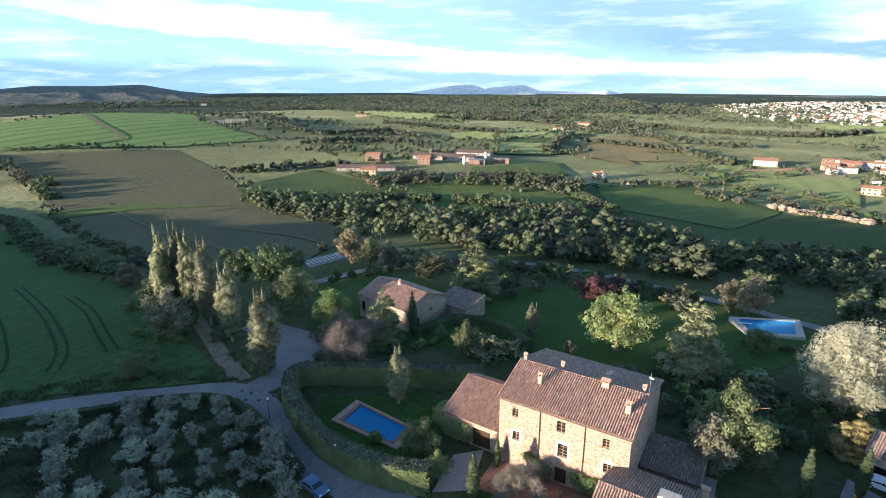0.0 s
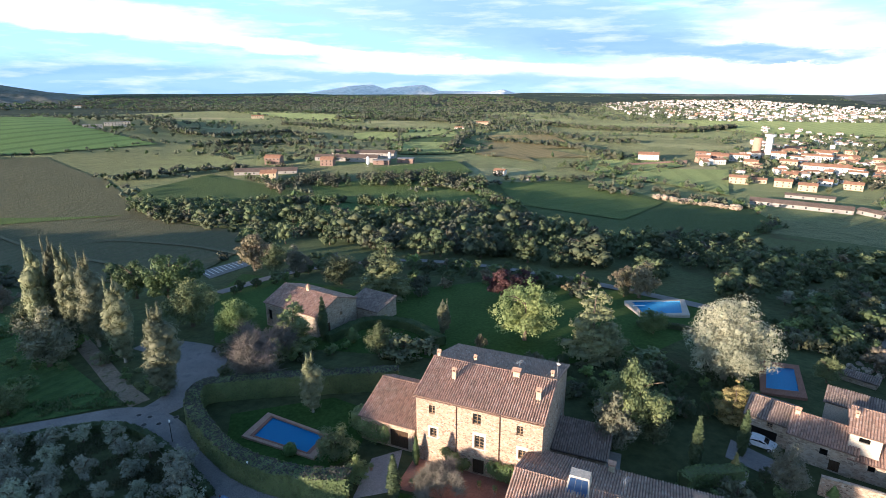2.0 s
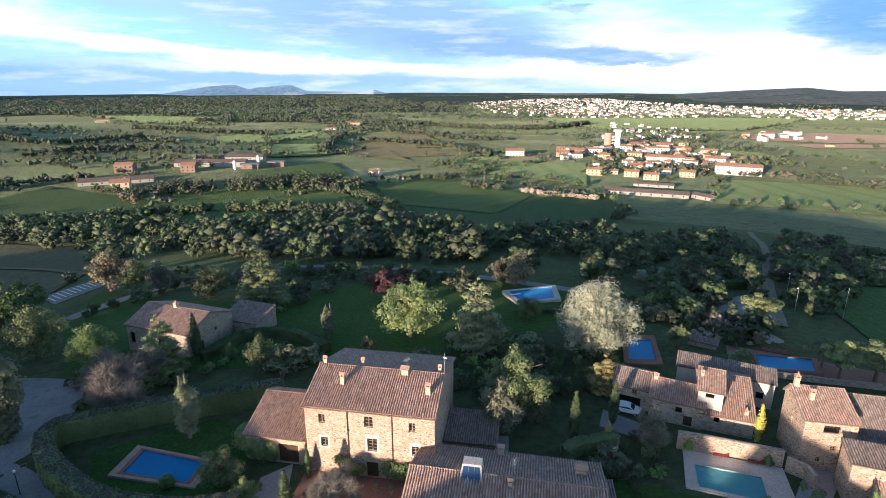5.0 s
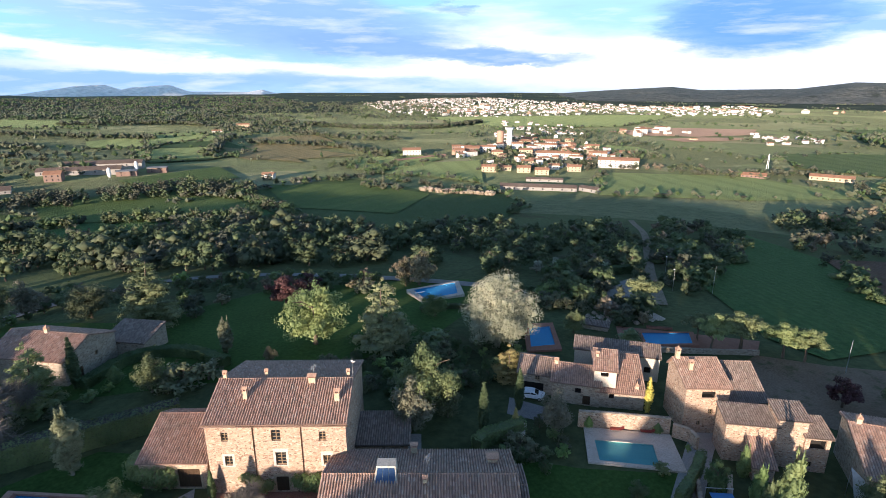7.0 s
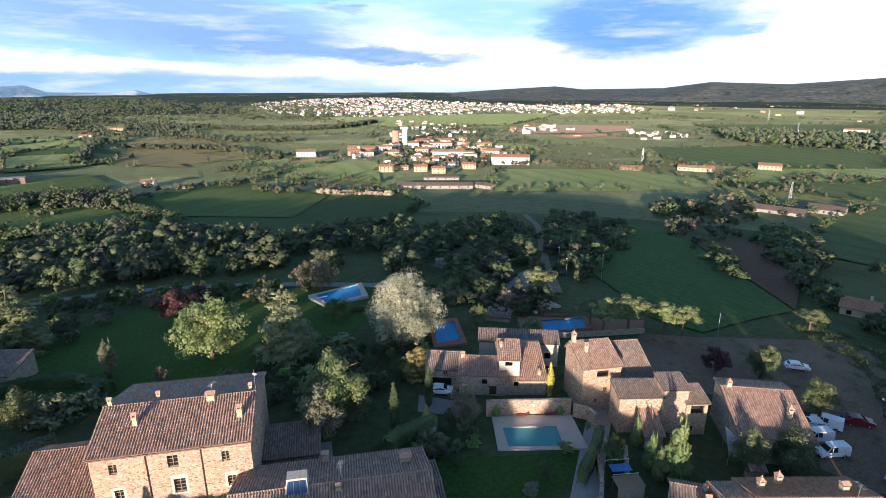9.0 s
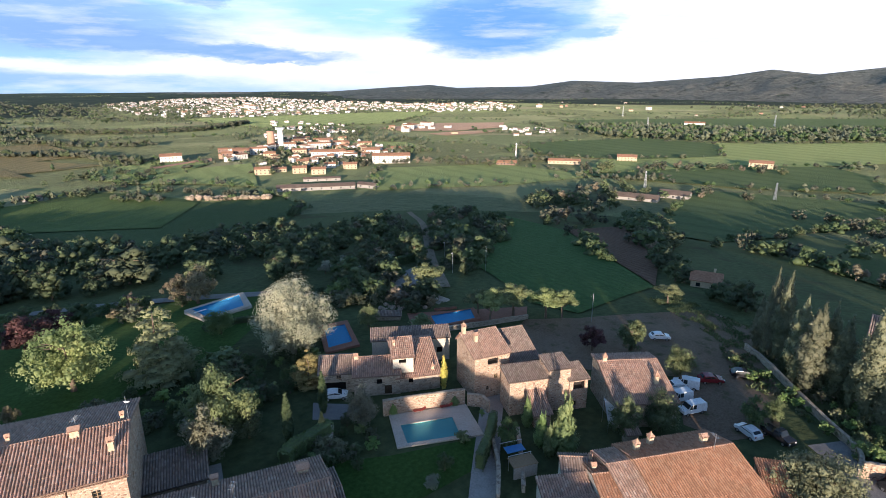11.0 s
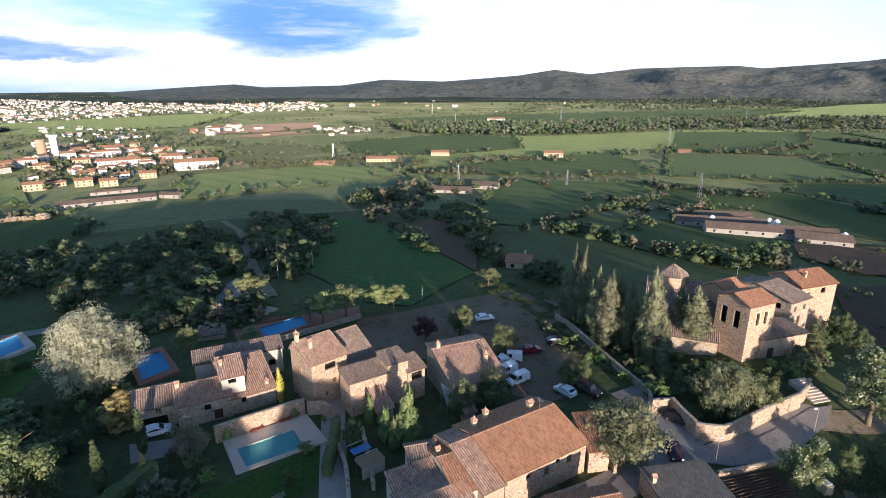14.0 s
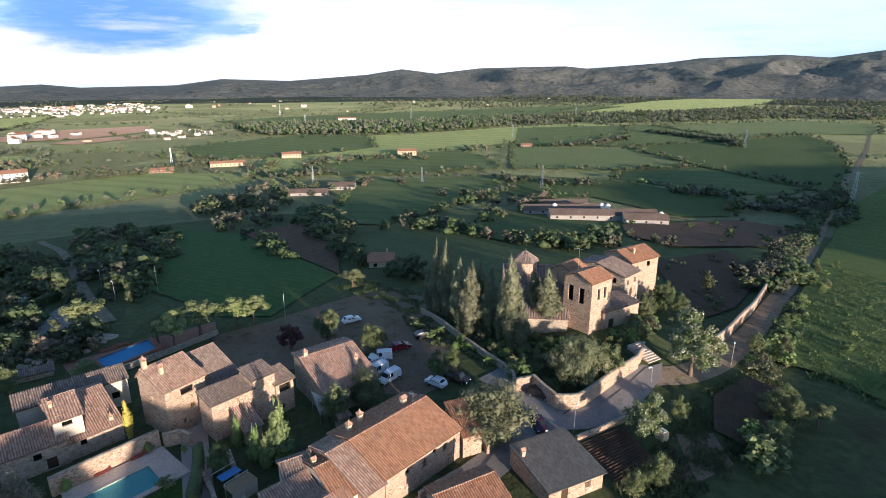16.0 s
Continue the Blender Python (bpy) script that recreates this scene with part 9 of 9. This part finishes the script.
def pylon(x, y, h):
    """Lattice mast with cross-arms."""
    root = thing("power_pylon", "pale lattice power pylon on the plain", "pylon", pose(x, y, gz(x, y), 0, 0, 35), "power pylons")
    s = Shape()
    w = h * 0.06
    for sx in (-1, 1):
        for sy in (-1, 1):
            s.tube([(sx * w, sy * w, -0.5), (sx * w * 0.35, sy * w * 0.35, h)], 0.14, 4)
    for k in range(7):
        t0, t1 = k / 7, (k + 1) / 7
        a, b = w * (1 - 0.65 * t0), w * (1 - 0.65 * t1)
        for sg in (-1, 1):
            s.tube([(-a, sg * a, h * t0), (b, sg * b, h * t1)], 0.09, 4)
            s.tube([(sg * a, -a, h * t0), (sg * b, b, h * t1)], 0.09, 4)
    part("mast", s.mesh("mast", M["steel"]), root)
    for k, L in ((0.97, 0.10), (0.86, 0.13), (0.75, 0.10)):
        part("cross_arm", Shape().tube([(-h * L, 0, h * k), (0, 0, h * k + 0.4), (h * L, 0, h * k)], 0.13, 4).mesh("cross_arm", M["steel"]), root)


for _x, _y, _h in ((460, -88, 20), (497, 15, 14), (397, -307, 25), (751, -417, 25.5), (496, 114, 15), (627, 303, 17), (900, -120, 22), (1100, 260, 24), (1250, 60, 26), (1500, 420, 26), (1350, -330, 26)):
    pylon(_x, _y, _h)


# ---- on and round the roofs ----
def solar_box():
    root = thing("solar_heater", "box-shaped solar water heater on the tiled roof", "solar panel", pose(14.6, 46.6, 0, 0, 0, 90 - 123.6))
    u0, u1, v0, v1, z0, z1 = 5.7, 8.5, 4.4, 7.3, 5.4, 7.9
    s = Shape()
    A = [(u0, v0, z0), (u1, v0, z0), (u1, v0, z0 + 0.75), (u0, v0, z0 + 0.75)]
    B = [(u0 + 0.3, v0 + 1.5, z1), (u1 - 0.3, v0 + 1.5, z1)]
    C = [(u0 + 0.3, v1, z1), (u1 - 0.3, v1, z1)]
    s.face(*A)
    s.face(A[3], A[2], B[1], B[0])
    s.face(B[0], B[1], C[1], C[0])
    s.face(A[0], A[3], B[0], C[0], (u0, v1, z0))
    s.face(A[1], (u1, v1, z0), C[1], B[1], A[2])
    s.face((u0, v1, z0), C[0], C[1], (u1, v1, z0))
    body = part("housing", s.mesh("housing", M["cream"]), root)
    a, b, c = Vector(A[3]), Vector(A[2]), Vector(B[0])
    d = Vector(B[1])
    n = (b - a).cross(c - a).normalized() * 0.05
    for k in range(3):
        t0, t1 = 0.08 + 0.29 * k, 0.08 + 0.29 * k + 0.27
        q = [a.lerp(b, t0).lerp(c.lerp(d, t0), 0.08), a.lerp(b, t1).lerp(c.lerp(d, t1), 0.08), a.lerp(b, t1).lerp(c.lerp(d, t1), 0.9), a.lerp(b, t0).lerp(c.lerp(d, t0), 0.9)]
        g = Shape()
        g.face(*[p + n for p in q])
        for i in range(4):
            g.face(q[i], q[(i + 1) % 4], q[(i + 1) % 4] + n, q[i] + n)
        part("panel", g.mesh("panel", M["solar"]), body, "dark blue solar panel")


solar_box()


def aerial(x, y, z, h, dish=False):
    root = thing("roof_aerial", "thin metal roof aerial", "aerial", pose(x, y, z, 0, 0, 40), "roof aerials")
    part("mast", Shape().tube([(0, 0, -0.6), (0, 0, h)], 0.03, 6).mesh("mast", M["steel"]), root)
    if dish:
        part("dish", Shape().tube([(0.1, 0, h * 0.7), (0.22, 0, h * 0.75)], [0.1, 0.36], 14).mesh("dish", M["lamp_white"]), root, "white satellite dish")
    else:
        boom = part("boom", Shape().tube([(-0.6, 0, h - 0.2), (0.8, 0, h - 0.2)], 0.018, 5).mesh("boom", M["steel"]), root)
        for k in range(7):
            part("rod", Shape().tube([(-0.5 + k * 0.2, -0.35, h - 0.2), (-0.5 + k * 0.2, 0.35, h - 0.2)], 0.012, 4).mesh("rod", M["steel"]), boom)


aerial(25.9, 60.6, 12.4, 3.0, True)
aerial(21.5, 63.2, 12.4, 1.8)
aerial(28.4, 45.9, 6.8, 1.6)
aerial(76.4, 31.0, 5.4, 1.8, True)
aerial(66.0, 3.6, 6.6, 2.2)
aerial(100.0, -27.0, 14.0, 5.0)


def downpipe(u):
    m = pose(7.6, 64.1, 0, 0, 0, 90 - 122.5)
    root = thing("downpipe", "brown rainwater downpipe on the stone front", "downpipe", m, "downpipes")
    part("pipe", Shape().tube([(u, -0.3, 10.05), (u, -0.1, 9.7), (u, -0.1, 0.1)], 0.06, 8).mesh("pipe", M["pipe"]), root)
    for z in (2.2, 4.6, 7.0):
        part("bracket", Shape().box(u - 0.09, -0.17, z, u + 0.09, 0.02, z + 0.07).mesh("bracket", M["iron"]), root)


downpipe(5.8)
downpipe(11.7)
part("gutter", Shape().tube([(-0.3, -0.42, 9.95), (17.5, -0.42, 9.95)], 0.08, 8).mesh("gutter", M["pipe"]), thing("gutter_run", "brown half-round gutter under the eaves", "gutter", pose(7.6, 64.1, 0, 0, 0, 90 - 122.5)))


def climber(label, m, blobs, n, leaf, size=0.26):
    rng = np.random.default_rng(n)
    root = thing("climbing_plant", label, "climbing plant", m, "climbing plants")
    V, F = leaves(rng, blobs, n, size, 0.3)
    part("foliage", np_mesh("foliage", V, F, M[leaf]), root)
    s = Shape()
    for b in blobs[::2]:
        s.tube([(b[0], -0.1, -0.2), (b[0] + 0.1, -0.15, b[2] * 0.5), (b[0], -0.12, b[2])], [0.06, 0.045, 0.02], 5, False)
    part("stem", s.mesh("stem", M["bark"]), root)


FH = pose(7.6, 64.1, 0, 0, 0, 90 - 122.5)
climber("green creeper over the farmhouse front", FH, [(4.6, -0.5, 2.6, 0.9, 0.5, 0.7), (5.6, -0.6, 2.1, 1.0, 0.6, 0.9), (6.6, -0.7, 1.5, 1.1, 0.7, 0.9), (7.4, -0.6, 1.7, 0.7, 0.5, 0.7)], 1500, "lime")
climber("green creeper beside the farmhouse door", FH, [(10.9, -0.6, 2.2, 0.8, 0.6, 0.9), (12.0, -0.7, 2.0, 1.1, 0.8, 1.2), (13.3, -0.8, 2.1, 1.2, 0.8, 1.2), (14.6, -0.8, 1.8, 1.0, 0.7, 1.1), (15.6, -0.6, 1.6, 0.8, 0.6, 1.0)], 2400, "hedge")
climber("ivy on the shaded gable", FH, [(17.4, 1.5, 2.6, 0.4, 1.0, 1.6), (17.4, 3.0, 2.0, 0.4, 1.0, 1.5)], 700, "hedge")
climber("ivy hanging over the wing wall", pose(0.2, 70.0, 0, 0, 0, 90 - 123), [(0.8, -0.6, 2.2, 1.2, 0.6, 1.4), (2.4, -0.7, 2.0, 1.3, 0.7, 1.6), (4.0, -0.6, 2.0, 1.0, 0.6, 1.5)], 1800, "lime")


def bench(x, y, az):
    root = thing("garden_bench", "wooden garden bench on the forecourt", "bench", pose(x, y, gz(x, y) + 0.1, 0, 0, 90 - az), "garden benches")
    for k in range(4):
        part("slat", Shape().box(-0.8, -0.22 + 0.12 * k, 0.42, 0.8, -0.13 + 0.12 * k, 0.46).mesh("slat", M["wood_pale"]), root)
    part("backrest", Shape().box(-0.8, 0.26, 0.5, 0.8, 0.3, 0.9).mesh("backrest", M["wood_pale"]), root)
    for sx in (-0.7, 0.7):
        for sy in (-0.18, 0.22):
            part("leg", Shape().box(sx - 0.04, sy - 0.04, 0, sx + 0.04, sy + 0.04, 0.42).mesh("leg", M["wood_pale"]), root)


bench(10.2, 61.2, 122)
bench(11.8, 60.2, 122)


def lounger(x, y, az):
    root = thing("sun_lounger", "red sun lounger on the pool terrace", "sun lounger", pose(x, y, gz(x, y) + 0.26, 0, 0, 90 - az), "sun loungers")
    part("bed", Shape().box(-0.9, -0.3, 0.28, 0.5, 0.3, 0.34).mesh("bed", M["red_plastic"]), root)
    part("backrest", Shape().face((0.5, -0.3, 0.3), (1.1, -0.3, 0.65), (1.1, 0.3, 0.65), (0.5, 0.3, 0.3)).face((0.5, -0.3, 0.26), (0.5, 0.3, 0.26), (1.1, 0.3, 0.61), (1.1, -0.3, 0.61)).mesh("backrest", M["red_plastic"]), root)
    for sx in (-0.7, 0.4):
        for sy in (-0.25, 0.25):
            part("leg", Shape().box(sx - 0.03, sy - 0.03, 0, sx + 0.03, sy + 0.03, 0.28).mesh("leg", M["steel"]), root)


lounger(60.6, 44.4, 132)
lounger(63.9, 41.5, 132)


def diving_board(x, y, z, az):
    root = thing("diving_board", "white diving board at the pool edge", "diving board", pose(x, y, z, 0, 0, 90 - az))
    part("board", Shape().box(-0.4, -0.22, 0.5, 2.4, 0.22, 0.58).mesh("board", M["lamp_white"]), root)
    part("stand", Shape().box(-0.3, -0.18, 0, 0.0, 0.18, 0.5).mesh("stand", M["steel"]), root)


diving_board(67.6, 114.2, gz(67.1, 118.4) + 0.9, 100)


def awning():
    """A white cloth sail stretched between house and wall."""
    root = thing("sun_sail", "white cloth sail tied to the stone house", "sun sail")
    z = gz(73, 19)
    n = 10
    a, b, c = Vector((74.2, 19.6, z + 4.2)), Vector((71.8, 18.0, z + 1.6)), Vector((75.0, 16.4, z + 1.7))
    V, F = [], []
    for i in range(n + 1):
        for j in range(n + 1 - i):
            p = a + (b - a) * (i / n) + (c - a) * (j / n)
            V.append(tuple(p - Vector((0, 0, 0.5 * math.sin(math.pi * i / n) * math.sin(math.pi * j / n)))))
    idx = lambda i, j: sum(n + 1 - k for k in range(i)) + j
    for i in range(n):
        for j in range(n - i):
            F.append((idx(i, j), idx(i + 1, j), idx(i, j + 1)))
            if j < n - i - 1:
                F.append((idx(i + 1, j), idx(i + 1, j + 1), idx(i, j + 1)))
    part("cloth", mesh_of("cloth", V, F, M["cloth"], smooth=True), root)
    for p in (a, b, c):
        part("pole", Shape().tube([(p.x, p.y, z - 0.3), (p.x, p.y, p.z + 0.1)], 0.04, 6).mesh("pole", M["steel"]), root)


awning()


def pergola():
    root = thing("lean_to", "metal-framed lean-to with a blue cover", "lean-to", pose(58.3, 26.6, gz(58.3, 26.6), 0, 0, 90 - 128))
    for sx in (-1.6, 1.6):
        for sy in (-1.4, 1.4):
            part("post", Shape().tube([(sx, sy, -0.3), (sx, sy, 2.3)], 0.05, 6).mesh("post", M["steel"]), root)
    for sy in (-1.4, 1.4):
        part("rail", Shape().tube([(-1.7, sy, 2.3), (1.7, sy, 2.3)], 0.05, 6).mesh("rail", M["steel"]), root)
    part("cover", Shape().box(-1.2, -0.2, 1.7, 1.5, 1.2, 1.78).mesh("cover", M["blue_cover"]), root, "blue plastic cover")
    for k in range(9):
        part("roof_sheet", Shape().box(-1.8 + 0.4 * k, -3.4, 1.9, -1.42 + 0.4 * k, -1.2, 1.95).mesh("roof_sheet", M["wood_pale"]), root)
    part("wall", Shape().box(-1.7, -3.3, -0.2, 1.7, -3.1, 1.9).mesh("wall", M["concrete"]), root)


pergola()


def silo(x, y, h, r=1.6):
    root = thing("silo", "pale metal feed silo at a farm", "silo", pose(x, y, gz(x, y)), "feed silos")
    part("tank", Shape().tube([(0, 0, h * 0.15), (0, 0, h * 0.3), (0, 0, h * 0.85), (0, 0, h)], [r * 0.3, r, r, r * 0.25], 14).mesh("tank", M["lamp_white"]), root)
    for k in range(4):
        a = math.pi / 4 + k * math.pi / 2
        part("leg", Shape().tube([(r * 0.8 * math.cos(a), r * 0.8 * math.sin(a), -0.4), (r * 0.8 * math.cos(a), r * 0.8 * math.sin(a), h * 0.35)], 0.1, 5).mesh("leg", M["steel"]), root)


for _x, _y, _h in ((22, 577, 11), (47, 610, 11), (337, -73, 6.5), (338, -103, 7), (335, -106, 7), (313, -131, 6)):
    silo(_x, _y, _h)


def village_tower(label, x, y, w, h, mat, round_=False):
    root = thing("tower", label, "tower", pose(x, y, gz(x, y), 0, 0, 40))
    if round_:
        part("shaft", Shape().tube([(0, 0, -1), (0, 0, h)], [w / 2 * 1.05, w / 2], 20).mesh("shaft", M[mat]), root)
        part("parapet", Shape().tube([(0, 0, h - 0.6), (0, 0, h + 0.8)], w / 2 * 1.06, 20).mesh("parapet", M[mat]), root)
    else:
        part("shaft", Shape().box(-w / 2, -w / 2, -1, w / 2, w / 2, h).mesh("shaft", M[mat]), root)
        part("tank", Shape().box(-w * 0.8, -w * 0.8, h, w * 0.8, w * 0.8, h + 2.4).mesh("tank", M[mat]), root)
    for k in range(3):
        part("window", Shape().box(-0.5, -w / 2 - 0.05, h * (0.3 + 0.2 * k), 0.5, -w / 2 + 0.3, h * (0.3 + 0.2 * k) + 1.6).mesh("window", M["dark"]), root)


village_tower("round ochre brick tower in the village", 500, 607, 9.5, 24, "terracotta", True)
village_tower("tall white tower block in the village", 516, 606, 7, 26, "white")



# ---- small things in the gardens and on the roads ----
def stone_heap(x, y, n, spread, seed):
    """Rough boulders left in a heap."""
    rng = random.Random(seed)
    root = thing("stone_heap", "heap of pale rough boulders beside the terrace", "stones", None, "stone heaps")
    for _ in range(n):
        bx, by, r = x + rng.gauss(0, spread), y + rng.gauss(0, spread), rng.uniform(0.25, 0.75)
        z = gz(bx, by) + r * 0.35
        V, F = [], []
        for i in range(5):
            a = math.pi * i / 4
            for k in range(7):
                w = 2 * math.pi * k / 7
                q = r * rng.uniform(0.8, 1.15)
                V.append((bx + q * math.sin(a) * math.cos(w), by + q * math.sin(a) * math.sin(w), z + 0.75 * r * math.cos(a)))
        for i in range(4):
            F += [(i * 7 + k, i * 7 + (k + 1) % 7, (i + 1) * 7 + (k + 1) % 7, (i + 1) * 7 + k) for k in range(7)]
        part("boulder", mesh_of("boulder", V, F, M["stone_grey"]), root)


stone_heap(96.8, 78.6, 16, 1.5, 5)
stone_heap(101.5, 73.5, 9, 1.3, 6)


def slab_stack(x, y, az):
    root = thing("slab_stack", "stacked pale stone slabs on the grass", "stone slabs", pose(x, y, gz(x, y), 0, 0, 90 - az))
    rng = random.Random(8)
    for k in range(7):
        u = -1.8 + k * 0.6
        part("slab", Shape().box(u, -1.9 + rng.uniform(-0.4, 0.4), 0, u + 0.45, 1.9 + rng.uniform(-0.4, 0.4), rng.uniform(0.25, 0.5)).mesh("slab", M["paving"]), root)


slab_stack(106.2, 71.4, 100)
house("garden_shelter", "low garden shelter with a pale tiled roof", 86.6, 75.2, 147, 5.6, 1.8, 1.2, 1.7, 1.8, wall="stone_grey", tile="tile_old")


def planter(x, y, az, L):
    root = thing("planter_box", "long red-brown planter box on the terrace", "planter", pose(x, y, gz(x, y) + 0.14, 0, 0, 90 - az))
    for a, b in (((0, 0), (L, 0.08)), ((0, 0.52), (L, 0.6)), ((0, 0.08), (0.08, 0.52)), ((L - 0.08, 0.08), (L, 0.52))):
        part("board", Shape().box(a[0], a[1], 0, b[0], b[1], 0.5).mesh("board", M["red_paving"]), root)
    part("earth", Shape().box(0.08, 0.08, 0, L - 0.08, 0.52, 0.42).mesh("earth", M["soil"]), root)


planter(98.8, 67.4, 134, 5.4)

for _x, _y in ((-34.3, 82.4), (-32.6, 79.4), (-32.4, 81.5), (-30.4, 79.2), (-28.3, 80.6), (-35.8, 80.6)):
    _m = thing("manhole_cover", "dark iron manhole cover set in the lane", "manhole cover", pose(_x, _y, gz(_x, _y) + 0.11), "manhole covers")
    part("cover", Shape().tube([(0, 0, -0.05), (0, 0, 0.03)], 0.38, 14).mesh("cover", M["iron"]), _m)
    part("rim", Shape().tube([(0, 0, -0.05), (0, 0, 0.015)], 0.47, 14).mesh("rim", M["concrete"]), _m)

patch("pavement_bays", [(-50.5, 184.5), (-40, 201), (-34.5, 188.6), (-43.6, 170)], M["asphalt"], 0.16, "asphalt parking bays beside the stubble field", 4, "yard")
_bays = thing("parking_marking", "white painted parking bay lines on asphalt", "road marking")
for _k in range(9):
    _t = (_k + 0.3) / 9
    _a, _b = Vector((-49.2, 182.6)).lerp(Vector((-40.2, 198.6)), _t), Vector((-44.6, 173.6)).lerp(Vector((-36.4, 190.6)), _t)
    _n = (_b - _a).normalized().orthogonal() * 0.22
    part("painted_line", Shape().face(*[(*p, gz(*p) + 0.34) for p in (_a - _n, _b - _n, _b + _n, _a + _n)]).mesh("painted_line", M["white"]), _bays)


def drain(pts):
    root = thing("drain_channel", "dark iron drain channel across the street", "drain")
    for a, b in zip(pts, pts[1:]):
        a, b = Vector(a), Vector(b)
        n = (b - a).normalized().orthogonal() * 0.12
        part("grate", Shape().face(*[(*p, gz(*p) + 0.17) for p in (a - n, b - n, b + n, a + n)]).mesh("grate", M["iron"]), root)


drain(DRAIN)
for _x, _y, _h in ((4.6, 59.0, 0.8), (6.2, 58.6, 0.7), (14.6, 56.6, 0.9), (16.4, 55.4, 0.9), (1.2, 62.6, 0.8)):
    _p = thing("flower_pot", "terracotta pot with a small green plant", "flower pot", pose(_x, _y, gz(_x, _y) + 0.12), "flower pots")
    part("pot", Shape().tube([(0, 0, 0), (0, 0, 0.3), (0, 0, 0.5), (0, 0, 0.5)], [0.17, 0.25, 0.29, 0.2], 12).mesh("pot", M["terracotta"]), _p)
    _V, _F = leaves(np.random.default_rng(int(_x * 10)), [(0, 0, 0.5 + _h * 0.4, 0.35, 0.35, _h * 0.45)], 140, 0.16, 0.5)
    part("plant", np_mesh("plant", _V, _F, M["hedge"]), _p)
